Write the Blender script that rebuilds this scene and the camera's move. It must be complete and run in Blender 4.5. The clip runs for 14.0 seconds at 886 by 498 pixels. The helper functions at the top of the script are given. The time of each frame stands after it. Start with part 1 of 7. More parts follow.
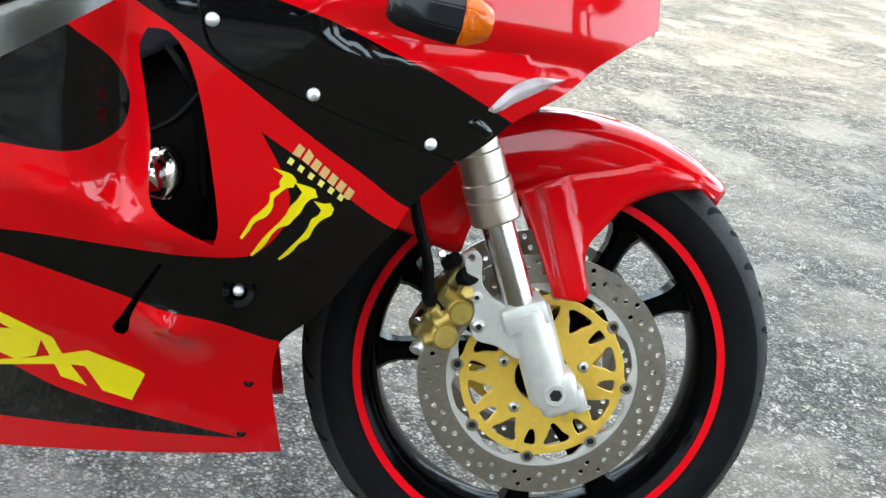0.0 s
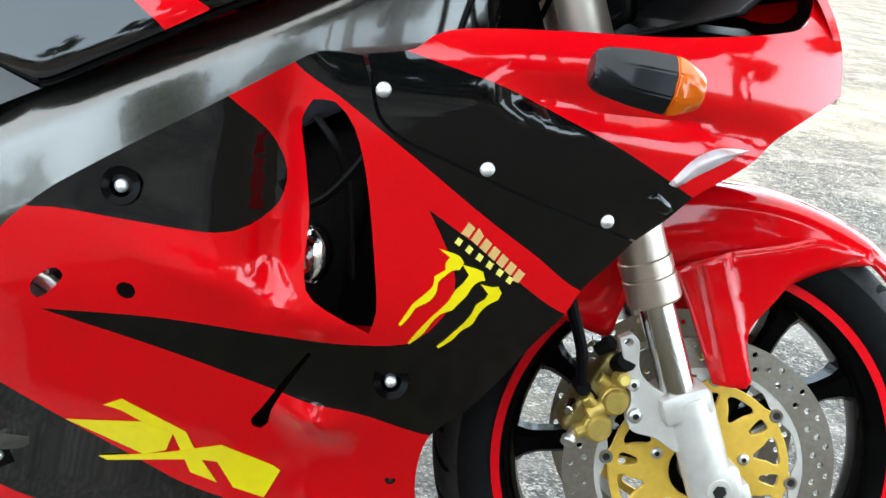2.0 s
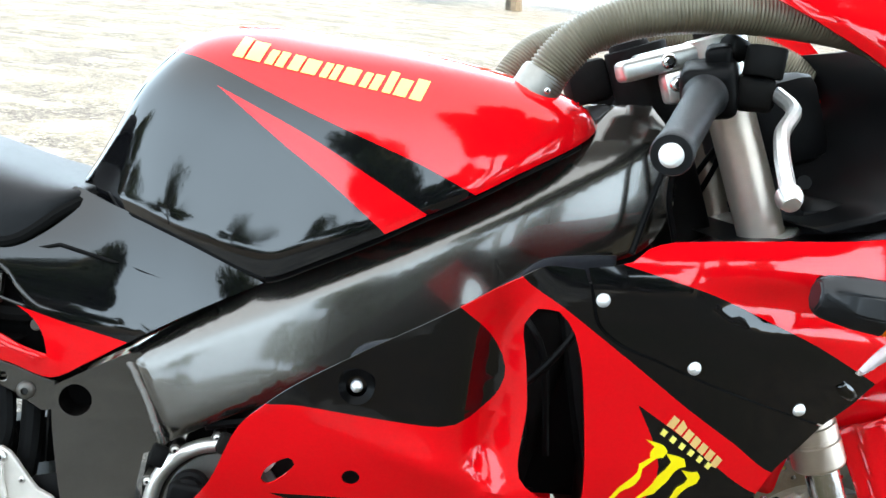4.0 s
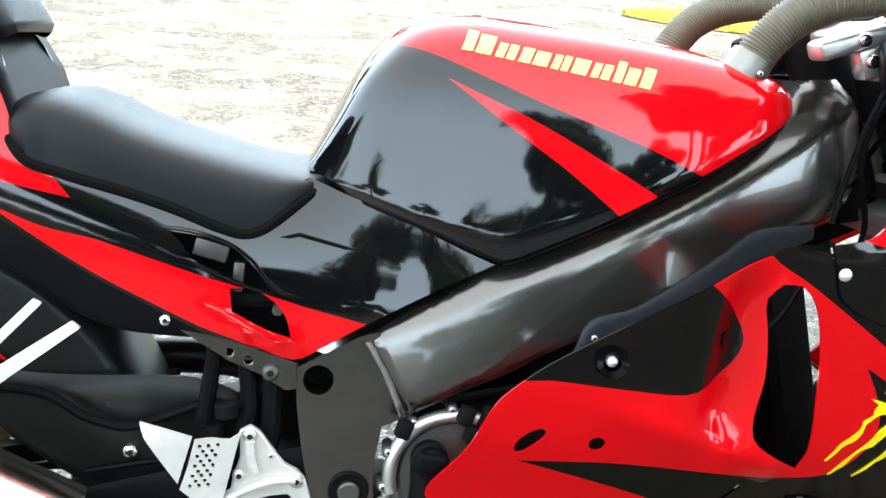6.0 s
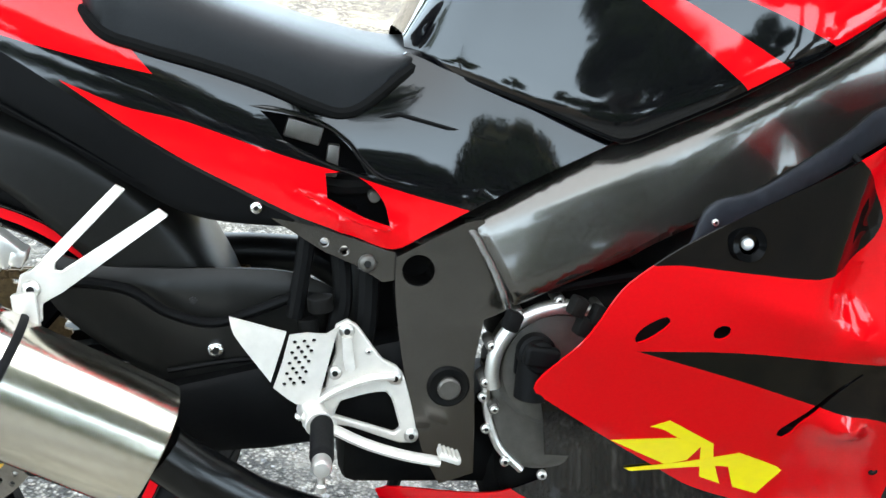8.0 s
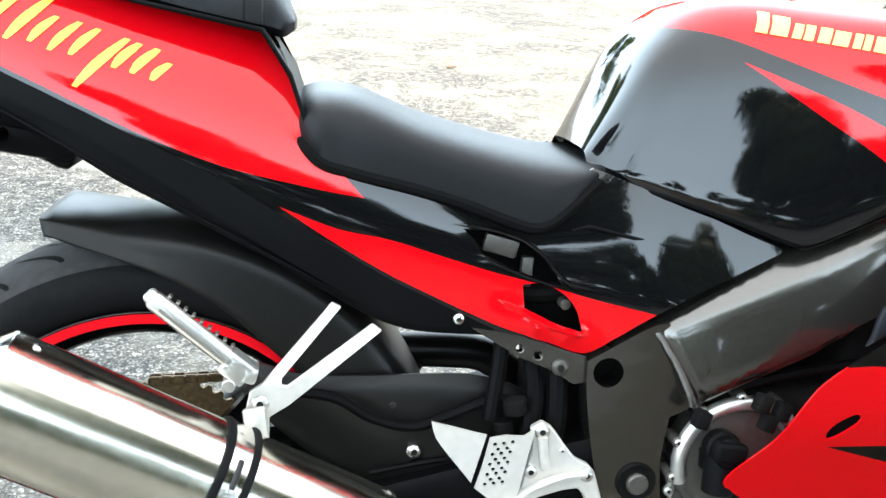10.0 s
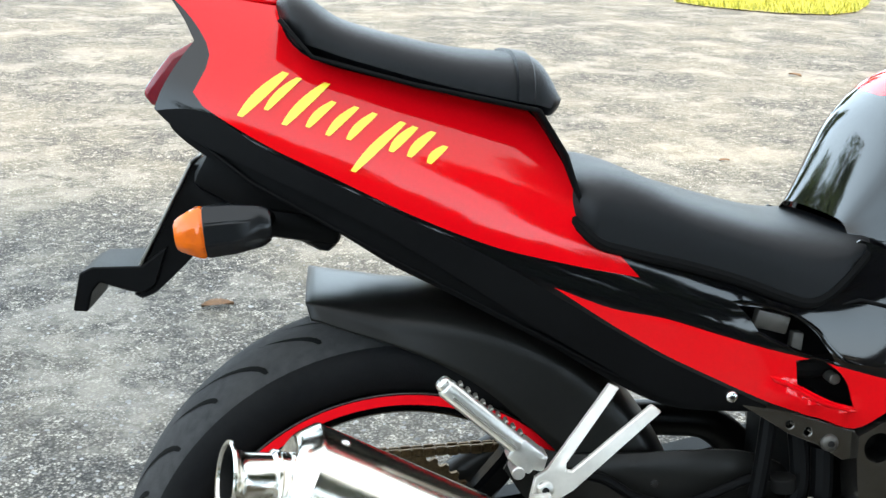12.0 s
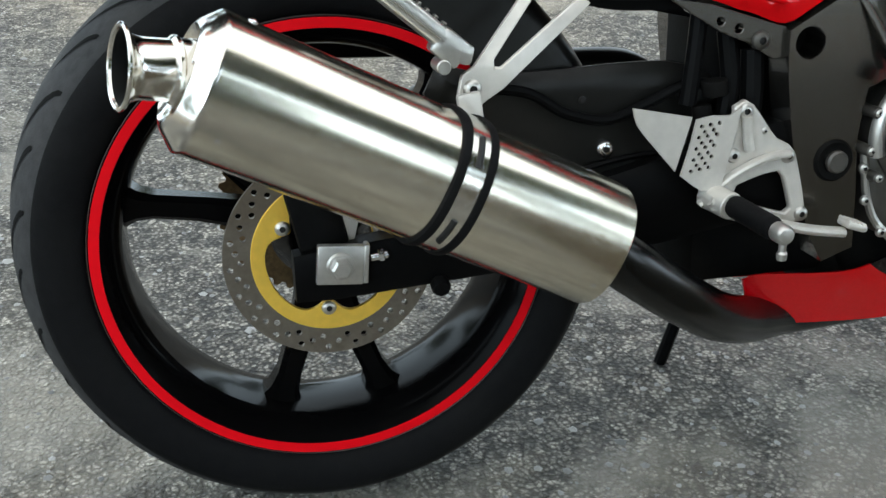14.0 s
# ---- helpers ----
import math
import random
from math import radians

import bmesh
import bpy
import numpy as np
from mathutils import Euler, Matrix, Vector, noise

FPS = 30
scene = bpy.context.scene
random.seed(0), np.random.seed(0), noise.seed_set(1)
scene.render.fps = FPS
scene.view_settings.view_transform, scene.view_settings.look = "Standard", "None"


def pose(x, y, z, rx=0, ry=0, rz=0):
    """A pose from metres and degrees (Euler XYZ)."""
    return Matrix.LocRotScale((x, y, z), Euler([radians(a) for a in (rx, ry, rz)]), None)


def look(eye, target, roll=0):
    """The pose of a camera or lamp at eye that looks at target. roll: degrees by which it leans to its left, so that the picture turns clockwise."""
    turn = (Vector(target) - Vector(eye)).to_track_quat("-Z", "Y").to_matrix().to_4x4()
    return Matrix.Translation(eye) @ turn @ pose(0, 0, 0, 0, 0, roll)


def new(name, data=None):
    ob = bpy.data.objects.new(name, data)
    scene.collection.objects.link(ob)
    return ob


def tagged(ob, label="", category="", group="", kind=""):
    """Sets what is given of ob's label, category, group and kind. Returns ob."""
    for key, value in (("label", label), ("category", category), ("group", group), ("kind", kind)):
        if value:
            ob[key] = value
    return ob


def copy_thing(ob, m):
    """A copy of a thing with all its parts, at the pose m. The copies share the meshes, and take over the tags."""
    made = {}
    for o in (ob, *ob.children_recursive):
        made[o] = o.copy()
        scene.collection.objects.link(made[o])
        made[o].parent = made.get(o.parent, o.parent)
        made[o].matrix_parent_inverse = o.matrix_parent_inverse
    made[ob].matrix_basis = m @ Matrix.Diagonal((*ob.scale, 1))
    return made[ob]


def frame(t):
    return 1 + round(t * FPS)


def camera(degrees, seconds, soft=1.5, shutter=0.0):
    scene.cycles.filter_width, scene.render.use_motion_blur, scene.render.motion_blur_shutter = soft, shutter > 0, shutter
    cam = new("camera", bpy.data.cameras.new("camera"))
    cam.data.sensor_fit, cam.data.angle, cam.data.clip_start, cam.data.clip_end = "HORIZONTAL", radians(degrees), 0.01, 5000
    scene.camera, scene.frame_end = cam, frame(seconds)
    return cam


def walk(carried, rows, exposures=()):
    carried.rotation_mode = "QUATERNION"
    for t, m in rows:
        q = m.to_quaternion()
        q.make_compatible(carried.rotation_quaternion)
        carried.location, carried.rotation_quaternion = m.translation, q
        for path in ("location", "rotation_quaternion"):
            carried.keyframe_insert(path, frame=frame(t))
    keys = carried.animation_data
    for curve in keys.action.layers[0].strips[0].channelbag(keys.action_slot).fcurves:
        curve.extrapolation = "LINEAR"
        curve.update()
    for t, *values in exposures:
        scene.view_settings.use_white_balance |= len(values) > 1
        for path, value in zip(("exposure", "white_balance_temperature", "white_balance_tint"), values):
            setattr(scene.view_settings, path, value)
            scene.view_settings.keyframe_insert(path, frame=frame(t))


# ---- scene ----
# ================= camera and walk =================
cam = camera(45.07, 14.0)
ROWS = [
    (0.0, 1.0386, -1.1853, 0.8952, 68.99, -8.16, -6.35),
    (0.5, 1.1075, -1.051, 0.8241, 66.79, -8.25, -7.81),
    (1.0, 1.1192, -1.0229, 0.8058, 67.37, -7.4, -8.71),
    (1.5, 1.0389, -1.0558, 0.84, 70.36, -9.02, -8.05),
    (2.0, 0.9284, -1.0878, 0.8651, 72.32, -7.2, -4.53),
    (2.5, 0.8279, -1.1088, 0.876, 74.09, -8.09, -3.91),
    (2.7, 0.8088, -1.1164, 0.8849, 75.78, -7.74, -4.39),
    (4.8, 0.6996, -1.0889, 1.0152, 74.12, -5.72, -2.57),
    (5.0, 0.6801, -1.082, 1.0122, 73.23, -5.82, -2.29),
    (5.5, 0.5871, -1.0976, 1.0246, 72.6, -5.14, -2.95),
    (6.0, 0.474, -1.1359, 1.023, 71.83, -5.03, -5.43),
    (6.5, 0.3828, -1.174, 1.0005, 71.05, -5.88, -5.76),
    (7.0, 0.3509, -1.1609, 0.967, 70.48, -6.25, -6.41),
    (7.2, 0.346, -1.1246, 0.9543, 68.63, -6.78, -7.67),
    (9.3, 0.3476, -1.0417, 0.9817, 66.84, -1.76, -5.82),
    (9.5, 0.2716, -1.0572, 0.9907, 68.09, -2.36, -6.87),
    (10.0, 0.1711, -1.0803, 1.0195, 70.2, -3.04, -6.3),
    (10.5, 0.0593, -1.0836, 1.0709, 69.08, -1.91, -7.47),
    (11.0, 0.0592, -1.0663, 1.0595, 71.0, -0.99, -3.56),
    (11.5, 0.0232, -1.0225, 1.0686, 72.13, -0.6, -2.24),
    (12.0, -0.0814, -1.0224, 1.0572, 71.46, -1.74, -5.74),
    (12.5, -0.1593, -1.0394, 0.9939, 68.4, -1.14, -9.86),
    (13.0, -0.1794, -1.0556, 0.9558, 66.16, -0.07, -13.3),
    (13.5, -0.1584, -1.0433, 0.913, 64.23, 0.5, -13.49),
    (14.0, -0.1161, -1.018, 0.8191, 63.03, -0.59, -13.34),
]
LIFT = 0.008                                   # tyre sag: height of the machine's zero line over the ground
walk(cam, [(t, pose(x, y, z + LIFT, rx, ry, rz)) for t, x, y, z, rx, ry, rz in ROWS],
     exposures=[(0.0, 1.14, 9000, 9), (1.5, 1.14, 9000, 9), (2.5, 1.52, 9000, 9), (4.8, 1.48, 9000, 9), (6.7, 1.61, 9000, 9), (9.5, 1.64, 9000, 9), (10.2, 1.62, 9000, 9), (11.0, 1.24, 9000, 9), (12.5, 0.86, 9000, 9), (14.0, 0.44, 9500, 9)])

# ================= world and sun =================
SUN_AZ, SUN_EL = radians(-46), radians(37)      # azimuth from +x towards +y, height
world = bpy.data.worlds.new("daylight")
scene.world = world
world.use_nodes = True
wn = world.node_tree.nodes
sky = wn.new("ShaderNodeTexSky")
sky.sky_type, sky.sun_disc = "NISHITA", False
sky.sun_elevation, sky.sun_rotation = SUN_EL, radians(90) - SUN_AZ
sky.air_density, sky.dust_density, sky.ozone_density = 1.2, 3.0, 1.0
# soft broken clouds over the clear sky
wl = world.node_tree.links
wtc = wn.new("ShaderNodeTexCoord")
wmap = wn.new("ShaderNodeMapping")
wmap.inputs["Scale"].default_value = (1.0, 1.0, 1.5)
wnoise = wn.new("ShaderNodeTexNoise")
wnoise.inputs["Scale"].default_value, wnoise.inputs["Detail"].default_value, wnoise.inputs["Roughness"].default_value = 1.7, 4.0, 0.5
wramp = wn.new("ShaderNodeValToRGB")
wramp.color_ramp.elements[0].position, wramp.color_ramp.elements[1].position = 0.12, 0.66
wramp.color_ramp.elements[0].color = (0.8, 0.8, 0.8, 1.0)
wmix = wn.new("ShaderNodeMix")
wmix.data_type = "RGBA"
wtint = wn.new("ShaderNodeMix")            # bluer low down, white cloud overhead
wtint.data_type = "RGBA"
wtint.inputs["A"].default_value, wtint.inputs["B"].default_value = (11.6, 17.6, 26.5, 1.0), (13.4, 17.3, 23.8, 1.0)
wl.new(wtc.outputs["Generated"], wmap.inputs["Vector"])
wl.new(wmap.outputs["Vector"], wnoise.inputs["Vector"])
wl.new(wnoise.outputs["Fac"], wramp.inputs["Fac"])
wl.new(wramp.outputs["Color"], wmix.inputs["Factor"])
wl.new(sky.outputs["Color"], wmix.inputs["A"])
# hazy and bright low down, deeper overhead
wsep = wn.new("ShaderNodeSeparateXYZ")
wrange = wn.new("ShaderNodeMapRange")
wrange.interpolation_type = "SMOOTHSTEP"
wrange.inputs["From Min"].default_value, wrange.inputs["From Max"].default_value = 0.05, 0.75
wrange.inputs["To Min"].default_value, wrange.inputs["To Max"].default_value = 1.8, 0.95
whaze = wn.new("ShaderNodeVectorMath")
whaze.operation = "SCALE"
wl.new(wtc.outputs["Generated"], wsep.inputs["Vector"])
wl.new(wsep.outputs["Z"], wrange.inputs["Value"])
whigh = wn.new("ShaderNodeMapRange")
whigh.interpolation_type = "SMOOTHSTEP"
whigh.inputs["From Min"].default_value, whigh.inputs["From Max"].default_value = 0.30, 0.72
wl.new(wsep.outputs["Z"], whigh.inputs["Value"])
wl.new(whigh.outputs["Result"], wtint.inputs["Factor"])
wl.new(wtint.outputs["Result"], wmix.inputs["B"])
wl.new(wmix.outputs["Result"], whaze.inputs[0])
wl.new(wrange.outputs["Result"], whaze.inputs["Scale"])
wl.new(whaze.outputs["Vector"], wn["Background"].inputs["Color"])
wn["Background"].inputs["Strength"].default_value = 0.088

sun = new("sun", bpy.data.lights.new("sun", "SUN"))
sun.data.energy, sun.data.angle, sun.data.color = 5.0, radians(7.0), (1.0, 0.965, 0.90)
sun_way = Vector((math.cos(SUN_AZ) * math.cos(SUN_EL), math.sin(SUN_AZ) * math.cos(SUN_EL), math.sin(SUN_EL)))
sun.matrix_world = look(sun_way * 30, (0, 0, 0))

# ================= materials =================
def material(name, color, rough=0.5, metal=0.0, coat=0.0, var=0.06, scale=60.0, bump=0.0, bump_scale=400.0, rough_var=0.05,
             second=None, second_amount=0.0, second_scale=8.0, spec=0.5, transmission=0.0, random_tone=0.0):
    """A node material: base colour with fine grain and large soft stains, varied gloss, fine relief."""
    m = bpy.data.materials.new(name)
    m.use_nodes = True
    n, l = m.node_tree.nodes, m.node_tree.links
    b = n["Principled BSDF"]
    b.inputs["Metallic"].default_value, b.inputs["Coat Weight"].default_value = metal, coat
    b.inputs["Coat Roughness"].default_value, b.inputs["Specular IOR Level"].default_value = 0.03, spec
    b.inputs["Transmission Weight"].default_value = transmission
    tc = n.new("ShaderNodeTexCoord")
    fine = n.new("ShaderNodeTexNoise")
    fine.inputs["Scale"].default_value, fine.inputs["Detail"].default_value = scale, 5.0
    wide = n.new("ShaderNodeTexNoise")
    wide.inputs["Scale"].default_value, wide.inputs["Detail"].default_value = second_scale, 4.0
    for k in (fine, wide):
        l.new(tc.outputs["Object"], k.inputs["Vector"])
    dark = tuple(c * (1 - var) for c in color)
    light = tuple(min(1, c * (1 + var)) for c in color)
    ramp = n.new("ShaderNodeValToRGB")
    ramp.color_ramp.elements[0].position, ramp.color_ramp.elements[1].position = 0.3, 0.7
    ramp.color_ramp.elements[0].color, ramp.color_ramp.elements[1].color = (*dark, 1), (*light, 1)
    l.new(fine.outputs["Fac"], ramp.inputs["Fac"])
    out = ramp.outputs["Color"]
    if second:
        r2 = n.new("ShaderNodeValToRGB")
        r2.color_ramp.elements[0].position, r2.color_ramp.elements[1].position = 0.45, 0.75
        r2.color_ramp.elements[1].color = (second_amount, second_amount, second_amount, 1)
        l.new(wide.outputs["Fac"], r2.inputs["Fac"])
        mx = n.new("ShaderNodeMix")
        mx.data_type = "RGBA"
        mx.inputs["B"].default_value = (*second, 1)
        l.new(r2.outputs["Color"], mx.inputs["Factor"])
        l.new(out, mx.inputs["A"])
        out = mx.outputs["Result"]
    l.new(out, b.inputs["Base Color"])
    rr = n.new("ShaderNodeMapRange")
    rr.inputs["To Min"].default_value, rr.inputs["To Max"].default_value = max(0.0, rough - rough_var), min(1.0, rough + rough_var)
    l.new(wide.outputs["Fac"], rr.inputs["Value"])
    l.new(rr.outputs["Result"], b.inputs["Roughness"])
    if bump:
        bn = n.new("ShaderNodeTexNoise")
        bn.inputs["Scale"].default_value, bn.inputs["Detail"].default_value = bump_scale, 3.0
        l.new(tc.outputs["Object"], bn.inputs["Vector"])
        bp = n.new("ShaderNodeBump")
        bp.inputs["Strength"].default_value, bp.inputs["Distance"].default_value = bump, 0.001
        l.new(bn.outputs["Fac"], bp.inputs["Height"])
        l.new(bp.outputs["Normal"], b.inputs["Normal"])
    return m


RED = material("red_paint", (0.70, 0.0035, 0.008), 0.05, 0.0, 0.0, 0.03, 300, rough_var=0.02, spec=0.42)
BLACK = material("black_gloss_paint", (0.003, 0.003, 0.0035), 0.045, 0.0, 0.0, 0.1, 200, rough_var=0.015, spec=0.52)
PLASTIC = material("matt_black_plastic", (0.003, 0.003, 0.0032), 0.42, 0.0, 0.0, 0.15, 120, 0.12, 900, second=(0.006, 0.006, 0.006), second_amount=0.5, spec=0.055)
SATIN = material("satin_black_plastic", (0.0075, 0.0072, 0.0066), 0.34, 0.0, 0.0, 0.12, 120, 0.05, 900, second=(0.011, 0.0105, 0.0095), second_amount=0.5, spec=0.22)
SLATE = material("slate_grey_plastic", (0.016, 0.018, 0.023), 0.45, 0.0, 0.0, 0.12, 150, 0.06, 900, spec=0.22)
DARK = material("grimy_metal_and_shade", (0.005, 0.005, 0.005), 0.62, 0.0, 0.0, 0.3, 50, 0.25, 300, second=(0.012, 0.010, 0.008), second_amount=0.5, second_scale=20, spec=0.045)
RUBBER = material("tyre_rubber", (0.006, 0.006, 0.0065), 0.6, 0.0, 0.0, 0.15, 90, 0.25, 500, second=(0.012, 0.0115, 0.011), second_amount=0.4, spec=0.06, second_scale=9)
TREAD = material("worn_tread_rubber", (0.030, 0.030, 0.0305), 0.75, 0.0, 0.0, 0.25, 70, 0.4, 400, second=(0.042, 0.040, 0.038), second_amount=0.5, spec=0.14, second_scale=12)
# near-black for the shade in the tread grooves, and for the seat piping
GROOVE = material("groove_shade_and_piping", (0.003, 0.003, 0.003), 0.9, spec=0.1)
RIMBLACK = material("black_rim_enamel", (0.002, 0.002, 0.0022), 0.14, 0.0, 0.0, 0.15, 80, second=(0.006, 0.0055, 0.005), second_amount=0.3, second_scale=14, spec=0.05)
REDTAPE = material("red_rim_tape", (0.80, 0.003, 0.010), 0.55, 0.0, 0.0, 0.03, 80, spec=0.12)
SILVER = material("cast_aluminium_paint", (0.63, 0.59, 0.54), 0.34, 0.4, 0.0, 0.06, 90, 0.12, 350, second=(0.50, 0.48, 0.45), second_amount=0.35, second_scale=18)
BRUSHED = material("brushed_aluminium", (0.57, 0.55, 0.52), 0.32, 0.85, 0.0, 0.06, 150, 0.06, 500)
# tan second tone in both steels puts mirrored brown ground into the colour
CHROME = material("polished_steel", (0.70, 0.67, 0.62), 0.17, 1.0, 0.0, 0.03, 60, rough_var=0.05, second=(0.60, 0.55, 0.46), second_amount=0.6, second_scale=6)
CANSTEEL = material("brushed_stainless_steel", (0.78, 0.73, 0.63), 0.19, 1.0, 0.0, 0.03, 60, rough_var=0.04, second=(0.70, 0.63, 0.50), second_amount=0.6, second_scale=6)
HARDCHROME = material("hard_chrome_tube", (0.70, 0.70, 0.71), 0.16, 1.0, 0.0, 0.02, 60, rough_var=0.02)
BRONZE = material("anodised_fork_tube", (0.58, 0.47, 0.39), 0.34, 0.85, 0.0, 0.05, 60, second=(0.60, 0.54, 0.48), second_amount=0.6, second_scale=10)
GOLD = material("gold_anodised_metal", (0.95, 0.57, 0.10), 0.34, 0.5, 0.0, 0.05, 120, 0.05, 400)
DARKBRASS = material("dull_caliper_casting", (0.22, 0.15, 0.045), 0.42, 0.6, 0.0, 0.15, 80, 0.1, 300, second=(0.06, 0.045, 0.02), second_amount=0.6, second_scale=25)
BRASS = material("gold_caliper_paint", (0.55, 0.38, 0.10), 0.35, 0.6, 0.0, 0.12, 80, 0.1, 300, second=(0.25, 0.17, 0.05), second_amount=0.4, second_scale=25)
DISC = material("worn_brake_disc_steel", (0.37, 0.32, 0.27), 0.36, 0.9, 0.0, 0.1, 200, 0.08, 600, second=(0.22, 0.17, 0.13), second_amount=0.5, second_scale=16)
REARDISC = material("brown_dusted_disc_steel", (0.20, 0.17, 0.14), 0.42, 0.8, 0.0, 0.1, 200, 0.08, 600, second=(0.14, 0.10, 0.07), second_amount=0.5, second_scale=16)
FRAME = material("dark_grey_metallic_paint", (0.098, 0.090, 0.081), 0.22, 0.90, 0.7, 0.10, 900, rough_var=0.04)
ENGINE = material("bronze_grey_engine_paint", (0.085, 0.078, 0.070), 0.36, 0.5, 0.0, 0.12, 120, 0.15, 350, second=(0.05, 0.045, 0.04), second_amount=0.4, second_scale=14)
VINYL = material("black_seat_vinyl", (0.005, 0.0055, 0.0065), 0.40, 0.0, 0.0, 0.1, 300, 0.35, 1200, second=(0.011, 0.0105, 0.010), second_amount=0.4, second_scale=5, spec=0.19)
YELLOW = material("yellow_vinyl_decal", (0.90, 0.68, 0.02), 0.3, 0.0, 0.4, 0.03, 80)
PALE = material("pale_yellow_decal", (0.88, 0.74, 0.16), 0.3, 0.0, 0.4, 0.03, 80)
TAILYELLOW = material("bright_yellow_decal", (0.90, 0.70, 0.05), 0.3, 0.0, 0.4, 0.03, 80)
COPPER = material("copper_tone_decal", (0.72, 0.42, 0.16), 0.35, 0.0, 0.3, 0.03, 80)
AMBER = material("amber_lens", (0.78, 0.13, 0.006), 0.14, 0.0, 0.1, 0.08, 80, second=(0.45, 0.05, 0.004), second_amount=0.6, second_scale=30)
CLEAR = material("clear_lens", (0.82, 0.72, 0.72), 0.05, 0.0, 1.0, 0.05, 60, transmission=0.45, second=(0.5, 0.1, 0.1), second_amount=0.5, second_scale=40)
REDLENS = material("red_tail_lens", (0.16, 0.004, 0.012), 0.12, 0.0, 0.2, 0.08, 80)
HOSE = material("grey_corrugated_hose", (0.115, 0.098, 0.066), 0.42, 0.2, 0.0, 0.1, 100, second=(0.18, 0.16, 0.115), second_amount=0.5, second_scale=20)
COLLAR = material("dull_silver_collar", (0.22, 0.21, 0.19), 0.36, 0.75, 0.0, 0.08, 120)
WHITE = material("white_plastic", (0.75, 0.75, 0.73), 0.35)
CHAIN = material("greasy_chain_steel", (0.16, 0.10, 0.05), 0.5, 0.7, 0.0, 0.3, 200)
LIPCHROME = material("bolt_steel", (0.75, 0.75, 0.76), 0.18, 1.0, 0.0, 0.04, 100)
HORN = material("polished_horn_cover", (0.78, 0.77, 0.75), 0.10, 1.0, 0.0, 0.03, 60)
DOME = material("bright_dome_screw", (0.80, 0.80, 0.80), 0.38, 0.7)
# near-black: shade inside sockets, bores and slots, put in as colour
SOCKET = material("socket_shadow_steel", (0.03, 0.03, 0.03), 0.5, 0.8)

# ================= building helpers =================
from mathutils.geometry import delaunay_2d_cdt

LEAN = 7.4                                    # the machine rests on its side stand, leaning away
bike = tagged(new("motorcycle"), "red and black sports motorcycle leaning on its side stand", "motorcycle")
bike.matrix_world = pose(0, 0, LIFT, -LEAN, 0, 0)


def part(name, bm, mats, parent=bike, label="", angle=35, loc=None):
    """Links a bmesh (or a mesh) as one mesh object under a thing or a part."""
    if isinstance(bm, bpy.types.Mesh):
        me = bm
    else:
        me = bpy.data.meshes.new(name)
        bm.to_mesh(me)
        bm.free()
        for m in mats if isinstance(mats, (list, tuple)) else [mats]:
            me.materials.append(m)
        me.polygons.foreach_set("use_smooth", [True] * len(me.polygons))
        if angle < 180:
            me.set_sharp_from_angle(angle=radians(angle))
    ob = new(name, me)
    ob.parent = parent
    if loc is not None:
        ob.location = loc
    if label:
        ob["label"] = label
    return ob


def curve(*pts):
    """A smooth function through (x, y) points, flat beyond the ends."""
    xs, ys = np.array([p[0] for p in pts], float), np.array([p[1] for p in pts], float)
    d = np.diff(ys) / np.diff(xs)
    t = np.concatenate([[d[0]], (d[:-1] + d[1:]) / 2, [d[-1]]])

    def f(x):
        x = np.clip(np.asarray(x, float), xs[0], xs[-1])
        i = np.clip(np.searchsorted(xs, x) - 1, 0, len(xs) - 2)
        h = xs[i + 1] - xs[i]
        u = (x - xs[i]) / h
        return ((2 * u**3 - 3 * u**2 + 1) * ys[i] + (u**3 - 2 * u**2 + u) * h * t[i]
                + (-2 * u**3 + 3 * u**2) * ys[i + 1] + (u**3 - u**2) * h * t[i + 1])
    return f


def rounded(pts, step=0.01, corner=55, closed=True):
    """A smooth line through control points that keeps real corners sharp."""
    P = np.array(pts, float)
    n = len(P)
    sharp = []
    for i in range(n):
        a, b = P[i] - P[i - 1], P[(i + 1) % n] - P[i]
        c = np.dot(a, b) / (np.linalg.norm(a) * np.linalg.norm(b) + 1e-12)
        sharp.append(math.degrees(math.acos(max(-1, min(1, c)))) > corner or (not closed and i in (0, n - 1)))
    out = []
    for i in range(n if closed else n - 1):
        p1, p2 = P[i], P[(i + 1) % n]
        p0 = 2 * p1 - p2 if sharp[i] else P[i - 1]
        p3 = 2 * p2 - p1 if sharp[(i + 1) % n] else P[(i + 2) % n]
        L = np.linalg.norm(p2 - p1)
        k = max(1, int(round(L / step)))
        t1 = (p2 - p0) / (np.linalg.norm(p2 - p0) + 1e-9) * L * 0.9
        t2 = (p3 - p1) / (np.linalg.norm(p3 - p1) + 1e-9) * L * 0.9
        for q in range(k):
            u = q / k
            out.append((2 * u**3 - 3 * u**2 + 1) * p1 + (u**3 - 2 * u**2 + u) * t1 + (-2 * u**3 + 3 * u**2) * p2 + (u**3 - u**2) * t2)
    if not closed:
        out.append(P[-1])
    return np.array(out)


def ring2(x, z, r, n=16, ratio=1.0, turn=0.0):
    a = np.arange(n) * 2 * math.pi / n
    u, v = r * np.cos(a), r * ratio * np.sin(a)
    c, s = math.cos(radians(turn)), math.sin(radians(turn))
    return np.stack([x + u * c - v * s, z + u * s + v * c], 1)


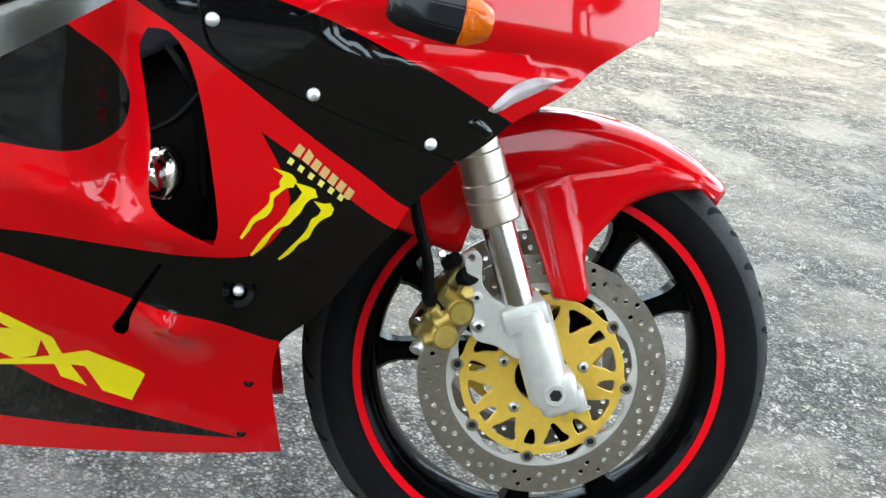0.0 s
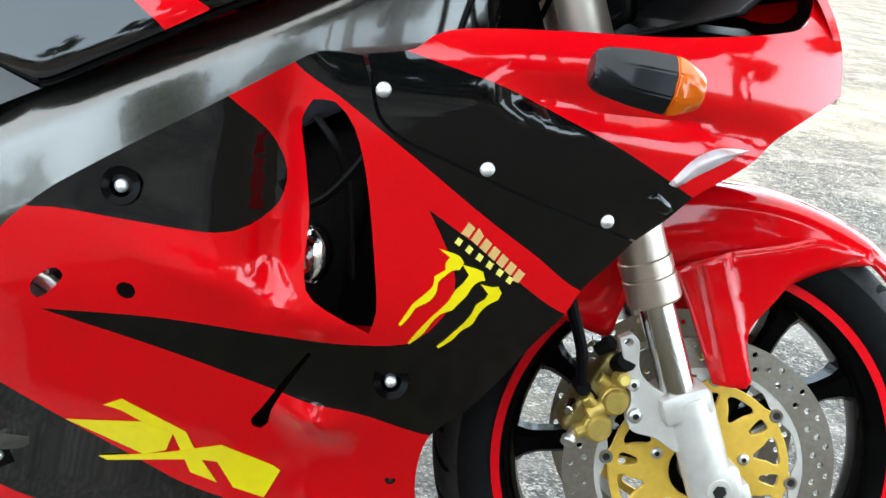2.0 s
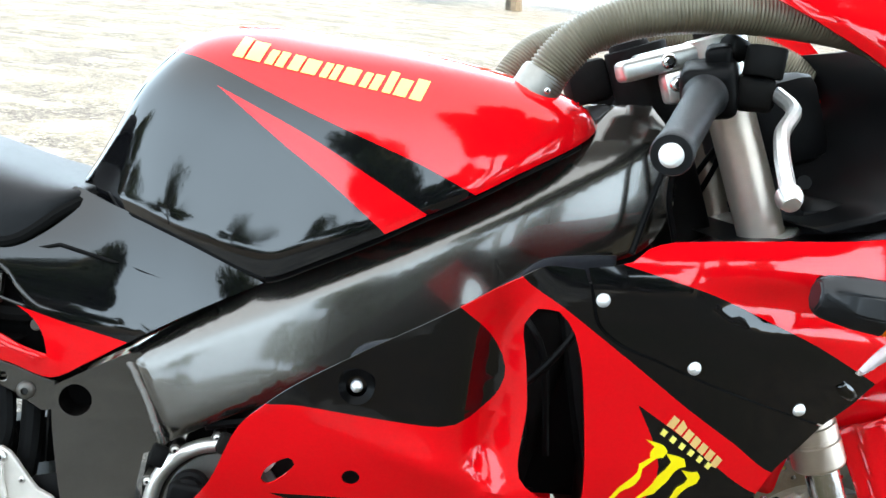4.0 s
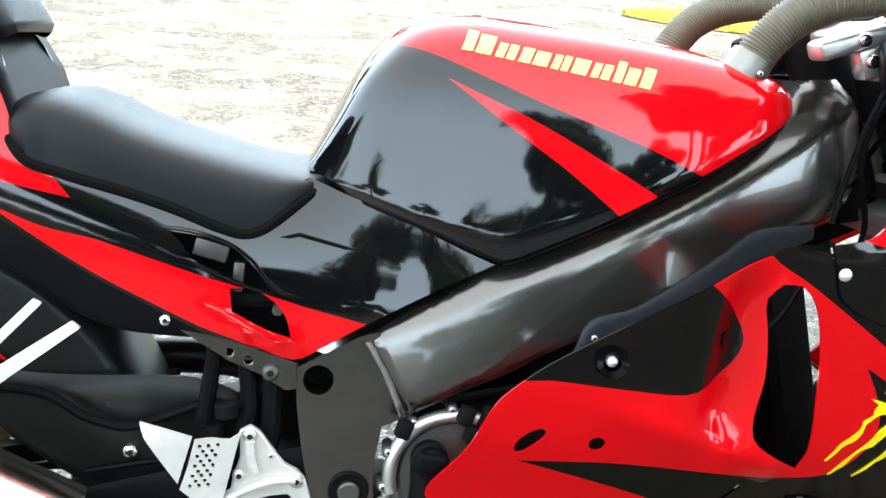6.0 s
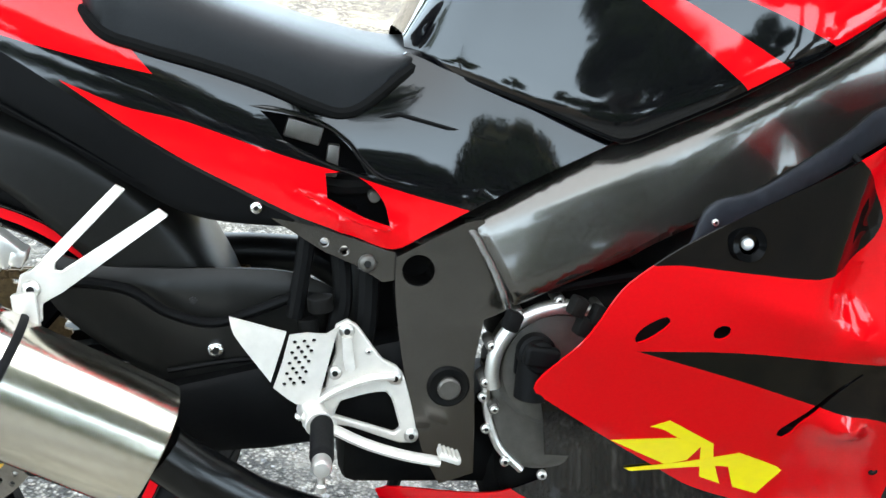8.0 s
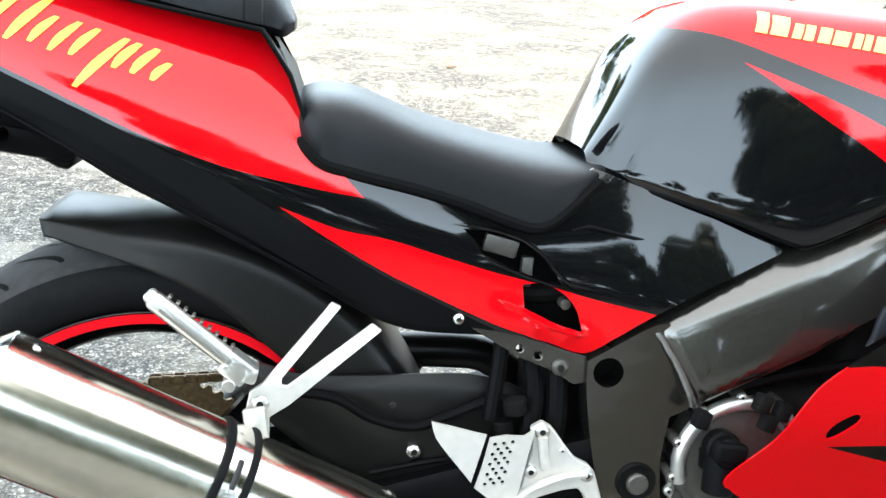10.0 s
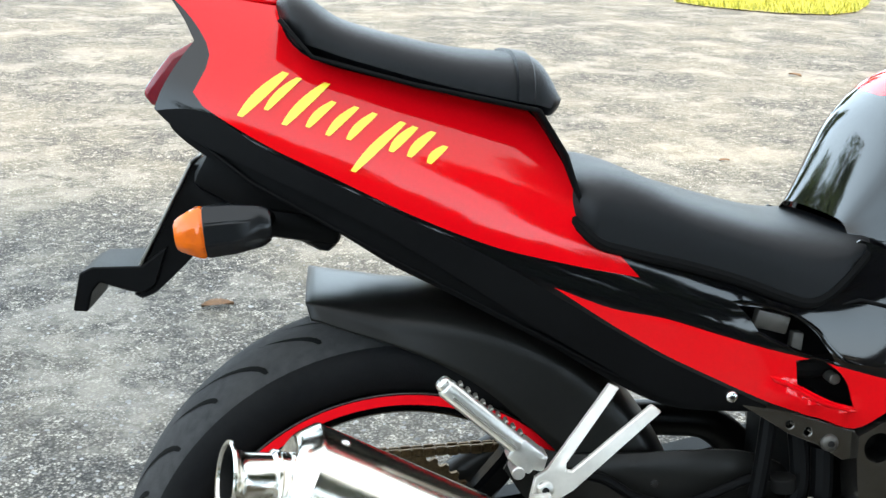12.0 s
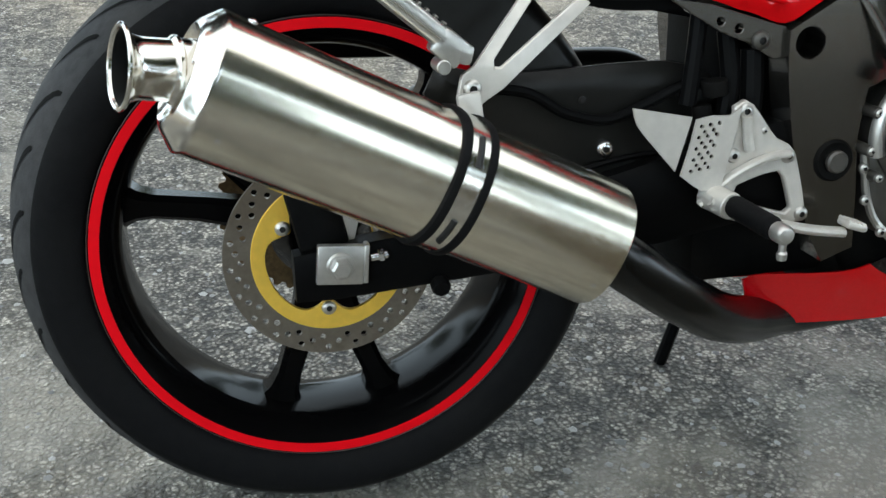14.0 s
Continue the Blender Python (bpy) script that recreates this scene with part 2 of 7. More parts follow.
def within(poly, pts):
    x, y = pts[:, 0], pts[:, 1]
    hit = np.zeros(len(pts), bool)
    a, b = poly, np.roll(poly, -1, axis=0)
    for (x1, y1), (x2, y2) in zip(a, b):
        if y1 != y2:
            hit ^= ((y1 > y) != (y2 > y)) & (x < (x2 - x1) * (y - y1) / (y2 - y1) + x1)
    return hit


def away(line, pts):
    """The distance from each point to a closed line."""
    a, b = line, np.roll(line, -1, axis=0)
    best = np.full(len(pts), 9.0)
    for p, q in zip(a, b):
        d = q - p
        u = np.clip(((pts - p) @ d) / (d @ d + 1e-12), 0, 1)
        best = np.minimum(best, np.linalg.norm(pts - p - u[:, None] * d, axis=1))
    return best


def flat_cut(outer, holes, regions, step, rows=()):
    """Triangles of a flat outline with holes; each triangle knows the region it lies in."""
    loops = [outer, *holes, *regions]
    lo, hi = outer.min(0), outer.max(0)
    gx, gz = np.meshgrid(np.arange(lo[0], hi[0], step), np.arange(lo[1], hi[1], step))
    gx = gx + (np.arange(gx.shape[0]) % 2)[:, None] * step / 2
    grid = np.stack([gx.ravel(), gz.ravel()], 1)
    if len(grid):
        grid = grid[within(outer, grid)]
    for lp in loops:
        if len(grid):
            grid = grid[away(lp, grid) > step * 0.45]
    # extra rows of points just inside the edge, for a smooth rolled rim
    t = np.roll(outer, -1, axis=0) - np.roll(outer, 1, axis=0)
    t /= np.linalg.norm(t, axis=1)[:, None] + 1e-9
    nrm = np.stack([-t[:, 1], t[:, 0]], 1)
    if not within(outer, (outer + nrm * 0.002)).mean() > 0.5:
        nrm = -nrm
    for d in rows:
        p = outer + nrm * d
        p = p[within(outer, p)]
        p = p[away(outer, p) > d * 0.9]
        for lp in loops[1:]:
            if len(p):
                p = p[away(lp, p) > 0.0025]
        if len(grid) and len(p):
            far = np.ones(len(grid), bool)
            for q in p:
                far &= np.abs(grid - q).max(1) > step * 0.3
            grid = grid[far]
        grid = np.concatenate([grid, p]) if len(grid) else p
    v, e = [], []
    for lp in loops:
        k = len(v)
        v += [Vector(p) for p in lp]
        e += [(k + i, k + (i + 1) % len(lp)) for i in range(len(lp))]
    v += [Vector(p) for p in grid]
    vo, _, fo, *_ = delaunay_2d_cdt(v, e, [], 0, 1e-6)
    V = np.array([tuple(p) for p in vo])
    F = np.array([f for f in fo if len(f) == 3])
    c = V[F].mean(1)
    keep = within(outer, c)
    for h in holes:
        keep &= ~within(h, c)
    F, c = F[keep], c[keep]
    A, B, C = V[F[:, 0]], V[F[:, 1]], V[F[:, 2]]
    area = (B[:, 0] - A[:, 0]) * (C[:, 1] - A[:, 1]) - (B[:, 1] - A[:, 1]) * (C[:, 0] - A[:, 0])
    F[area < 0] = F[area < 0][:, ::-1]
    F, c = F[np.abs(area) > 1e-10], c[np.abs(area) > 1e-10]
    tag = np.zeros(len(F), int)
    for i, r in enumerate(regions):
        tag[within(r, c)] = i + 1
    return V, F, tag


def sheet(V3, back3, F, tag, flip=False):
    """A bmesh with a front, a back and a rim between them."""
    bm = bmesh.new()
    used = np.unique(F)
    fr = {i: bm.verts.new(V3[i]) for i in used}
    bk = {i: bm.verts.new(back3[i]) for i in used}
    count = {}
    for f, t in zip(F, tag):
        f = [int(i) for i in f]
        a = bm.faces.new([fr[i] for i in (f[::-1] if flip else f)])
        b = bm.faces.new([bk[i] for i in (f if flip else f[::-1])])
        a.material_index = b.material_index = int(t)
        for p, q in ((f[0], f[1]), (f[1], f[2]), (f[2], f[0])):
            count[(p, q)] = int(t)
    for (p, q), t in count.items():
        if (q, p) not in count:
            loop = [fr[q], fr[p], bk[p], bk[q]]
            w = bm.faces.new(loop[::-1] if flip else loop)
            w.material_index = t
    return bm


def panel(name, outer, Y, mats, holes=(), regions=(), parent=bike, label="", step=0.012, thick=0.003, roll=0.006, roll_width=0.014, side=-1, lift=None):
    """A thin curved panel: an outline in side view laid over the half-width Y(x, z), with rolled edges."""
    V, F, tag = flat_cut(outer, holes, regions, step, [roll_width * u for u in (0.12, 0.28, 0.46, 0.68, 1.0)] if roll else ())
    y = Y(V[:, 0], V[:, 1])
    if roll:
        d = away(outer, V)
        y = y + roll * np.clip(1 - d / roll_width, 0, 1)**2
    if lift is not None:
        y = y + lift(V[:, 0], V[:, 1])
    V3 = np.stack([V[:, 0], -side * y if side > 0 else y, V[:, 1]], 1)
    back = V3 + np.array([0, -side * thick, 0])
    return part(name, sheet(V3, back, F, tag, flip=side > 0), mats, parent, label, 40)


def plate(name, outer, y, thick, mats, holes=(), parent=bike, label="", bevel=0.0012, slope=None, step=0.5):
    """A flat plate with holes, cut from an outline in side view; y is its near face."""
    V, F, tag = flat_cut(np.array(outer, float), [np.array(h, float) for h in holes], [], step)
    off = slope(V[:, 0], V[:, 1]) if slope else 0 * V[:, 0]
    V3 = np.stack([V[:, 0], y + off, V[:, 1]], 1)
    bm = sheet(V3, V3 + np.array([0, thick, 0]), F, tag)
    ob = part(name, bm, mats, parent, label)
    if bevel:
        b = ob.modifiers.new("edge", "BEVEL")
        b.width, b.segments, b.limit_method, b.angle_limit = bevel, 2, "ANGLE", radians(50)
    return ob


def sweep(path, radius, n=12, closed=False, cap=True, squash=1.0):
    """A tube along a path; radius is a number or one for each point."""
    P = np.array(path, float)
    k = len(P)
    R = np.full(k, radius, float) if np.isscalar(radius) else np.array(radius, float)
    bm = bmesh.new()
    T = np.gradient(P, axis=0)
    T /= np.linalg.norm(T, axis=1)[:, None]
    up = np.array([0, 0, 1.0]) if abs(T[0][2]) < 0.9 else np.array([0, 1.0, 0])
    rows = []
    for i in range(k):
        s = np.cross(T[i], up)
        s /= np.linalg.norm(s)
        up = np.cross(s, T[i])
        a = np.arange(n) * 2 * math.pi / n
        rows.append([bm.verts.new(P[i] + R[i] * (math.cos(q) * s + squash * math.sin(q) * up)) for q in a])
    for r0, r1 in zip(rows, rows[1:]):
        for j in range(n):
            bm.faces.new((r0[j], r0[(j + 1) % n], r1[(j + 1) % n], r1[j]))
    if cap:
        bm.faces.new(rows[0][::-1])
        bm.faces.new(rows[-1])
    bmesh.ops.recalc_face_normals(bm, faces=bm.faces)
    return bm


def bend(pts, step=0.01):
    return rounded(pts, step, 181, closed=False)


def lathe(profile, origin=(0, 0, 0), axis=(0, -1, 0), n=32, smooth_close=True):
    """Turns a profile of (radius, height along the axis) round an axis."""
    bm = bmesh.new()
    q = Vector((0, 0, 1)).rotation_difference(Vector(axis).normalized())
    o = Vector(origin)
    rows = []
    for r, h in profile:
        if r < 1e-6:
            rows.append([bm.verts.new(o + q @ Vector((0, 0, h)))])
        else:
            rows.append([bm.verts.new(o + q @ Vector((r * math.cos(2 * math.pi * i / n), r * math.sin(2 * math.pi * i / n), h))) for i in range(n)])
    for a, b in zip(rows, rows[1:]):
        for j in range(n):
            k = (j + 1) % n
            f = [a[j % len(a)], a[k % len(a)], b[k % len(b)], b[j % len(b)]]
            f = list(dict.fromkeys(f))
            if len(f) > 2:
                bm.faces.new(f)
    bmesh.ops.recalc_face_normals(bm, faces=bm.faces)
    return bm


def loft(rows):
    """A sheet through rows of points."""
    bm = bmesh.new()
    vs = [[bm.verts.new(p) for p in r] for r in rows]
    for a, b in zip(vs, vs[1:]):
        for j in range(len(a) - 1):
            bm.faces.new((a[j], a[j + 1], b[j + 1], b[j]))
    return bm


def rod(p, q, r0, r1=None, n=20, edge=0.001):
    """A round bar from p to q with eased ends."""
    p, q = Vector(p), Vector(q)
    L = (q - p).length
    r1 = r0 if r1 is None else r1
    e = min(edge, L / 3)
    return lathe([(0, 0), (r0 - e, 0), (r0, e), (r1, L - e), (r1 - e, L), (0, L)], p, q - p, n)


def block(size, at=(0, 0, 0), turn=(0, 0, 0), bevel=0.003, seg=2):
    bm = bmesh.new()
    bmesh.ops.create_cube(bm, size=1, matrix=pose(*at, *turn) @ Matrix.Diagonal((*size, 1)))
    if bevel:
        bmesh.ops.bevel(bm, geom=bm.edges[:], offset=bevel, segments=seg, affect="EDGES", profile=0.5)
    return bm


def join(*bms):
    """Several shapes in one mesh."""
    out = bms[0]
    for b in bms[1:]:
        me = bpy.data.meshes.new("tmp")
        b.to_mesh(me)
        b.free()
        out.from_mesh(me)
        bpy.data.meshes.remove(me)
    return out


BOLT = {}


def bolt(x, y, z, r, parent=bike, mat=LIPCHROME, name="bolt", label="", dome=0.45):
    """A button-head screw with a hexagon socket, facing the near side."""
    key = (round(r, 5), mat.name, dome)
    if key not in BOLT:
        h = r * dome
        bm = lathe([(0, h * 0.45), (r * 0.36, h * 0.45), (r * 0.40, h), (r * 0.7, h * 0.88), (r * 0.95, h * 0.4), (r, 0), (r, -r * 0.6), (0, -r * 0.6)], n=18)
        for f in bm.faces:
            c = f.calc_center_median()
            if math.hypot(c.x, c.z) < r * 0.38 and c.y < 0:
                f.material_index = 1
        me = bpy.data.meshes.new("bolt")
        bm.to_mesh(me)
        bm.free()
        me.materials.append(mat)
        me.materials.append(SOCKET)
        me.polygons.foreach_set("use_smooth", [True] * len(me.polygons))
        me.set_sharp_from_angle(angle=radians(40))
        BOLT[key] = me
    return part(name, BOLT[key], None, parent, label, loc=(x, y, z))


DOMES = {}


def dome(x, y, z, r, parent, label="bright dome-headed screw"):
    """A plain domed screw head, facing the near side."""
    if r not in DOMES:
        bm = lathe([(0, r * 0.75), (r * 0.35, r * 0.68), (r * 0.7, r * 0.48), (r * 0.93, r * 0.2), (r, 0), (r, -r * 0.5)], n=20)
        me = bpy.data.meshes.new("dome")
        bm.to_mesh(me)
        bm.free()
        me.materials.append(DOME)
        me.polygons.foreach_set("use_smooth", [True] * len(me.polygons))
        DOMES[r] = me
    return part("fairing_screw", DOMES[r], None, parent, label, loc=(x, y, z))

# ================= wheels =================
def tyre_profile(R, w, rim):
    """Half-round tyre section, from one bead over the crown to the other."""
    h = R - rim
    side = [(rim, 0.80), (rim + 0.06 * h, 0.92), (rim + 0.22 * h, 1.0), (rim + 0.42 * h, 1.03), (rim + 0.58 * h, 0.98), (rim + 0.66 * h, 0.92)]
    crown = [(rim + 0.78 * h, 0.76), (rim + 0.88 * h, 0.55), (rim + 0.955 * h, 0.32), (rim + h, 0.0)]
    s = side + crown
    return [(r, -w * y) for r, y in s] + [(r, w * y) for r, y in s[-2::-1]]


def build_wheel(name, R, w, rimw, mids, label, band=0.64, count=30, cuts=((0.52, 0.97, 0.34), (0.58, 0.86, 0.22))):
    """Rim with three pairs of spokes, rim tape, tyre with tread grooves; axis along y through the origin."""
    # rim barrel
    f, g = rimw, rimw * 0.8
    prof = [(0.2050, -f * 0.55), (0.2085, -f * 0.72), (0.2165, -f * 0.90), (0.2225, -f * 0.97), (0.2245, -f), (0.236, -f), (0.238, -f * 0.97), (0.234, -f * 0.90), (0.222, -f * 0.84),
            (0.214, -f * 0.5), (0.211, 0), (0.214, g * 0.5), (0.222, g * 0.84), (0.234, g * 0.90), (0.238, g * 0.97), (0.236, g), (0.2245, g), (0.2165, g * 0.90), (0.2085, g * 0.72), (0.2050, g * 0.55),
            (0.2025, g * 0.25), (0.2025, -f * 0.25), (0.2050, -f * 0.55)]
    wheel = part(name, lathe(prof, axis=(0, 1, 0), n=96), RIMBLACK, bike, label, 30)
    part("hub", lathe([(0.018, -0.06), (0.034, -0.06), (0.040, -0.05), (0.045, -0.03), (0.055, -0.012), (0.055, 0.012), (0.045, 0.03), (0.040, 0.06), (0.018, 0.06), (0.018, -0.06)], axis=(0, 1, 0), n=40), RIMBLACK, wheel)
    for mid in mids:
        for s in (-1, 1):
            a0, a1 = radians(mid + s * 11), radians(mid + s * 16)
            rows = []
            for r, wd, dp in ((0.045, 0.020, 0.020), (0.08, 0.016, 0.019), (0.13, 0.0135, 0.018), (0.175, 0.013, 0.020), (0.192, 0.016, 0.023), (0.2055, 0.024, 0.027)):
                a = a0 + (a1 - a0) * (r - 0.045) / 0.14
                c, q = Vector((math.cos(a), 0, math.sin(a))), Vector((-math.sin(a), 0, math.cos(a)))
                rows.append([c * r + q * wd * u + Vector((0, dp * v, 0)) for u, v in ((-0.6, -1), (0.6, -1), (1, -0.6), (1, 0.6), (0.6, 1), (-0.6, 1), (-1, 0.6), (-1, -0.6))])
            bm = bmesh.new()
            vs = [[bm.verts.new(p) for p in row] for row in rows]
            for p, q in zip(vs, vs[1:]):
                for j in range(8):
                    bm.faces.new((p[j], p[(j + 1) % 8], q[(j + 1) % 8], q[j]))
            bmesh.ops.recalc_face_normals(bm, faces=bm.faces)
            part("spoke", bm, RIMBLACK, wheel, "", 30)
    for side, e in ((-1, f), (1, g)):
        part("rim_tape", lathe([(0.2250, side * e), (0.2252, side * (e + 0.0012)), (0.2352, side * (e + 0.0012)), (0.2354, side * e)], axis=(0, 1, 0), n=128), REDTAPE, wheel, "bright red rim tape")
    bm = lathe(tyre_profile(R, w, 0.2345), axis=(0, 1, 0), n=128)
    for face in bm.faces:
        c = face.calc_center_median()
        face.material_index = 1 if math.hypot(c.x, c.z) > 0.2345 + band * (R - 0.2345) else 0
    tyre = part("tyre", bm, [RUBBER, TREAD], wheel, "black road tyre with curved tread grooves", 60)
    part("rim_bead_line", lathe([(0.2366, -f * 1.0), (0.2371, -f * 1.006), (0.2376, -f * 1.0)], axis=(0, 1, 0), n=128), ENGINE, wheel)
    # tread grooves: dark curved bands on the crown, groove shade as colour
    prof2 = tyre_profile(R, w, 0.2345)
    half = prof2[:10]
    rr, yy = np.array([p[0] for p in half]), np.array([p[1] for p in half])
    arc = np.concatenate([[0], np.cumsum(np.hypot(np.diff(rr), np.diff(yy)))])

    def at(s, a, up):
        k = arc[-1] * s
        r, y = np.interp(k, arc, rr), np.interp(k, arc, yy)
        return Vector(((r + up) * math.cos(a), y - up * (1 - s) * 0.8, (r + up) * math.sin(a)))

    bm = bmesh.new()
    for side in (-1, 1):
        for i in range(count):
            base = 2 * math.pi * (i + (0.5 if side > 0 else 0)) / count
            s0, s1, tilt = cuts[i % 2]
            prev = None
            for k in range(9):
                u = k / 8
                s = s0 + (s1 - s0) * u
                a = base + tilt * u**1.6
                wd = 0.0058 * math.sin(math.pi * min(1, 0.12 + 0.88 * u) * 0.97 + 0.05)
                p, q = at(s, a - wd / R, 0.0006), at(s, a + wd / R, 0.0006)
                if side > 0:
                    p.y, q.y = -p.y, -q.y
                cur = (bm.verts.new(p), bm.verts.new(q))
                if prev:
                    bm.faces.new((prev[0], prev[1], cur[1], cur[0]))
                prev = cur
    bmesh.ops.recalc_face_normals(bm, faces=bm.faces)
    part("tread_groove", bm, GROOVE, tyre, "dark curved strips laid on the tread as shaded grooves")
    return wheel


def disc_plate(name, r0, r1, y, thick, mat, parent, holes, label="", waves=0):
    outer = ring2(0, 0, r1, 96)
    hs = [ring2(0, 0, r0, 72)] + [ring2(r * math.cos(radians(a)), r * math.sin(radians(a)), q, 10) for r, a, q in holes]
    return plate(name, outer, y, thick, mat, hs, parent, label, bevel=0)


def drilled(r0, r1, n, q):
    """Drilled holes in slanting rows of four."""
    out = []
    for i in range(n):
        for k in range(3):
            u = (k + 0.5) / 3
            out.append((r0 + (r1 - r0) * u, 360 / n * (i + 0.62 * k), q))
    return out


front_wheel = build_wheel("front_wheel", 0.303, 0.062, 0.0515, (47, -73, 167), "black cast front wheel with red rim tape and twin discs", 0.50, 42, ((0.50, 0.97, -0.12), (0.62, 0.92, -0.08)))
front_wheel.matrix_basis = pose(1.3840, -0.001, 0.289, -1.5, 0, -5.5)
rear_wheel = build_wheel("rear_wheel", 0.317, 0.082, 0.0795, (31, -89, 151), "black cast rear wheel with red rim tape")
rear_wheel.matrix_basis = pose(0, 0, 0.312)

for side in (-1, 1):
    y0 = -0.0765 if side < 0 else 0.0715
    rotor = disc_plate("brake_disc", 0.119, 0.1545, y0, 0.005, DISC, front_wheel, drilled(0.127, 0.150, 26, 0.0036), "drilled steel front brake disc")
    scallop = []
    for i in range(144):
        d = abs((2.5 * i + 2 + 22.5) % 45 - 22.5)
        r = 0.1065 + 0.0065 * min(1.0, max(0.0, (d - 6) / 8))
        scallop.append((r * math.cos(radians(2.5 * i)), r * math.sin(radians(2.5 * i))))
    plate("disc_band", ring2(0, 0, 0.1188, 96), y0 + 0.0004, 0.0042, SILVER, [scallop], rotor, "bare silver inner band with scallops", bevel=0)
    hs = []
    for i in range(8):
        a = 45 * i - 2

        def pol(r, d):
            return (r * math.cos(radians(a + d)), r * math.sin(radians(a + d)))
        hs.append(rounded([pol(0.0905, 12), pol(0.0925, 22.5), pol(0.0905, 33), pol(0.078, 29.5), pol(0.0645, 24.5), pol(0.0635, 22.5), pol(0.0645, 20.5), pol(0.078, 15.5)], 0.003, 150))
        hs.append(rounded([pol(0.0905, -4.5), pol(0.0915, 0), pol(0.0905, 4.5), pol(0.0715, 2.6), pol(0.0700, 0), pol(0.0715, -2.6)], 0.003, 150))
    outer = []
    for i in range(160):
        a = 2 * math.pi * i / 160
        d = abs((math.degrees(a) + 2 + 22.5) % 45 - 22.5)
        outer.append(((0.1025 + 0.0075 * math.exp(-(d / 4.0)**2)) * math.cos(a), (0.1025 + 0.0075 * math.exp(-(d / 4.0)**2)) * math.sin(a)))
    carrier = plate("disc_carrier", outer, y0 - 0.001 if side < 0 else y0 + 0.001, 0.0055, GOLD, hs + [ring2(0, 0, 0.034, 40)], rotor, "gold anodised disc carrier with cut-outs", bevel=0.0008)
    if side < 0:
        for i in range(8):
            a = radians(45 * i - 2)
            at = (0.1065 * math.cos(a), y0 - 0.001, 0.1065 * math.sin(a))
            part("disc_button", lathe([(0.0042, 0.0002), (0.0048, 0.0024), (0.0072, 0.0026), (0.0080, 0.0012), (0.0080, -0.003)], at, (0, -1, 0), 18), DISC, rotor, "grey floating-disc button")
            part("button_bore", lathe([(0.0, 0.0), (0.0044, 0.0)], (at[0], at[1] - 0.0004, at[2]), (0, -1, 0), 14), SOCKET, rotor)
        for i in range(5):
            a = radians(72 * i + 20)
            bolt(0.052 * math.cos(a), y0 - 0.001, 0.052 * math.sin(a), 0.0072, rotor, BRUSHED, "disc_bolt")
part("wheel_spacer", rod((0, -0.115, 0), (0, 0.115, 0), 0.021), BRUSHED, front_wheel)

rdisc = disc_plate("rear_brake_disc", 0.080, 0.108, -0.0985, 0.005, REARDISC, rear_wheel, drilled(0.087, 0.104, 22, 0.0033), "drilled steel rear brake disc, brown with brake dust")
gold_in = []
for i in range(144):
    a = 2.5 * i
    d = abs((a - 25 + 60) % 120 - 60)
    r = 0.066 - 0.018 * math.exp(-(d / 14.0)**2)
    gold_in.append((r * math.cos(radians(a)), r * math.sin(radians(a))))
plate("disc_carrier", ring2(0, 0, 0.0805, 72), -0.0995, 0.006, GOLD, [gold_in], rdisc, "gold rear disc carrier")
for i in range(3):
    a = radians(120 * i + 25)
    bolt(0.057 * math.cos(a), -0.0995, 0.057 * math.sin(a), 0.0078, rdisc, BRUSHED, "disc_bolt")
# left side sprocket and chain
teeth = []
for i in range(160):
    a = 2 * math.pi * i / 160
    r = 0.104 + (0.003 if i % 4 < 2 else -0.003)
    teeth.append((r * math.cos(a), r * math.sin(a)))
plate("sprocket", teeth, 0.082, 0.006, CHAIN, [ring2(0, 0, 0.065, 40)], rear_wheel, "greasy rear sprocket", bevel=0)

# ================= bodywork =================
fair_z = curve((0.10, 0.055), (0.16, 0.085), (0.2, 0.106), (0.283, 0.149), (0.35, 0.19), (0.414, 0.229), (0.489, 0.274), (0.585, 0.304), (0.65, 0.321), (0.70, 0.328), (0.78, 0.318), (0.88, 0.27), (0.95, 0.2))
fair_x = curve((0.44, 0.85), (0.6, 0.94), (0.75, 0.965), (0.9, 0.995), (1.0, 1.0), (1.08, 0.985), (1.18, 0.915), (1.3, 0.78), (1.4, 0.60), (1.45, 0.48))


def y_fair(x, z):
    return -fair_z(z) * fair_x(x)


tail_x = curve((-0.35, 0.085), (-0.2, 0.11), (0, 0.135), (0.2, 0.148), (0.35, 0.156), (0.5, 0.155), (0.53, 0.158), (0.56, 0.165), (0.6, 0.178), (0.67, 0.193), (0.72, 0.198))


def y_tail(x, z):
    mid = 0.735 - 0.36 * x + 0.05 * np.clip((x - 0.38) / 0.17, 0, 1)
    fore = np.clip((x - 0.40) / 0.12, 0, 1)
    return -tail_x(x) + (2.6 - 2.0 * fore) * np.clip(z - mid, 0, 0.3)**2 + 0.14 * fore * np.clip(z - mid, 0, 0.3) + (1.2 + 2.6 * np.clip((0.25 - x) / 0.25, 0, 1)) * np.clip(mid - z - 0.03, 0, 0.3)**2


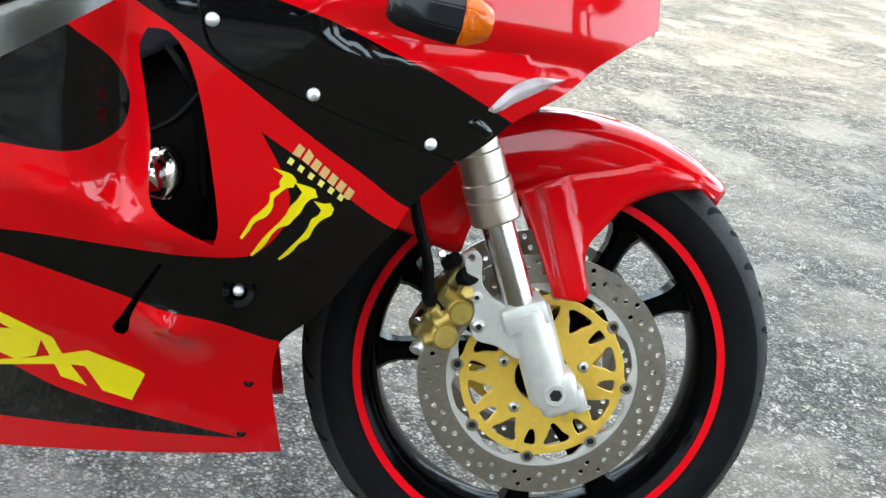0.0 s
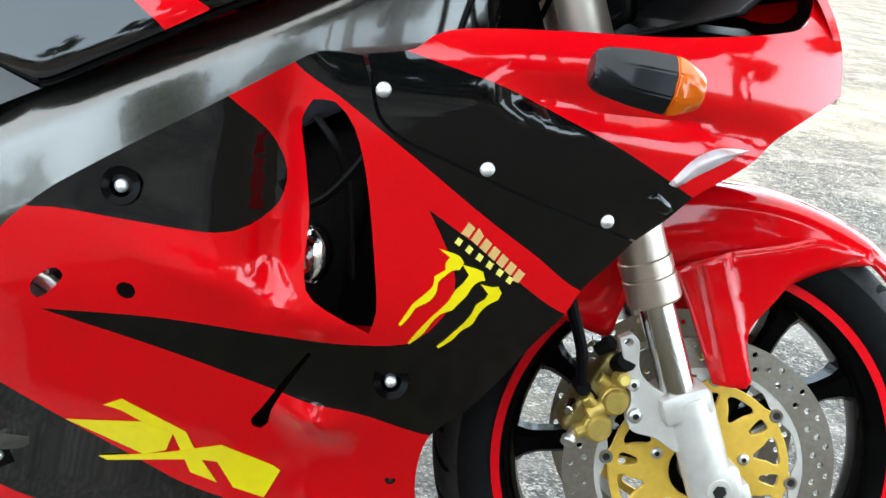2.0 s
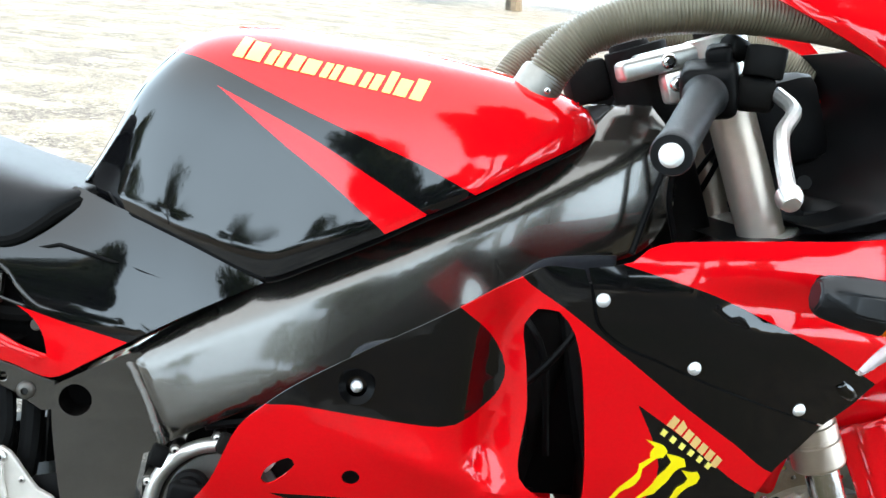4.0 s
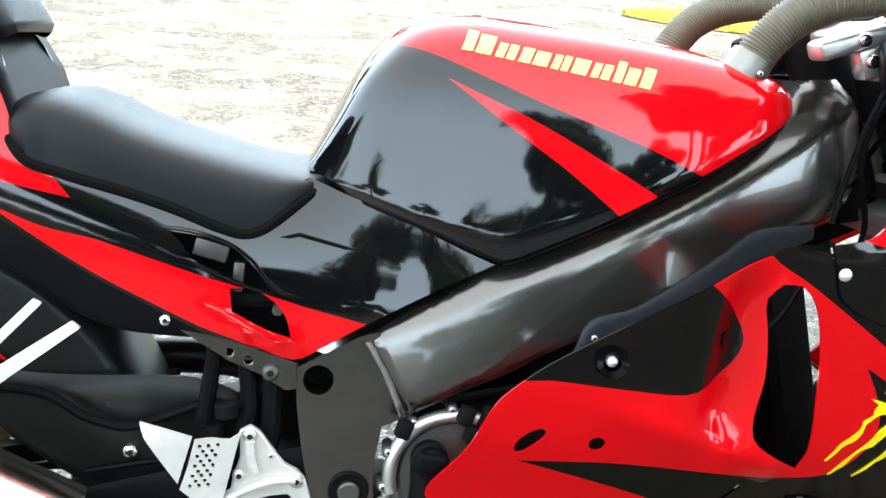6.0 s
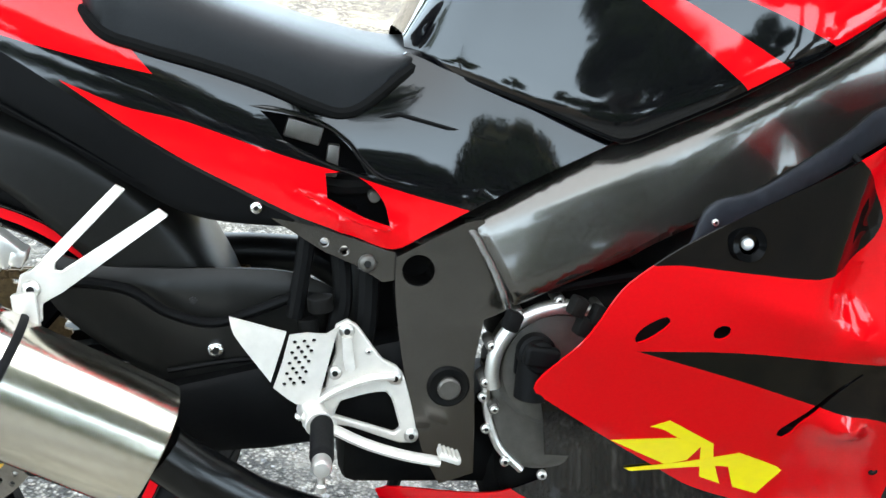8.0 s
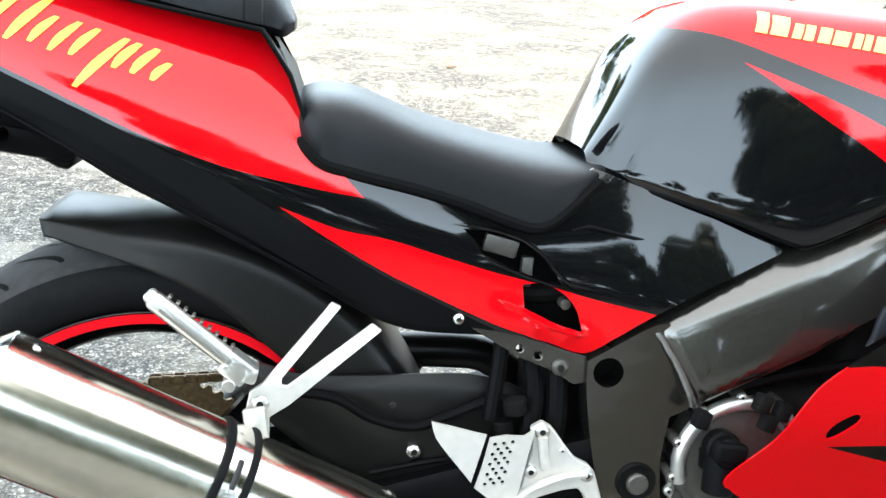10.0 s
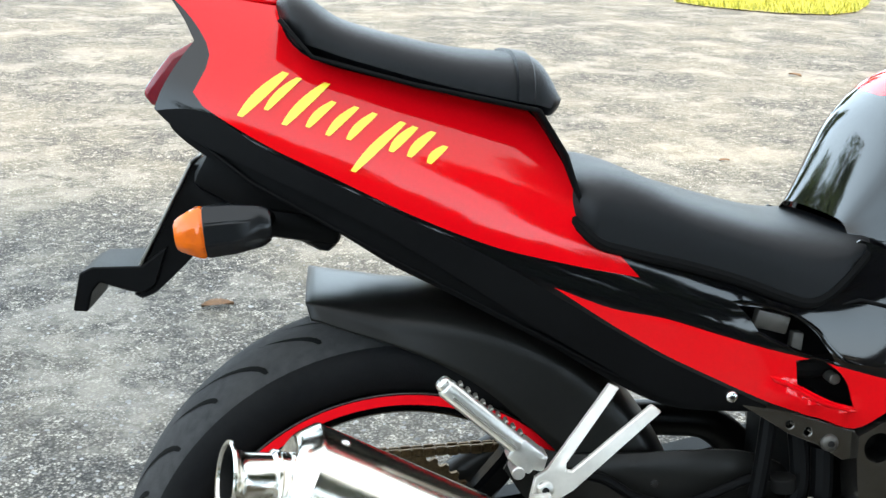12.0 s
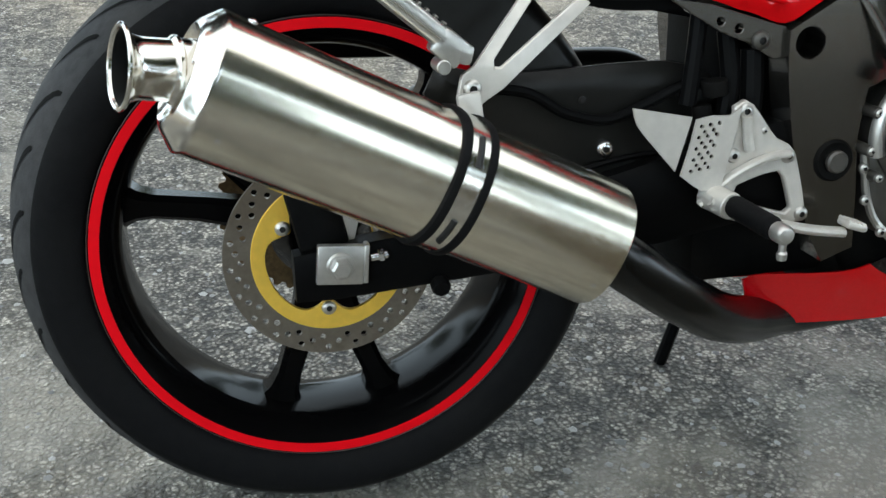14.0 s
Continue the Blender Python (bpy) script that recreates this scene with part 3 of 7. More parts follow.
# --- side fairing: lower and middle cowl in one panel a side ---
cowl_line = rounded([(0.685, 0.56), (0.708, 0.579), (0.768, 0.619), (0.827, 0.656), (0.87, 0.684), (0.893, 0.699), (0.914, 0.711), (0.947, 0.711), (0.955, 0.69), (0.964, 0.663), (0.986, 0.646),
                     (1.023, 0.633), (1.079, 0.613), (1.139, 0.594), (1.205, 0.574), (1.187, 0.552), (1.164, 0.525), (1.154, 0.501), (1.13, 0.466), (1.107, 0.421), (1.082, 0.382), (1.053, 0.348),
                     (1.047, 0.301), (1.053, 0.248), (1.067, 0.176), (1.002, 0.168), (0.871, 0.159), (0.742, 0.157), (0.632, 0.158), (0.505, 0.167), (0.488, 0.172), (0.458, 0.238), (0.470, 0.244), (0.590, 0.240), (0.643, 0.267),
                     (0.628, 0.327), (0.612, 0.383), (0.6, 0.404), (0.604, 0.421), (0.633, 0.47), (0.657, 0.53)])
band = rounded([(0.894, 0.7), (0.933, 0.676), (0.971, 0.651), (1.004, 0.629), (1.064, 0.588), (1.115, 0.556), (1.166, 0.524), (1.24, 0.52), (1.24, 0.75), (0.86, 0.75)], 0.012)
blob = rounded([(0.640, 0.560), (0.676, 0.556), (0.705, 0.558), (0.774, 0.553), (0.839, 0.55), (0.867, 0.558), (0.889, 0.579), (0.894, 0.61), (0.876, 0.641), (0.844, 0.667), (0.80, 0.70), (0.62, 0.64)], 0.012)
sweep_black = rounded([(0.688, 0.46), (0.796, 0.462), (0.902, 0.455), (0.971, 0.453), (1.011, 0.458), (1.031, 0.474), (1.046, 0.502), (1.047, 0.528), (1.035, 0.557), (1.015, 0.59), (1.059, 0.563), (1.148, 0.503),
                       (1.24, 0.48), (1.2, 0.34), (1.055, 0.3475), (0.987, 0.368), (0.905, 0.390), (0.799, 0.426)], 0.012)
wedge_black = rounded([(0.58, 0.412), (0.601, 0.399), (0.71, 0.322), (0.765, 0.285), (0.811, 0.256), (0.873, 0.233), (1.021, 0.194), (0.871, 0.197), (0.746, 0.205), (0.66, 0.218), (0.61, 0.245), (0.56, 0.30), (0.55, 0.36)], 0.012)
duct = rounded([(0.911, 0.672), (0.929, 0.672), (0.946, 0.653), (0.959, 0.617), (0.972, 0.555), (0.982, 0.489), (0.978, 0.466), (0.95, 0.481), (0.919, 0.505), (0.916, 0.575), (0.909, 0.621), (0.903, 0.655)], 0.012)
slot = rounded([(0.681, 0.477), (0.686, 0.49), (0.705, 0.503), (0.711, 0.496), (0.698, 0.479), (0.686, 0.471)], 0.004, 150)
scoop = rounded([(0.877, 0.351), (0.879, 0.342), (0.887, 0.340), (0.893, 0.348), (0.896, 0.366), (0.904, 0.387), (0.929, 0.438), (0.926, 0.440), (0.901, 0.396), (0.886, 0.367)], 0.006)


def bulges(x, z):
    """The raised lip behind the scoop, the hollow round the duct and the crease that runs down to it."""
    u, v = x - 0.925, z - 0.365
    out = -0.026 * np.exp(-((u * 0.8 - v * 0.5 - 0.012) / 0.030)**2 - ((u * 0.5 + v * 0.85 - 0.004) / 0.017)**2)
    out = out + 0.030 * np.exp(-((x - 0.885) / 0.022)**2) * np.clip((0.70 - z) / 0.05, 0, 1) * np.clip((z - 0.47) / 0.06, 0, 1)
    crease = 0.545 - 0.32 * (x - 0.72)
    out = out - 0.012 * np.exp(-np.abs((z - crease) / 0.018)**1.3) * np.clip((x - 0.72) / 0.1, 0, 1) * np.clip((0.97 - x) / 0.03, 0, 1)
    return out


for side, name in ((-1, "right"), (1, "left")):
    cowl = panel("side_fairing", cowl_line, y_fair, [RED, BLACK, BLACK, BLACK, BLACK], [duct, slot, ring2(0.764, 0.487, 0.0085), scoop] if side < 0 else [duct],
                 [band, blob, sweep_black, wedge_black], bike, "glossy red side fairing with black sweeps and an air duct", 0.011, 0.003, 0.0, 0.004, side, bulges)
    if side < 0:
        fairing = cowl

# dark strip behind the joint of the two cowls
for side in (-1, 1):
    P = bend([(x, 0, z) for x, z in ((0.958, 0.700), (0.966, 0.664), (0.986, 0.6472), (1.023, 0.6342), (1.079, 0.6142), (1.139, 0.595), (1.200, 0.577))], 0.006)
    P[:, 1] = -side * (y_fair(P[:, 0], P[:, 2]) + 0.0075)
    part("joint_strip", sweep(P, 0.0055, 8), PLASTIC, bike, "black backing strip at the cowl joint")

# upper cowl with the nose
nose_line = rounded([(0.950, 0.7125), (0.988, 0.721), (1.002, 0.733), (1.024, 0.741), (1.109, 0.749), (1.214, 0.756), (1.32, 0.772), (1.355, 0.785), (1.375, 0.83), (1.392, 0.80), (1.408, 0.756), (1.412, 0.723),
                     (1.351, 0.687), (1.306, 0.650), (1.256, 0.619), (1.235, 0.598), (1.207, 0.5755), (1.139, 0.596), (1.079, 0.6155), (1.023, 0.6355), (0.987, 0.6485), (0.9665, 0.665), (0.958, 0.69)])
nose_black = rounded([(0.93, 0.73), (0.981, 0.7185), (1.018, 0.71), (1.066, 0.698), (1.118, 0.679), (1.175, 0.657), (1.226, 0.633), (1.258, 0.617), (1.22, 0.55), (0.93, 0.60)], 0.012)


def nose_form(x, z):
    """A flute along the cowl below the indicator and a turned-in upper rim."""
    line = 0.700 - 0.02 * (x - 1.05) / 0.3
    out = 0.012 * np.exp(-((z - line + 0.004) / 0.012)**2) * np.clip((x - 1.05) / 0.08, 0, 1) * np.clip((1.37 - x) / 0.06, 0, 1)
    top = 0.735 + 0.05 * np.clip((x - 1.0) / 0.4, 0, 1)
    return out + 1.2 * np.clip(z - top + 0.02, 0, 0.2)**1.5


for side in (-1, 1):
    cowl = panel("upper_cowl", nose_line, y_fair, [RED, BLACK], (), [nose_black], bike, "glossy red and black upper cowl round the headlamp", 0.011, 0.003, 0.0, 0.004, side, nose_form)
    if side < 0:
        upper = cowl
lens_line = rounded([(1.227, 0.63), (1.249, 0.655), (1.271, 0.665), (1.305, 0.6655), (1.285, 0.655), (1.251, 0.637), (1.236, 0.627)], 0.006)
panel("intake_lens", lens_line, lambda x, z: y_fair(x, z) - 0.005, CLEAR, (), (), upper, "clear lens in the chin of the cowl", 0.008, 0.003, 0.004, 0.006)
panel("cowl_recess", rounded([(1.205, 0.617), (1.217, 0.626), (1.236, 0.613), (1.242, 0.604), (1.232, 0.597), (1.212, 0.606)], 0.006), lambda x, z: y_fair(x, z) - 0.003, BLACK, (), (), upper,
      "glossy black moulded recess", 0.006, 0.002, 0.006, 0.008)
# the closed front of the nose, between the two sides
bm = bmesh.new()
rows = []
for k in range(9):
    u = k / 8
    x, z = 1.408 - 0.05 * u**2, 0.715 + 0.10 * u
    w = float(-y_fair(np.array(x), np.array(z)))
    rows.append([bm.verts.new((x + 0.035 * (1 - (j / 6)**2), w * j / 6, z)) for j in range(-6, 7)])
for a, b in zip(rows, rows[1:]):
    for j in range(12):
        bm.faces.new((a[j], a[j + 1], b[j + 1], b[j]))
part("nose_front", bm, RED, bike, "red nose panel", 60)
part("nose_lining", loft([[(1.398 - 0.05 * (k / 8)**2 + 0.035 * (1 - (j / 6)**2), 0.95 * float(-y_fair(np.array(1.40), np.array(0.715 + 0.12 * k / 8))) * j / 6, 0.715 + 0.12 * k / 8) for j in range(-6, 7)] for k in range(9)]), PLASTIC, bike, "matt black inside of the nose", 60)
# fairing screws
for x, z in ((0.966, 0.686), (1.059, 0.630), (1.175, 0.592)):
    dome(x, float(y_fair(x, z)) - 0.0005, z, 0.0064, fairing)
for x, z in ((1.005, 0.414), (0.761, 0.583)):
    y = float(y_fair(x, z))
    part("screw_cup", lathe([(0.009, 0.001), (0.0095, 0.003), (0.016, 0.0055), (0.0165, 0.0025), (0.0165, -0.012)], (x, y - 0.002, z), (0, -1, 0.15), 28), RIMBLACK, fairing, "black dished washer")
    dome(x, y - 0.003, z, 0.0056, fairing)
for x, z in ((1.022, 0.283), (1.018, 0.203)):
    bolt(x, float(y_fair(x, z)) + 0.0005, z, 0.0058, fairing, DARK, "fairing_screw", "dull dark screw", 0.3)

# --- decals (plain shapes in the decal's colours) ---
def decal(name, outline, Y, mat, parent, label, lift=0.0013, extra=None):
    """A thin flat shape laid on a curved panel."""
    V, F, tag = flat_cut(np.array(outline, float), [], [], 0.006)
    y = Y(V[:, 0], V[:, 1]) - lift + (extra(V[:, 0], V[:, 1]) if extra else 0)
    V3 = np.stack([V[:, 0], y, V[:, 1]], 1)
    return part(name, sheet(V3, V3 + np.array([0, 0.0006, 0]), F, tag), mat, parent, label)


def frame_map(o, u, v):
    """Maps unit coordinates to side view: origin, vector along, vector up."""
    o, u, v = np.array(o), np.array(u), np.array(v)
    return lambda pts: [tuple(o + a * u + b * v) for a, b in pts]


# three ragged slanting strokes
claws = (
    [(1.029, 0.556), (1.047, 0.551), (1.052, 0.545), (1.049, 0.538), (1.043, 0.537), (1.036, 0.530), (1.032, 0.525), (1.032, 0.516), (1.027, 0.506), (1.016, 0.498), (1.012, 0.489), (1.005, 0.478),
     (1.003, 0.480), (1.009, 0.493), (1.013, 0.502), (1.020, 0.510), (1.028, 0.521), (1.028, 0.530), (1.037, 0.537), (1.036, 0.543), (1.039, 0.549)],
    [(1.051, 0.543), (1.065, 0.540), (1.070, 0.538), (1.073, 0.530), (1.067, 0.528), (1.062, 0.522), (1.059, 0.514), (1.052, 0.504), (1.049, 0.499), (1.039, 0.494), (1.033, 0.486), (1.027, 0.473), (1.016, 0.459),
     (1.014, 0.460), (1.020, 0.472), (1.025, 0.481), (1.031, 0.490), (1.038, 0.499), (1.044, 0.508), (1.048, 0.518), (1.054, 0.526), (1.058, 0.534)],
    [(1.070, 0.526), (1.080, 0.524), (1.086, 0.525), (1.090, 0.519), (1.088, 0.512), (1.080, 0.507), (1.075, 0.501), (1.072, 0.495), (1.069, 0.486), (1.060, 0.478), (1.054, 0.468), (1.043, 0.457),
     (1.041, 0.459), (1.048, 0.468), (1.055, 0.478), (1.062, 0.488), (1.067, 0.498), (1.069, 0.506), (1.076, 0.512), (1.078, 0.517)])
for c in claws:
    decal("emblem_stroke", rounded(c, 0.004, 40), y_fair, YELLOW, fairing, "ragged yellow stroke", extra=bulges)
word = frame_map((1.0475, 0.5785), (0.0595, -0.0455), (0.0045, 0.0090))
for i in range(7):
    a = i / 7 + 0.015
    decal("emblem_bar", rounded(word([(a, -0.5 - (0.2 if i in (0, 6) else 0)), (a + 0.105, -0.5), (a + 0.105, 0.5), (a, 0.5 + (0.25 if i == 1 else 0))]), 0.006, 30), y_fair, COPPER, fairing, "short copper-coloured bar", extra=bulges)
word2 = frame_map((1.0405, 0.5665), (0.0605, -0.0385), (0.0025, 0.0055))
for i in range(6):
    a = i / 6 + 0.03
    decal("emblem_bar", rounded(word2([(a, -0.5), (a + 0.075, -0.5), (a + 0.075, 0.5), (a, 0.5)]), 0.006, 30), y_fair, PALE, fairing, "short pale yellow bar", extra=bulges)
# angular model mark low on the fairing, three plain slanting shapes
for k, c in enumerate((
        [(0.736, 0.353), (0.754, 0.363), (0.814, 0.328), (0.823, 0.304), (0.845, 0.261), (0.818, 0.272), (0.801, 0.325), (0.772, 0.336), (0.751, 0.349)],
        [(0.699, 0.331), (0.771, 0.336), (0.802, 0.325), (0.794, 0.300), (0.772, 0.292), (0.721, 0.319)],
        [(0.727, 0.285), (0.792, 0.297), (0.849, 0.314), (0.902, 0.291), (0.909, 0.285), (0.894, 0.245), (0.862, 0.256), (0.845, 0.290), (0.828, 0.291), (0.735, 0.280)])):
    decal("model_mark", rounded(c, 0.008, 20), y_fair, YELLOW, fairing, "angular yellow slanting shape", lift=0.0013 + 0.0003 * k, extra=bulges)

# --- front indicator ---
def indicator(x, y, z, length, r, yaw, parent, stalk, flip=1):
    """A faceted indicator: dark body with an amber cap."""
    def section(s, k):
        return [(s, k * r * math.cos(a) * 0.85, k * r * math.sin(a)) for a in [math.pi * 2 * (i + 0.5) / 8 for i in range(8)]]
    m = pose(x, y, z, 0, 6 * flip, yaw)
    def shell_of(stations):
        bm = bmesh.new()
        rows = [[bm.verts.new(m @ Vector(p)) for p in section(s * flip, k)] for s, k in stations]
        for a, b in zip(rows, rows[1:]):
            for j in range(8):
                bm.faces.new((a[j], a[(j + 1) % 8], b[(j + 1) % 8], b[j]))
        bm.faces.new(rows[0])
        bm.faces.new(rows[-1])
        bmesh.ops.recalc_face_normals(bm, faces=bm.faces)
        bmesh.ops.bevel(bm, geom=bm.edges[:], offset=0.0015, segments=2, affect="EDGES")
        return bm
    body = part("indicator", shell_of([(-length * 0.62, 0.55), (-length * 0.52, 0.78), (-length * 0.2, 0.95), (length * 0.12, 1.0)]), material("indicator_body", (0.006, 0.0065, 0.0075), 0.25, spec=0.3), parent, "dark grey indicator with an amber lens")
    part("amber_lens", shell_of([(length * 0.12, 1.0), (length * 0.2, 0.96), (length * 0.42, 0.62), (length * 0.45, 0.5)]), AMBER, body, "orange lens")
    part("stalk", sweep(bend(stalk), 0.008, 10), PLASTIC, body, "black rubber stalk")


indicator(1.157, -0.425, 0.7165, 0.080, 0.0235, 3, bike, [(1.15, -0.41, 0.717), (1.16, -0.36, 0.716), (1.17, -0.30, 0.715)])
indicator(1.157, 0.425, 0.7165, 0.080, 0.0235, -3, bike, [(1.15, 0.41, 0.717), (1.16, 0.36, 0.716), (1.17, 0.30, 0.715)])

# --- fuel tank ---
tank_top = curve((0.462, 0.735), (0.480, 0.772), (0.512, 0.838), (0.531, 0.863), (0.553, 0.884), (0.585, 0.899), (0.63, 0.906), (0.69, 0.904), (0.78, 0.898), (0.87, 0.886), (0.91, 0.878), (0.945, 0.869), (0.968, 0.860), (0.985, 0.848), (0.996, 0.836))
tank_low = curve((0.462, 0.7205), (0.497, 0.707), (0.536, 0.697), (0.593, 0.680), (0.650, 0.6605), (0.665, 0.657), (0.680, 0.662), (0.705, 0.675), (0.773, 0.711), (0.813, 0.734), (0.857, 0.757), (0.905, 0.785), (0.975, 0.821), (0.996, 0.834))
tank_wide = curve((0.462, 0.090), (0.49, 0.118), (0.54, 0.153), (0.60, 0.181), (0.66, 0.199), (0.72, 0.212), (0.77, 0.219), (0.82, 0.220), (0.87, 0.214), (0.92, 0.197), (0.955, 0.170), (0.98, 0.135), (0.996, 0.09))
side_rear = curve((0.0, 1.0), (0.1, 0.973), (0.2, 0.945), (0.3, 0.914), (0.41, 0.880), (0.5, 0.843), (0.6, 0.785), (0.684, 0.71), (0.8, 0.53), (0.9, 0.29), (1.0, 0.0))      # half-width up the flank, over the shoulder to the ridge
side_fore = curve((0.0, 1.0), (0.1, 0.994), (0.2, 0.982), (0.3, 0.966), (0.41, 0.942), (0.5, 0.912), (0.6, 0.86), (0.684, 0.79), (0.8, 0.60), (0.9, 0.335), (1.0, 0.0))


def tank_side(s, x):
    k = np.clip((x - 0.54) / 0.16, 0, 1)
    k = k * k * (3 - 2 * k)
    return side_rear(s) * (1 - k) + side_fore(s) * k


def tank_to_arc(pts):
    p = np.array(pts, float)
    lo, hi = tank_low(p[:, 0]), tank_top(p[:, 0])
    h = np.clip((p[:, 1] - lo) / np.maximum(hi - lo, 1e-4), -0.3, 1)
    return np.stack([p[:, 0], np.where(h > 0, np.arcsin(np.clip(h, 0, 1)) * 2 / math.pi, h) * 0.25], 1)


def tank_point(V):
    x, s = V[:, 0], V[:, 1] / 0.25
    a = np.clip(s, 0, 1) * math.pi / 2
    h = np.sin(a)
    lo, hi = tank_low(x), tank_top(x)
    y = -tank_wide(x) * tank_side(s, x)
    y = np.where(s > 0.999, 0, y)
    y = y + 0.002 * np.clip(1 - s / 0.009, 0, 1)**2
    return np.stack([x, y, lo + h * (hi - lo)], 1)


edge = [(0.462 + 0.534 * i / 48, 0.0) for i in range(49)] + [(0.996, 0.25 * k / 12) for k in range(1, 12)] + [(0.996 - 0.534 * i / 48, 0.25) for i in range(49)] + [(0.462, 0.25 - 0.25 * k / 12) for k in range(1, 12)]
tank_black = tank_to_arc(rounded([(0.46, 0.75), (0.50, 0.83), (0.530, 0.864), (0.548, 0.866), (0.582, 0.860), (0.637, 0.84), (0.693, 0.819), (0.748, 0.8), (0.803, 0.781), (0.866, 0.754), (0.80, 0.70), (0.665, 0.640), (0.50, 0.69), (0.44, 0.72)], 0.012))
tank_stripe = tank_to_arc(rounded([(0.599, 0.836), (0.644, 0.818), (0.696, 0.796), (0.753, 0.767), (0.813, 0.735), (0.800, 0.722), (0.778, 0.711), (0.719, 0.755), (0.673, 0.785)], 0.012))
V, F, tag = flat_cut(np.array(edge), [], [tank_black, tank_stripe], 0.010)
V3 = tank_point(V)
bm = bmesh.new()
near = [bm.verts.new(p) for p in V3]
far = [bm.verts.new((p[0], -p[1], p[2])) for p in V3]
for f, t in zip(F, tag):
    f = [int(i) for i in f]
    for vs in ([near[i] for i in f], [far[i] for i in f[::-1]]):
        bm.faces.new(vs).material_index = int(t)
bmesh.ops.remove_doubles(bm, verts=[v for v in bm.verts if abs(v.co.y) < 1e-4], dist=0.0004)
for v in [v for v in bm.verts if not v.link_faces]:
    bm.verts.remove(v)
tank = part("fuel_tank", bm, [RED, BLACK, RED], bike, "glossy red and black fuel tank with a red flash", 60)
# pale raised letters' place is held by plain slanting blocks
tank_word = frame_map((0.614, 0.8760), (0.189, -0.0260), (0.0065, 0.0210))
blocks = []
for a, b, h in ((0.0, 0.055, 1.0), (0.070, 0.150, 0.92), (0.172, 0.215, 0.70), (0.228, 0.272, 0.72), (0.295, 0.352, 0.72), (0.366, 0.440, 0.68), (0.462, 0.500, 0.70), (0.512, 0.548, 0.72),
                (0.566, 0.645, 0.72), (0.668, 0.705, 0.70), (0.718, 0.762, 0.72), (0.785, 0.828, 1.0), (0.842, 0.905, 0.80), (0.925, 0.985, 0.96)):
    blocks.append(rounded(tank_word([(a, -0.5), (b, -0.5), (b + 0.012, -0.5 + h), (a + 0.012, -0.5 + h)]), 0.006, 50))
for s in blocks:
    V, F, tag = flat_cut(tank_to_arc(s), [], [], 0.006)
    V3 = tank_point(V)
    V3[:, 1] -= 0.0011
    V3[:, 2] += 0.0007
    part("tank_mark_block", sheet(V3, V3 + np.array([0, 0.0004, 0]), F, tag), PALE, tank, "pale yellow block")
# seam strip under the tank
part("tank_seam", sweep(np.array([(x, float(-tank_wide(x)) + 0.012, float(tank_low(x)) - 0.003) for x in np.linspace(0.665, 0.965, 40)]), 0.0040, 8), PLASTIC, tank, "black edge strip")
part("tank_seam", sweep(np.array([(x, float(-tank_wide(x)) + 0.009, float(tank_low(x)) - 0.002) for x in np.linspace(0.47, 0.665, 30)]), 0.0028, 8), PLASTIC, tank, "black edge strip")

# --- tail and seat cowl ---
tail_line = rounded([(-0.243, 0.960), (-0.129, 0.946), (-0.119, 0.917), (-0.098, 0.899), (-0.034, 0.882), (0.046, 0.864), (0.121, 0.851), (0.147, 0.808), (0.163, 0.760), (0.181, 0.735), (0.212, 0.724), (0.271, 0.710), (0.324, 0.695),
                     (0.368, 0.679), (0.390, 0.675), (0.413, 0.684), (0.430, 0.693), (0.446, 0.706), (0.458, 0.718), (0.462, 0.720), (0.476, 0.7155), (0.502, 0.7055), (0.538, 0.6950), (0.580, 0.6815), (0.668, 0.6505), (0.598, 0.613), (0.528, 0.570), (0.489, 0.545), (0.456, 0.528), (0.415, 0.541),
                     (0.370, 0.551), (0.336, 0.556), (0.278, 0.557), (0.242, 0.568), (0.193, 0.595), (0.138, 0.627), (0.081, 0.662), (0.030, 0.694), (-0.040, 0.735), (-0.145, 0.785), (-0.215, 0.818), (-0.238, 0.835), (-0.249, 0.846), (-0.243, 0.862), (-0.230, 0.885), (-0.212, 0.910), (-0.222, 0.930)])
tail_red = rounded([(-0.27, 0.99), (-0.243, 0.960), (-0.214, 0.93), (-0.197, 0.897), (-0.212, 0.862), (-0.203, 0.849), (-0.143, 0.813), (-0.087, 0.787), (0.002, 0.746), (0.081, 0.717), (0.166, 0.698), (0.222, 0.688),
                    (0.192, 0.722), (0.166, 0.762), (0.142, 0.808), (0.116, 0.846), (0.046, 0.860), (-0.034, 0.877), (-0.100, 0.895), (-0.124, 0.915), (-0.134, 0.95), (-0.12, 0.99)], 0.012)
tail_wedge = rounded([(0.137, 0.678), (0.195, 0.657), (0.249, 0.647), (0.303, 0.631), (0.358, 0.615), (0.414, 0.601), (0.471, 0.585), (0.532, 0.571), (0.52, 0.54), (0.456, 0.50), (0.415, 0.538), (0.359, 0.56), (0.303, 0.585), (0.248, 0.611), (0.195, 0.641)], 0.012)
tail_under = rounded([(-0.26, 0.842), (-0.203, 0.844), (-0.143, 0.808), (-0.087, 0.782), (0.002, 0.741), (0.060, 0.714), (0.100, 0.693), (0.135, 0.672), (0.195, 0.637), (0.248, 0.607), (0.303, 0.581), (0.359, 0.555), (0.33, 0.53), (0.24, 0.54), (0.0, 0.68), (-0.22, 0.79), (-0.27, 0.83)], 0.012)
vent = rounded([(0.386, 0.603), (0.408, 0.604), (0.431, 0.592), (0.445, 0.575), (0.452, 0.552), (0.426, 0.56), (0.389, 0.578)], 0.008)
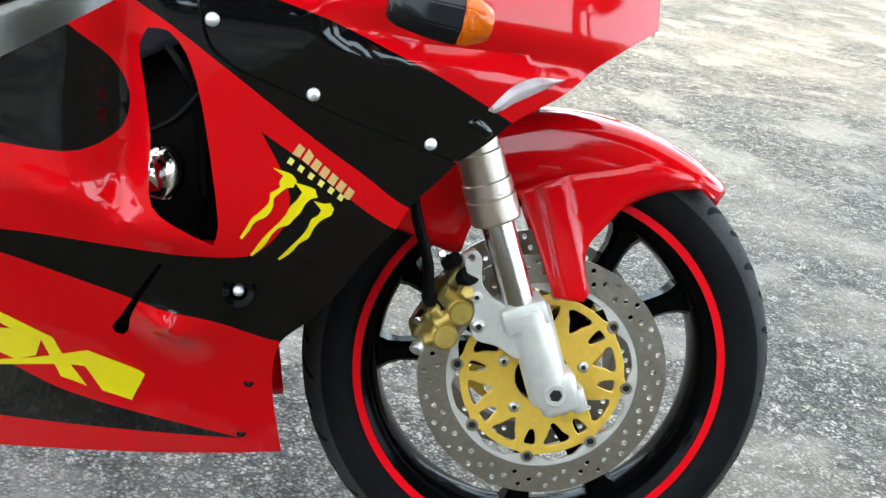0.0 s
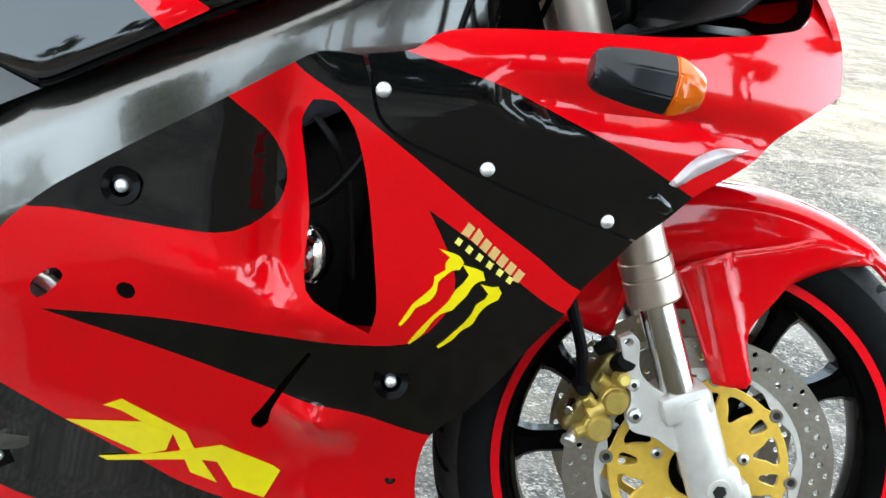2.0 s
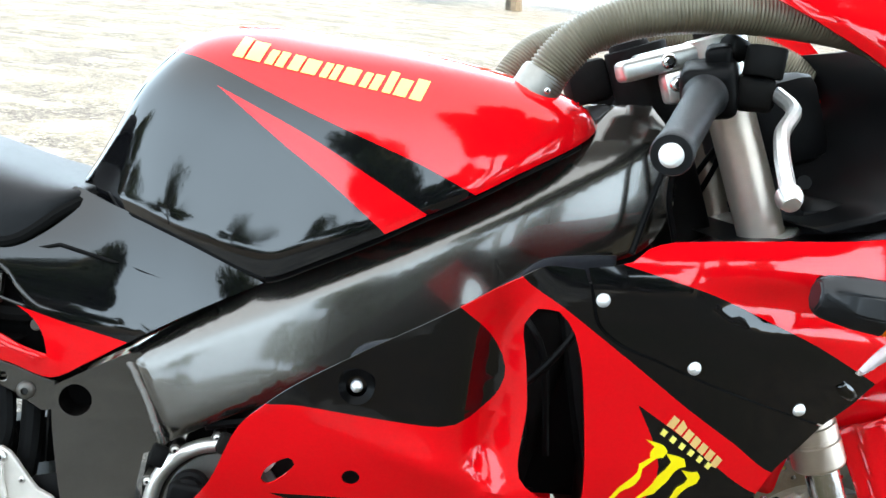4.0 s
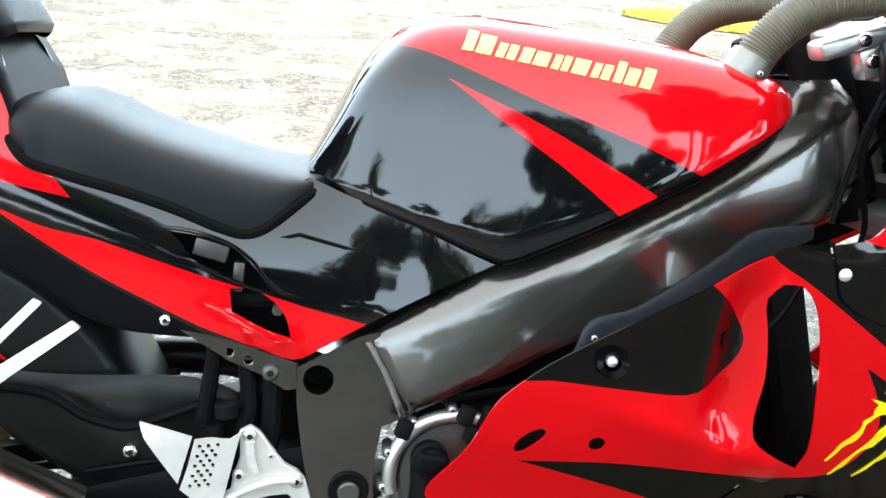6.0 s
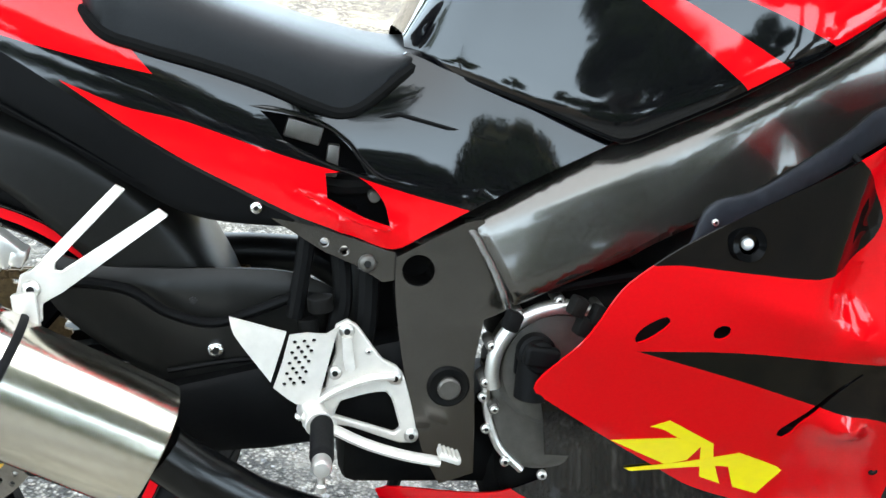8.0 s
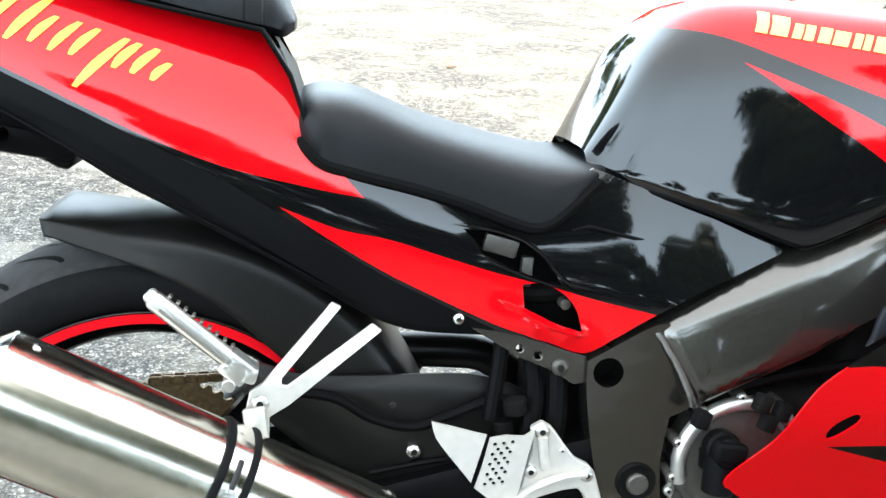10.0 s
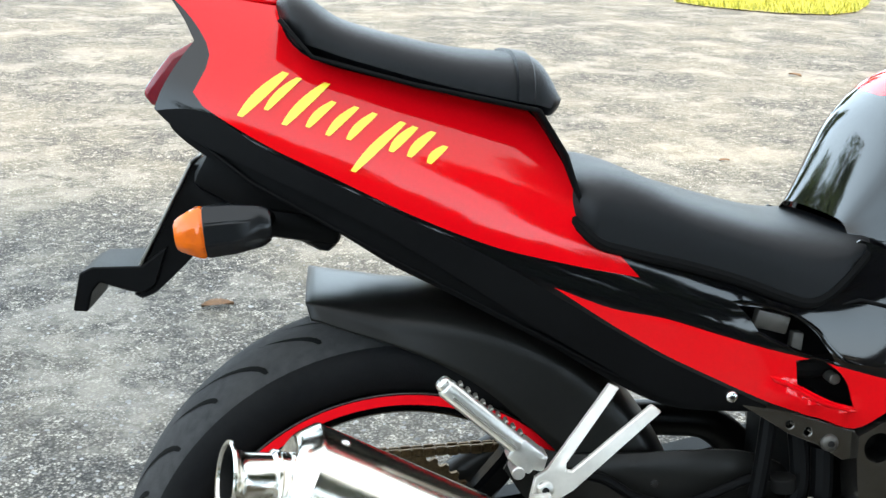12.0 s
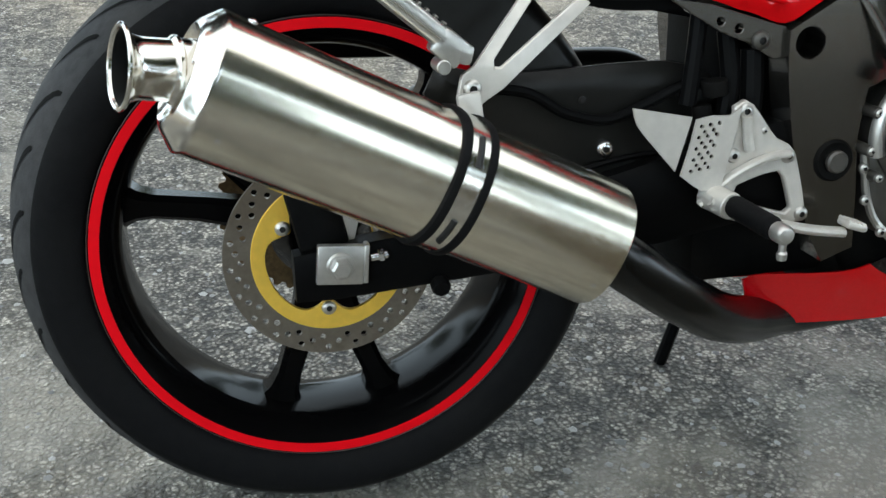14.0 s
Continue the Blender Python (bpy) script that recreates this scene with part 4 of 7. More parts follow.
vent_up = rounded([(0.322, 0.6600), (0.361, 0.6550), (0.386, 0.6460), (0.406, 0.6310), (0.418, 0.6160), (0.428, 0.6015), (0.397, 0.6100), (0.358, 0.6260), (0.345, 0.6330), (0.335, 0.6480)], 0.006, 80)


def tail_form(x, z):
    """The folded lip under the lower vent."""
    out = -0.007 * np.exp(-((z - 0.551 + 0.30 * (x - 0.43)) / 0.008)**2) * np.clip((x - 0.35) / 0.03, 0, 1) * np.clip((0.47 - x) / 0.02, 0, 1)
    return out


for side in (-1, 1):
    piece = panel("seat_cowl", tail_line, y_tail, [BLACK, RED, RED, PLASTIC], [vent, vent_up], [tail_red, tail_wedge, tail_under], bike, "glossy black and red seat cowl with a red wedge and vents", 0.010, 0.003, 0.0, 0.007, side, tail_form)
    if side < 0:
        seat_cowl = piece
part("tail_deck", loft([[(x, float(-y_tail(np.array(x), np.array(z))) * 0.97 * j / 6, z + 0.016 * (1 - (j / 6)**2)) for j in range(-6, 7)]
                        for x, z in ((-0.243, 0.957), (-0.20, 0.953), (-0.16, 0.948), (-0.131, 0.944))]), RED, bike, "red tail top", 60)
part("seat_base", loft([[(x, float(tail_x(x)) * 0.93 * j / 4, z) for j in range(-4, 5)]
                        for x, z in ((-0.131, 0.93), (-0.10, 0.895), (0.0, 0.870), (0.118, 0.848), (0.145, 0.806), (0.162, 0.757), (0.182, 0.731), (0.27, 0.706), (0.36, 0.672), (0.40, 0.645), (0.455, 0.660), (0.52, 0.645), (0.60, 0.625))]), PLASTIC, bike, "black seat base", 40)
for ob in ("seat_base", "tail_deck"):
    s = bpy.data.objects[ob].modifiers.new("thickness", "SOLIDIFY")
    s.thickness = 0.004

# brush strokes on the tail, drawn as plain slanting shapes
tail_word = frame_map((-0.165, 0.842), (0.195, -0.052), (0.013, 0.048))


def brush(p, q, wide, bow):
    """A slanting stroke from p to q, pointed at its foot, thick towards its head, slightly bowed."""
    p, q = np.array(p), np.array(q)
    k = np.linspace(0, 1, 9)[:, None]
    d = (q - p) / np.linalg.norm(q - p)
    nrm = np.array([-d[1], d[0]])
    mid = p + (q - p) * k + nrm * bow * np.sin(math.pi * k)
    w = wide * (0.18 + 0.82 * np.sin(math.pi * (0.08 + 0.80 * k))**0.8)
    return [tuple(v) for v in np.concatenate([mid - nrm * w, (mid + nrm * w)[::-1]])]


for a, low, top, wide in ((-0.01, -0.05, 0.98, 0.030), (0.10, 0.20, 0.95, 0.024), (0.20, 0.02, 1.00, 0.028), (0.31, 0.10, 0.70, 0.024), (0.41, 0.05, 0.72, 0.024), (0.51, 0.08, 0.70, 0.024), (0.57, -0.48, 0.68, 0.027), (0.72, 0.08, 0.66, 0.026), (0.81, 0.08, 0.66, 0.026), (0.91, 0.06, 0.46, 0.024)):
    p, q, bow = (a, low), (a + 0.15 * (top - low), top), 0.010
    decal("brush_stroke", np.array(tail_word(brush(p, q, wide, bow))), y_tail, TAILYELLOW, seat_cowl, "yellow slanting brush stroke", extra=tail_form)

# undertail panel behind the ridge
under = rounded([(0.40, 0.546), (0.33, 0.566), (0.24, 0.585), (0.14, 0.64), (0.03, 0.71), (-0.06, 0.76), (-0.15, 0.80), (-0.24, 0.845), (-0.234, 0.826), (-0.195, 0.796), (-0.145, 0.771), (-0.089, 0.737), (-0.05, 0.713), (-0.022, 0.696),
                 (0.035, 0.668), (0.081, 0.644), (0.138, 0.615), (0.167, 0.597), (0.235, 0.560), (0.275, 0.548), (0.34, 0.545)], 0.01)
for side in (-1, 1):
    panel("undertail_panel", under, lambda x, z: y_tail(x, z) + 0.012, PLASTIC, (), (), bike, "matt black undertail panel", 0.014, 0.003, 0.0, 0.006, side)
part("undertail_tray", loft([[(x, w * j / 3, z) for j in range(-3, 4)]
                             for x, z, w in ((-0.235, 0.835, 0.10), (-0.16, 0.775, 0.11), (-0.05, 0.715, 0.12), (0.08, 0.648, 0.13), (0.2, 0.585, 0.14), (0.30, 0.555, 0.145), (0.42, 0.56, 0.14))]), PLASTIC, bike, "matt black undertray", 40)
bpy.data.objects["undertail_tray"].modifiers.new("thickness", "SOLIDIFY").thickness = 0.004

# --- cushions ---
def cushion(name, x0, x1, top, low, wide, label, power=3.0, tuck=0.012):
    """A padded seat: rounded across, with a tucked lower edge."""
    bm = bmesh.new()
    rows = []
    xs = x0 + (x1 - x0) * (0.5 - 0.5 * np.cos(np.linspace(0, math.pi, 49)))
    for x in xs:
        t, b, w = float(top(x)), float(low(x)), float(wide(x))
        row = []
        for k in range(-14, 15):
            s = k / 14
            a = s * math.pi / 2
            y = w * math.copysign(abs(math.sin(a))**(2 / power), a) if k else 0.0
            h = abs(math.cos(a))**(2 / power) if abs(k) < 14 else 0.0
            row.append(bm.verts.new((x, y, b + h * (t - b))))
        row.insert(0, bm.verts.new((x, -w + tuck, b - 0.008)))
        row.append(bm.verts.new((x, w - tuck, b - 0.008)))
        rows.append(row)
    for a, c in zip(rows, rows[1:]):
        for j in range(len(a) - 1):
            bm.faces.new((a[j], c[j], c[j + 1], a[j + 1]))
    bm.faces.new(rows[0])
    bm.faces.new(rows[-1][::-1])
    bmesh.ops.recalc_face_normals(bm, faces=bm.faces)
    return part(name, bm, VINYL, bike, label, 50)


seat_top = curve((0.144, 0.762), (0.155, 0.780), (0.178, 0.790), (0.219, 0.786), (0.283, 0.762), (0.354, 0.742), (0.405, 0.730), (0.440, 0.724), (0.465, 0.722), (0.478, 0.723), (0.486, 0.720))
seat_low = curve((0.144, 0.755), (0.155, 0.748), (0.177, 0.727), (0.21, 0.717), (0.271, 0.703), (0.327, 0.687), (0.373, 0.670), (0.397, 0.664), (0.414, 0.668), (0.454, 0.699), (0.476, 0.713), (0.486, 0.716))
seat_wide = curve((0.144, 0.10), (0.16, 0.136), (0.2, 0.147), (0.3, 0.151), (0.38, 0.151), (0.42, 0.147), (0.450, 0.137), (0.472, 0.118), (0.486, 0.09))
rider_seat = cushion("rider_seat", 0.144, 0.486, seat_top, seat_low, seat_wide, "black vinyl rider seat", 4.2)
part("seat_piping", sweep(np.array([(x, -float(seat_wide(x)) + 0.002, float(seat_low(x)) - 0.003) for x in np.linspace(0.147, 0.480, 60)]), 0.006, 8), GROOVE, rider_seat, "black seam piping")
pil_top = curve((-0.134, 0.952), (-0.124, 0.961), (-0.071, 0.935), (-0.012, 0.919), (0.047, 0.908), (0.11, 0.903), (0.130, 0.898), (0.143, 0.880), (0.150, 0.862))
pil_low = curve((-0.134, 0.945), (-0.127, 0.932), (-0.117, 0.917), (-0.087, 0.903), (-0.032, 0.887), (0.036, 0.870), (0.102, 0.857), (0.125, 0.853), (0.139, 0.850), (0.150, 0.857))
pil_wide = curve((-0.134, 0.06), (-0.12, 0.085), (-0.07, 0.098), (0.05, 0.108), (0.12, 0.106), (0.14, 0.096), (0.150, 0.082))
pillion = cushion("pillion_seat", -0.134, 0.150, pil_top, pil_low, pil_wide, "black vinyl pillion pad with a strap across its front", 3.0)
bm = bmesh.new()
rows = []
for x in (0.100, 0.102, 0.118, 0.120):
    t, b, w = float(pil_top(x)), float(pil_low(x)), float(pil_wide(x))
    up = 0.0035 if 0.101 < x < 0.119 else 0.0
    rows.append([bm.verts.new((x, (w + up) * math.copysign(abs(math.sin(k / 14 * math.pi / 2))**(2 / 3.0), k), b + (abs(math.cos(k / 14 * math.pi / 2))**(2 / 3.0) if abs(k) < 14 else 0) * (t - b + up))) for k in range(-14, 15)])
for a, c in zip(rows, rows[1:]):
    for j in range(len(a) - 1):
        bm.faces.new((a[j], c[j], c[j + 1], a[j + 1]))
part("strap", bm, VINYL, pillion, "black vinyl grab strap")

# ================= frame and engine =================
beam_x = curve((0.44, 0.157), (0.52, 0.160), (0.6, 0.178), (0.75, 0.198), (0.9, 0.180), (1.0, 0.145), (1.06, 0.115), (1.12, 0.08))


def y_beam(x, z):
    """A flat face with an eased upper chamfer and an undercut lower edge."""
    v = z - 0.548 - 0.526 * (x - 0.6)
    soft = np.sqrt((v - 0.036)**2 + 0.003**2)
    return -beam_x(x) + 0.3 * v**2 + 0.09 * v + 0.34 * (v - 0.036 + soft) + 0.25 * np.clip(-0.044 - v, 0, 1)


beam_line = rounded([(0.528, 0.559), (0.599, 0.609), (0.668, 0.653), (0.749, 0.698), (0.820, 0.731), (0.873, 0.758), (0.923, 0.789), (0.982, 0.828), (1.013, 0.858), (1.052, 0.864), (1.075, 0.832), (1.086, 0.779), (1.079, 0.737), (1.054, 0.708), (1.017, 0.695), (0.98, 0.690), (0.936, 0.673),
                     (0.878, 0.641), (0.823, 0.611), (0.716, 0.556), (0.685, 0.535), (0.642, 0.512), (0.582, 0.477), (0.556, 0.512)])
for side in (-1, 1):
    b = panel("frame_beam", beam_line, y_beam, FRAME, (), (), bike, "dark grey metallic painted aluminium frame beam", 0.009, 0.035, 0.005, 0.008, side)
    if side < 0:
        beam = b
plate_line = rounded([(0.460, 0.521), (0.528, 0.559), (0.545, 0.563), (0.568, 0.516), (0.586, 0.483), (0.575, 0.468), (0.554, 0.458), (0.548, 0.407), (0.553, 0.345), (0.556, 0.285), (0.52, 0.272), (0.500, 0.310), (0.490, 0.345), (0.473, 0.409), (0.461, 0.484)])
for side in (-1, 1):
    b = plate("pivot_plate", plate_line, -0.158 if side < 0 else 0.118, 0.04, FRAME, [ring2(0.483, 0.508, 0.0165, 28)], bike, "dark grey metallic pivot casting with a round hole", 0.0045)
    if side < 0:
        pivot = b
part("hole_liner", lathe([(0.0165, 0.0), (0.0165, -0.035), (0, -0.035)], (0.483, -0.156, 0.508), (0, -1, 0), 28), DARK, pivot, "dark bore")
part("pivot_washer", lathe([(0.0, 0.004), (0.012, 0.004), (0.0125, 0.0005), (0.0155, 0.0005), (0.020, 0.003), (0.0225, 0.0), (0.0225, -0.004)], (0.522, -0.159, 0.384), (0, -1, 0), 36), DARK, pivot, "black pivot collar")
part("pivot_nut", lathe([(0.0, 0.007), (0.010, 0.007), (0.012, 0.005), (0.012, 0.0)], (0.522, -0.162, 0.384), (0, -1, 0), 28), ENGINE, pivot, "dull round pivot nut")
# weld beads where the beam meets the casting
rng = random.Random(4)
bms = []
for k in range(42):
    u = k / 41
    x, z = 0.5315 + 0.042 * u + 0.004 * math.sin(3 * u), 0.556 - 0.080 * u
    b = bmesh.new()
    bmesh.ops.create_icosphere(b, subdivisions=2, radius=0.0033, matrix=Matrix.Translation((x + rng.uniform(-0.0006, 0.0006), float(y_beam(x, z)) + 0.0012, z)) @ Matrix.Diagonal((1.5, 1.0, 0.8, 1)))
    bms.append(b)
part("weld_bead", join(*bms), FRAME, beam, "rippled weld bead", 180)
bolt(0.697, -0.190, 0.585, 0.0055, beam, BRUSHED, "frame_screw")
# dark inner trim between the beam and the fairing's upper edge
trim_line = rounded([(0.746, 0.560), (0.755, 0.590), (0.768, 0.602), (0.804, 0.612), (0.850, 0.639), (0.903, 0.673), (0.938, 0.697), (0.985, 0.703), (1.020, 0.704), (1.020, 0.688), (0.960, 0.668), (0.890, 0.632), (0.837, 0.604), (0.781, 0.575), (0.742, 0.552)], 0.010, 40)
trim = panel("inner_trim", trim_line, lambda x, z: -beam_x(x) - 0.008, SLATE, (), (), bike, "slate grey moulded trim below the frame beam", 0.010, 0.004, 0.002, 0.003)
bolt(0.766, -0.2075, 0.581, 0.0035, trim, BRUSHED, "trim_screw", "small bright screw")
# head bracket, dark, behind the triple clamp
part("head_stock", join(rod((1.045, 0, 0.93), (1.135, 0, 0.70), 0.036), block((0.10, 0.16, 0.10), (1.03, 0, 0.80), (0, 25, 0), 0.02)), DARK, bike, "dark steering head casting")

# engine block and covers
engine = part("engine_block", block((0.36, 0.30, 0.13), (0.77, 0, 0.43), (0, 0, 0), 0.03), DARK, bike, "dark engine block", 50)
part("crankcase", block((0.36, 0.20, 0.16), (0.78, 0, 0.29), (0, 0, 0), 0.03), DARK, engine, "", 50)
part("cylinder_head", block((0.22, 0.30, 0.24), (0.86, 0, 0.54), (0, 12, 0), 0.02), DARK, engine, "", 50)
part("sump", block((0.26, 0.14, 0.10), (0.72, 0, 0.22), (0, 0, 0), 0.03), DARK, engine, "", 50)
clutch = part("clutch_cover", lathe([(0.0, 0.004), (0.045, 0.004), (0.058, 0.002), (0.064, -0.004), (0.064, -0.05)], (0.635, -0.160, 0.4066), (0, -1, 0.05), 56), ENGINE, bike, "bronze-grey engine side cover")
rim = part("cover_rim", sweep([(0.635 + 0.0700 * math.cos(radians(a)), -0.166, 0.4066 + 0.0700 * math.sin(radians(a))) for a in range(46, 200, 5)], 0.0088, 12, squash=0.9), BRUSHED, clutch, "polished bright cover edge")
for a in (62, 95, 128, 160, 190, 214):
    part("cover_boss", rod((0.635 + 0.0775 * math.cos(radians(a)), -0.140, 0.4066 + 0.0775 * math.sin(radians(a))), (0.635 + 0.0775 * math.cos(radians(a)), -0.170, 0.4066 + 0.0775 * math.sin(radians(a))), 0.0062, n=14), ENGINE, clutch)
    bolt(0.635 + 0.0775 * math.cos(radians(a)), -0.170, 0.4066 + 0.0775 * math.sin(radians(a)), 0.0044, clutch, BRUSHED, "cover_screw")
lower_cover = panel("lower_cover", rounded([(0.566, 0.392), (0.600, 0.392), (0.660, 0.400), (0.700, 0.36), (0.690, 0.31), (0.645, 0.285), (0.600, 0.290), (0.575, 0.322)], 0.01), lambda x, z: -0.155 + 0.06 * np.clip(0.33 - z, 0, 1), ENGINE, (), (), bike, "bronze-grey lower engine cover with a raised rim", 0.012, 0.05, 0.008, 0.012)
part("cover_flange", sweep(bend([(0.562, -0.152, 0.388), (0.569, -0.152, 0.345), (0.583, -0.152, 0.312), (0.610, -0.150, 0.285)]), 0.0045, 8), BRUSHED, lower_cover, "bright cover flange")
for x, z in ((0.560, 0.372), (0.566, 0.336), (0.590, 0.298), (0.632, 0.282)):
    bolt(x, -0.158, z, 0.0055, lower_cover, BRUSHED, "cover_screw")
cap = part("oil_filler_cap", lathe([(0, 0.020), (0.014, 0.020), (0.0165, 0.017), (0.0165, 0.004), (0.020, 0.002), (0.020, -0.012)], (0.606, -0.186, 0.432), (0, -1, 0.1), 24), PLASTIC, bike, "black oil filler cap with a grip bar")
part("grip_bar", block((0.036, 0.016, 0.022), (0.606, -0.204, 0.436), (0, 8, 0), 0.005, 3), PLASTIC, cap)
part("filler_neck", rod((0.606, -0.17, 0.405), (0.606, -0.17, 0.425), 0.019), PLASTIC, cap)
part("filler_neck", rod((0.602, -0.190, 0.385), (0.605, -0.186, 0.425), 0.0175), PLASTIC, cap)
part("engine_hose", sweep(bend([(0.615, -0.170, 0.497), (0.64, -0.165, 0.500), (0.70, -0.16, 0.510), (0.76, -0.16, 0.52)]), 0.006, 8), PLASTIC, bike, "black hose by the engine")
for x, z in ((0.640, 0.487), (0.662, 0.478), (0.648, 0.466), (0.575, 0.47)):
    part("fitting", block((0.016, 0.016, 0.020), (x, -0.195, z), (0, 20, 10), 0.003), DARK, bike, "small dark fitting")
part("radiator", join(block((0.04, 0.34, 0.30), (1.02, 0, 0.50), (0, -14, 0), 0.006)), DARK, bike, "dark radiator behind the fairing")
# added black sheet in place of the shaded inside of the scoop
part("scoop_lining", block((0.10, 0.004, 0.11), (0.905, -0.170, 0.402), (0, 0, 0), 0.001), PLASTIC, bike, "black sheet added behind the scoop to keep it dark")
part("duct_inner_wall", block((0.10, 0.006, 0.26), (0.955, -0.135, 0.57), (0, 0, 0), 0.002), PLASTIC, bike, "black inner wall of the duct")
part("horn", lathe([(0, 0.011), (0.012, 0.010), (0.022, 0.0065), (0.028, 0.002), (0.030, -0.002), (0.030, -0.014)], (0.922, -0.205, 0.524), (0.80, -0.6, 0.12), 40), HORN, bike, "round silver horn in the duct")
for p in ([(0.90, -0.20, 0.56), (0.93, -0.21, 0.58), (0.96, -0.22, 0.62), (0.985, -0.21, 0.66)], [(0.90, -0.17, 0.66), (0.93, -0.2, 0.63), (0.945, -0.2, 0.60), (0.96, -0.19, 0.50)]):
    part("duct_cable", sweep(bend(p), 0.004, 8), PLASTIC, bike, "black cable in the duct")
# dark inner lining of both fairings
for side in (-1, 1):
    top = [(1.32, 0.74)] if side < 0 else [(1.02, 0.80), (1.08, 0.90), (1.2, 0.95), (1.33, 0.90), (1.385, 0.80)]
    panel("fairing_lining", rounded([(0.93, 0.69), *([(1.05, 0.70), (1.2, 0.72)] if side < 0 else []), *top, (1.33, 0.70), (1.2, 0.62), (1.10, 0.60), (1.0, 0.63)], 0.02), lambda x, z: y_fair(x, np.minimum(z, 0.80)) * 0.80, PLASTIC, (), (), bike, "matt black inner fairing", 0.03, 0.003, 0.0, 0.01, side)
part("instrument_pod", join(block((0.09, 0.20, 0.10), (1.20, 0, 0.86), (0, -20, 0), 0.02), lathe([(0, 0.02), (0.035, 0.02), (0.04, 0)], (1.16, -0.04, 0.90), (-1, 0, 0.6), 24), lathe([(0, 0.02), (0.035, 0.02), (0.04, 0)], (1.16, 0.06, 0.90), (-1, 0, 0.6), 24)), PLASTIC, bike, "black instrument pod")
part("inner_cowl", loft([[(x - 0.015 * (j / 6)**2, 0.24 * j / 6, z) for j in range(-6, 7)] for x, z in ((1.21, 0.755), (1.30, 0.785), (1.355, 0.84), (1.352, 0.90), (1.31, 0.955))]), PLASTIC, bike, "matt black inner cowl round the instruments", 60)
bpy.data.objects["inner_cowl"].modifiers.new("thickness", "SOLIDIFY").thickness = 0.003
for side in (-1, 1):
    panel("fairing_shoulder", rounded([(1.095, 0.983), (1.165, 0.959), (1.25, 0.925), (1.35, 0.87), (1.372, 0.838), (1.385, 0.86), (1.36, 0.925), (1.30, 0.985), (1.21, 1.025), (1.13, 1.02)], 0.012), lambda x, z: -0.222 + 0.32 * np.clip(x - 1.1, 0, 1)**1.2 + 0.25 * np.clip(z - 0.96, 0, 1), RED, (), (), bike, "red shoulder of the fairing over the intake hose", 0.012, 0.003, 0.004, 0.01, side)
part("nose_tray", loft([[(x, 0.93 * float(-y_fair(np.array(x), np.array(z))) * j / 6, z) for j in range(-6, 7)] for x, z in ((1.13, 0.730), (1.21, 0.742), (1.30, 0.755), (1.36, 0.775), (1.39, 0.775))]), PLASTIC, bike, "matt black tray inside the nose", 60)
part("headlamp_shell", block((0.16, 0.26, 0.12), (1.29, 0, 0.72), (0, 0, 0), 0.03), PLASTIC, bike, "black headlamp shell")

# ================= front fork and steering =================
def fork_x(z):
    return 1.3255 - 0.4153 * (z - 0.391)


for side in (-1, 1):
    y, dx = (-0.113, 0.0) if side < 0 else (0.100, 0.020)
    part("fork_slider", rod((fork_x(0.385) + dx, y, 0.385), (fork_x(0.50) + dx, y, 0.50), 0.0192, n=32), HARDCHROME, bike, "hard-chromed fork tube")
    outer = [(0.0, 0.0), (0.024, 0.0), (0.0280, 0.001), (0.0295, 0.004), (0.0295, 0.030), (0.0276, 0.0312), (0.0276, 0.0345), (0.0290, 0.0355), (0.0290, 0.050), (0.0268, 0.0512), (0.0268, 0.084), (0.0250, 0.0855), (0.0250, 0.49), (0.0, 0.49)]
    ax = Vector((-0.4153, 0, 1)).normalized()
    part("fork_outer", lathe(outer, (fork_x(0.488) + dx, y, 0.488), ax, 40), BRONZE, bike, "bare aluminium upper fork tube with a dust collar", 22)
    low = [(0.0, 0.0), (0.020, 0.0), (0.0255, 0.003), (0.0265, 0.010), (0.0265, 0.120), (0.0255, 0.1235), (0.0205, 0.125)]
    foot = part("fork_bottom", join(lathe(low, (fork_x(0.277) + dx + 0.010, y, 0.275), ax, 36),
                                    block((0.050, 0.046, 0.052), (1.386 + dx, y, 0.288), (0, -22, 0), 0.010, 3),
                                    block((0.056, 0.046, 0.034), (fork_x(0.381) + dx + 0.002, y, 0.381), (0, -22.5, 0), 0.007, 2)), SILVER, bike, "silver cast fork bottom with the axle clamp")
    if side < 0:
        fork_foot = foot
        bracket = plate("caliper_bracket", rounded([(1.250, 0.447), (1.262, 0.454), (1.272, 0.446), (1.277, 0.415), (1.292, 0.398), (1.305, 0.392), (1.330, 0.372), (1.345, 0.330), (1.330, 0.326), (1.304, 0.340), (1.278, 0.346), (1.270, 0.362), (1.272, 0.382), (1.262, 0.412)], 0.006),
                        -0.122, 0.012, SILVER, [ring2(1.2605, 0.4435, 0.0045, 14)], fork_foot, "silver cast caliper bracket", 0.002)
        bolt(1.279, -0.1225, 0.3635, 0.0085, bracket, BRUSHED, "bracket_bolt")
        bolt(1.272, -0.1225, 0.398, 0.0075, bracket, SILVER, "bracket_bolt")
        part("axle_socket", lathe([(0.0, -0.008), (0.0078, -0.008), (0.0082, 0.0015), (0.0135, 0.0015), (0.0145, 0.0), (0.0145, -0.004)], (1.3795, -0.1385, 0.2905), (0, -1, 0), 24), SILVER, fork_foot, "hollow axle end")
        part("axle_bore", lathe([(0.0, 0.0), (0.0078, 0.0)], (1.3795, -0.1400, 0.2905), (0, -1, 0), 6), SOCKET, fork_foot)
        part("clamp_ear", block((0.020, 0.034, 0.034), (1.411, -0.117, 0.283), (0, -22, 0), 0.006), SILVER, fork_foot)

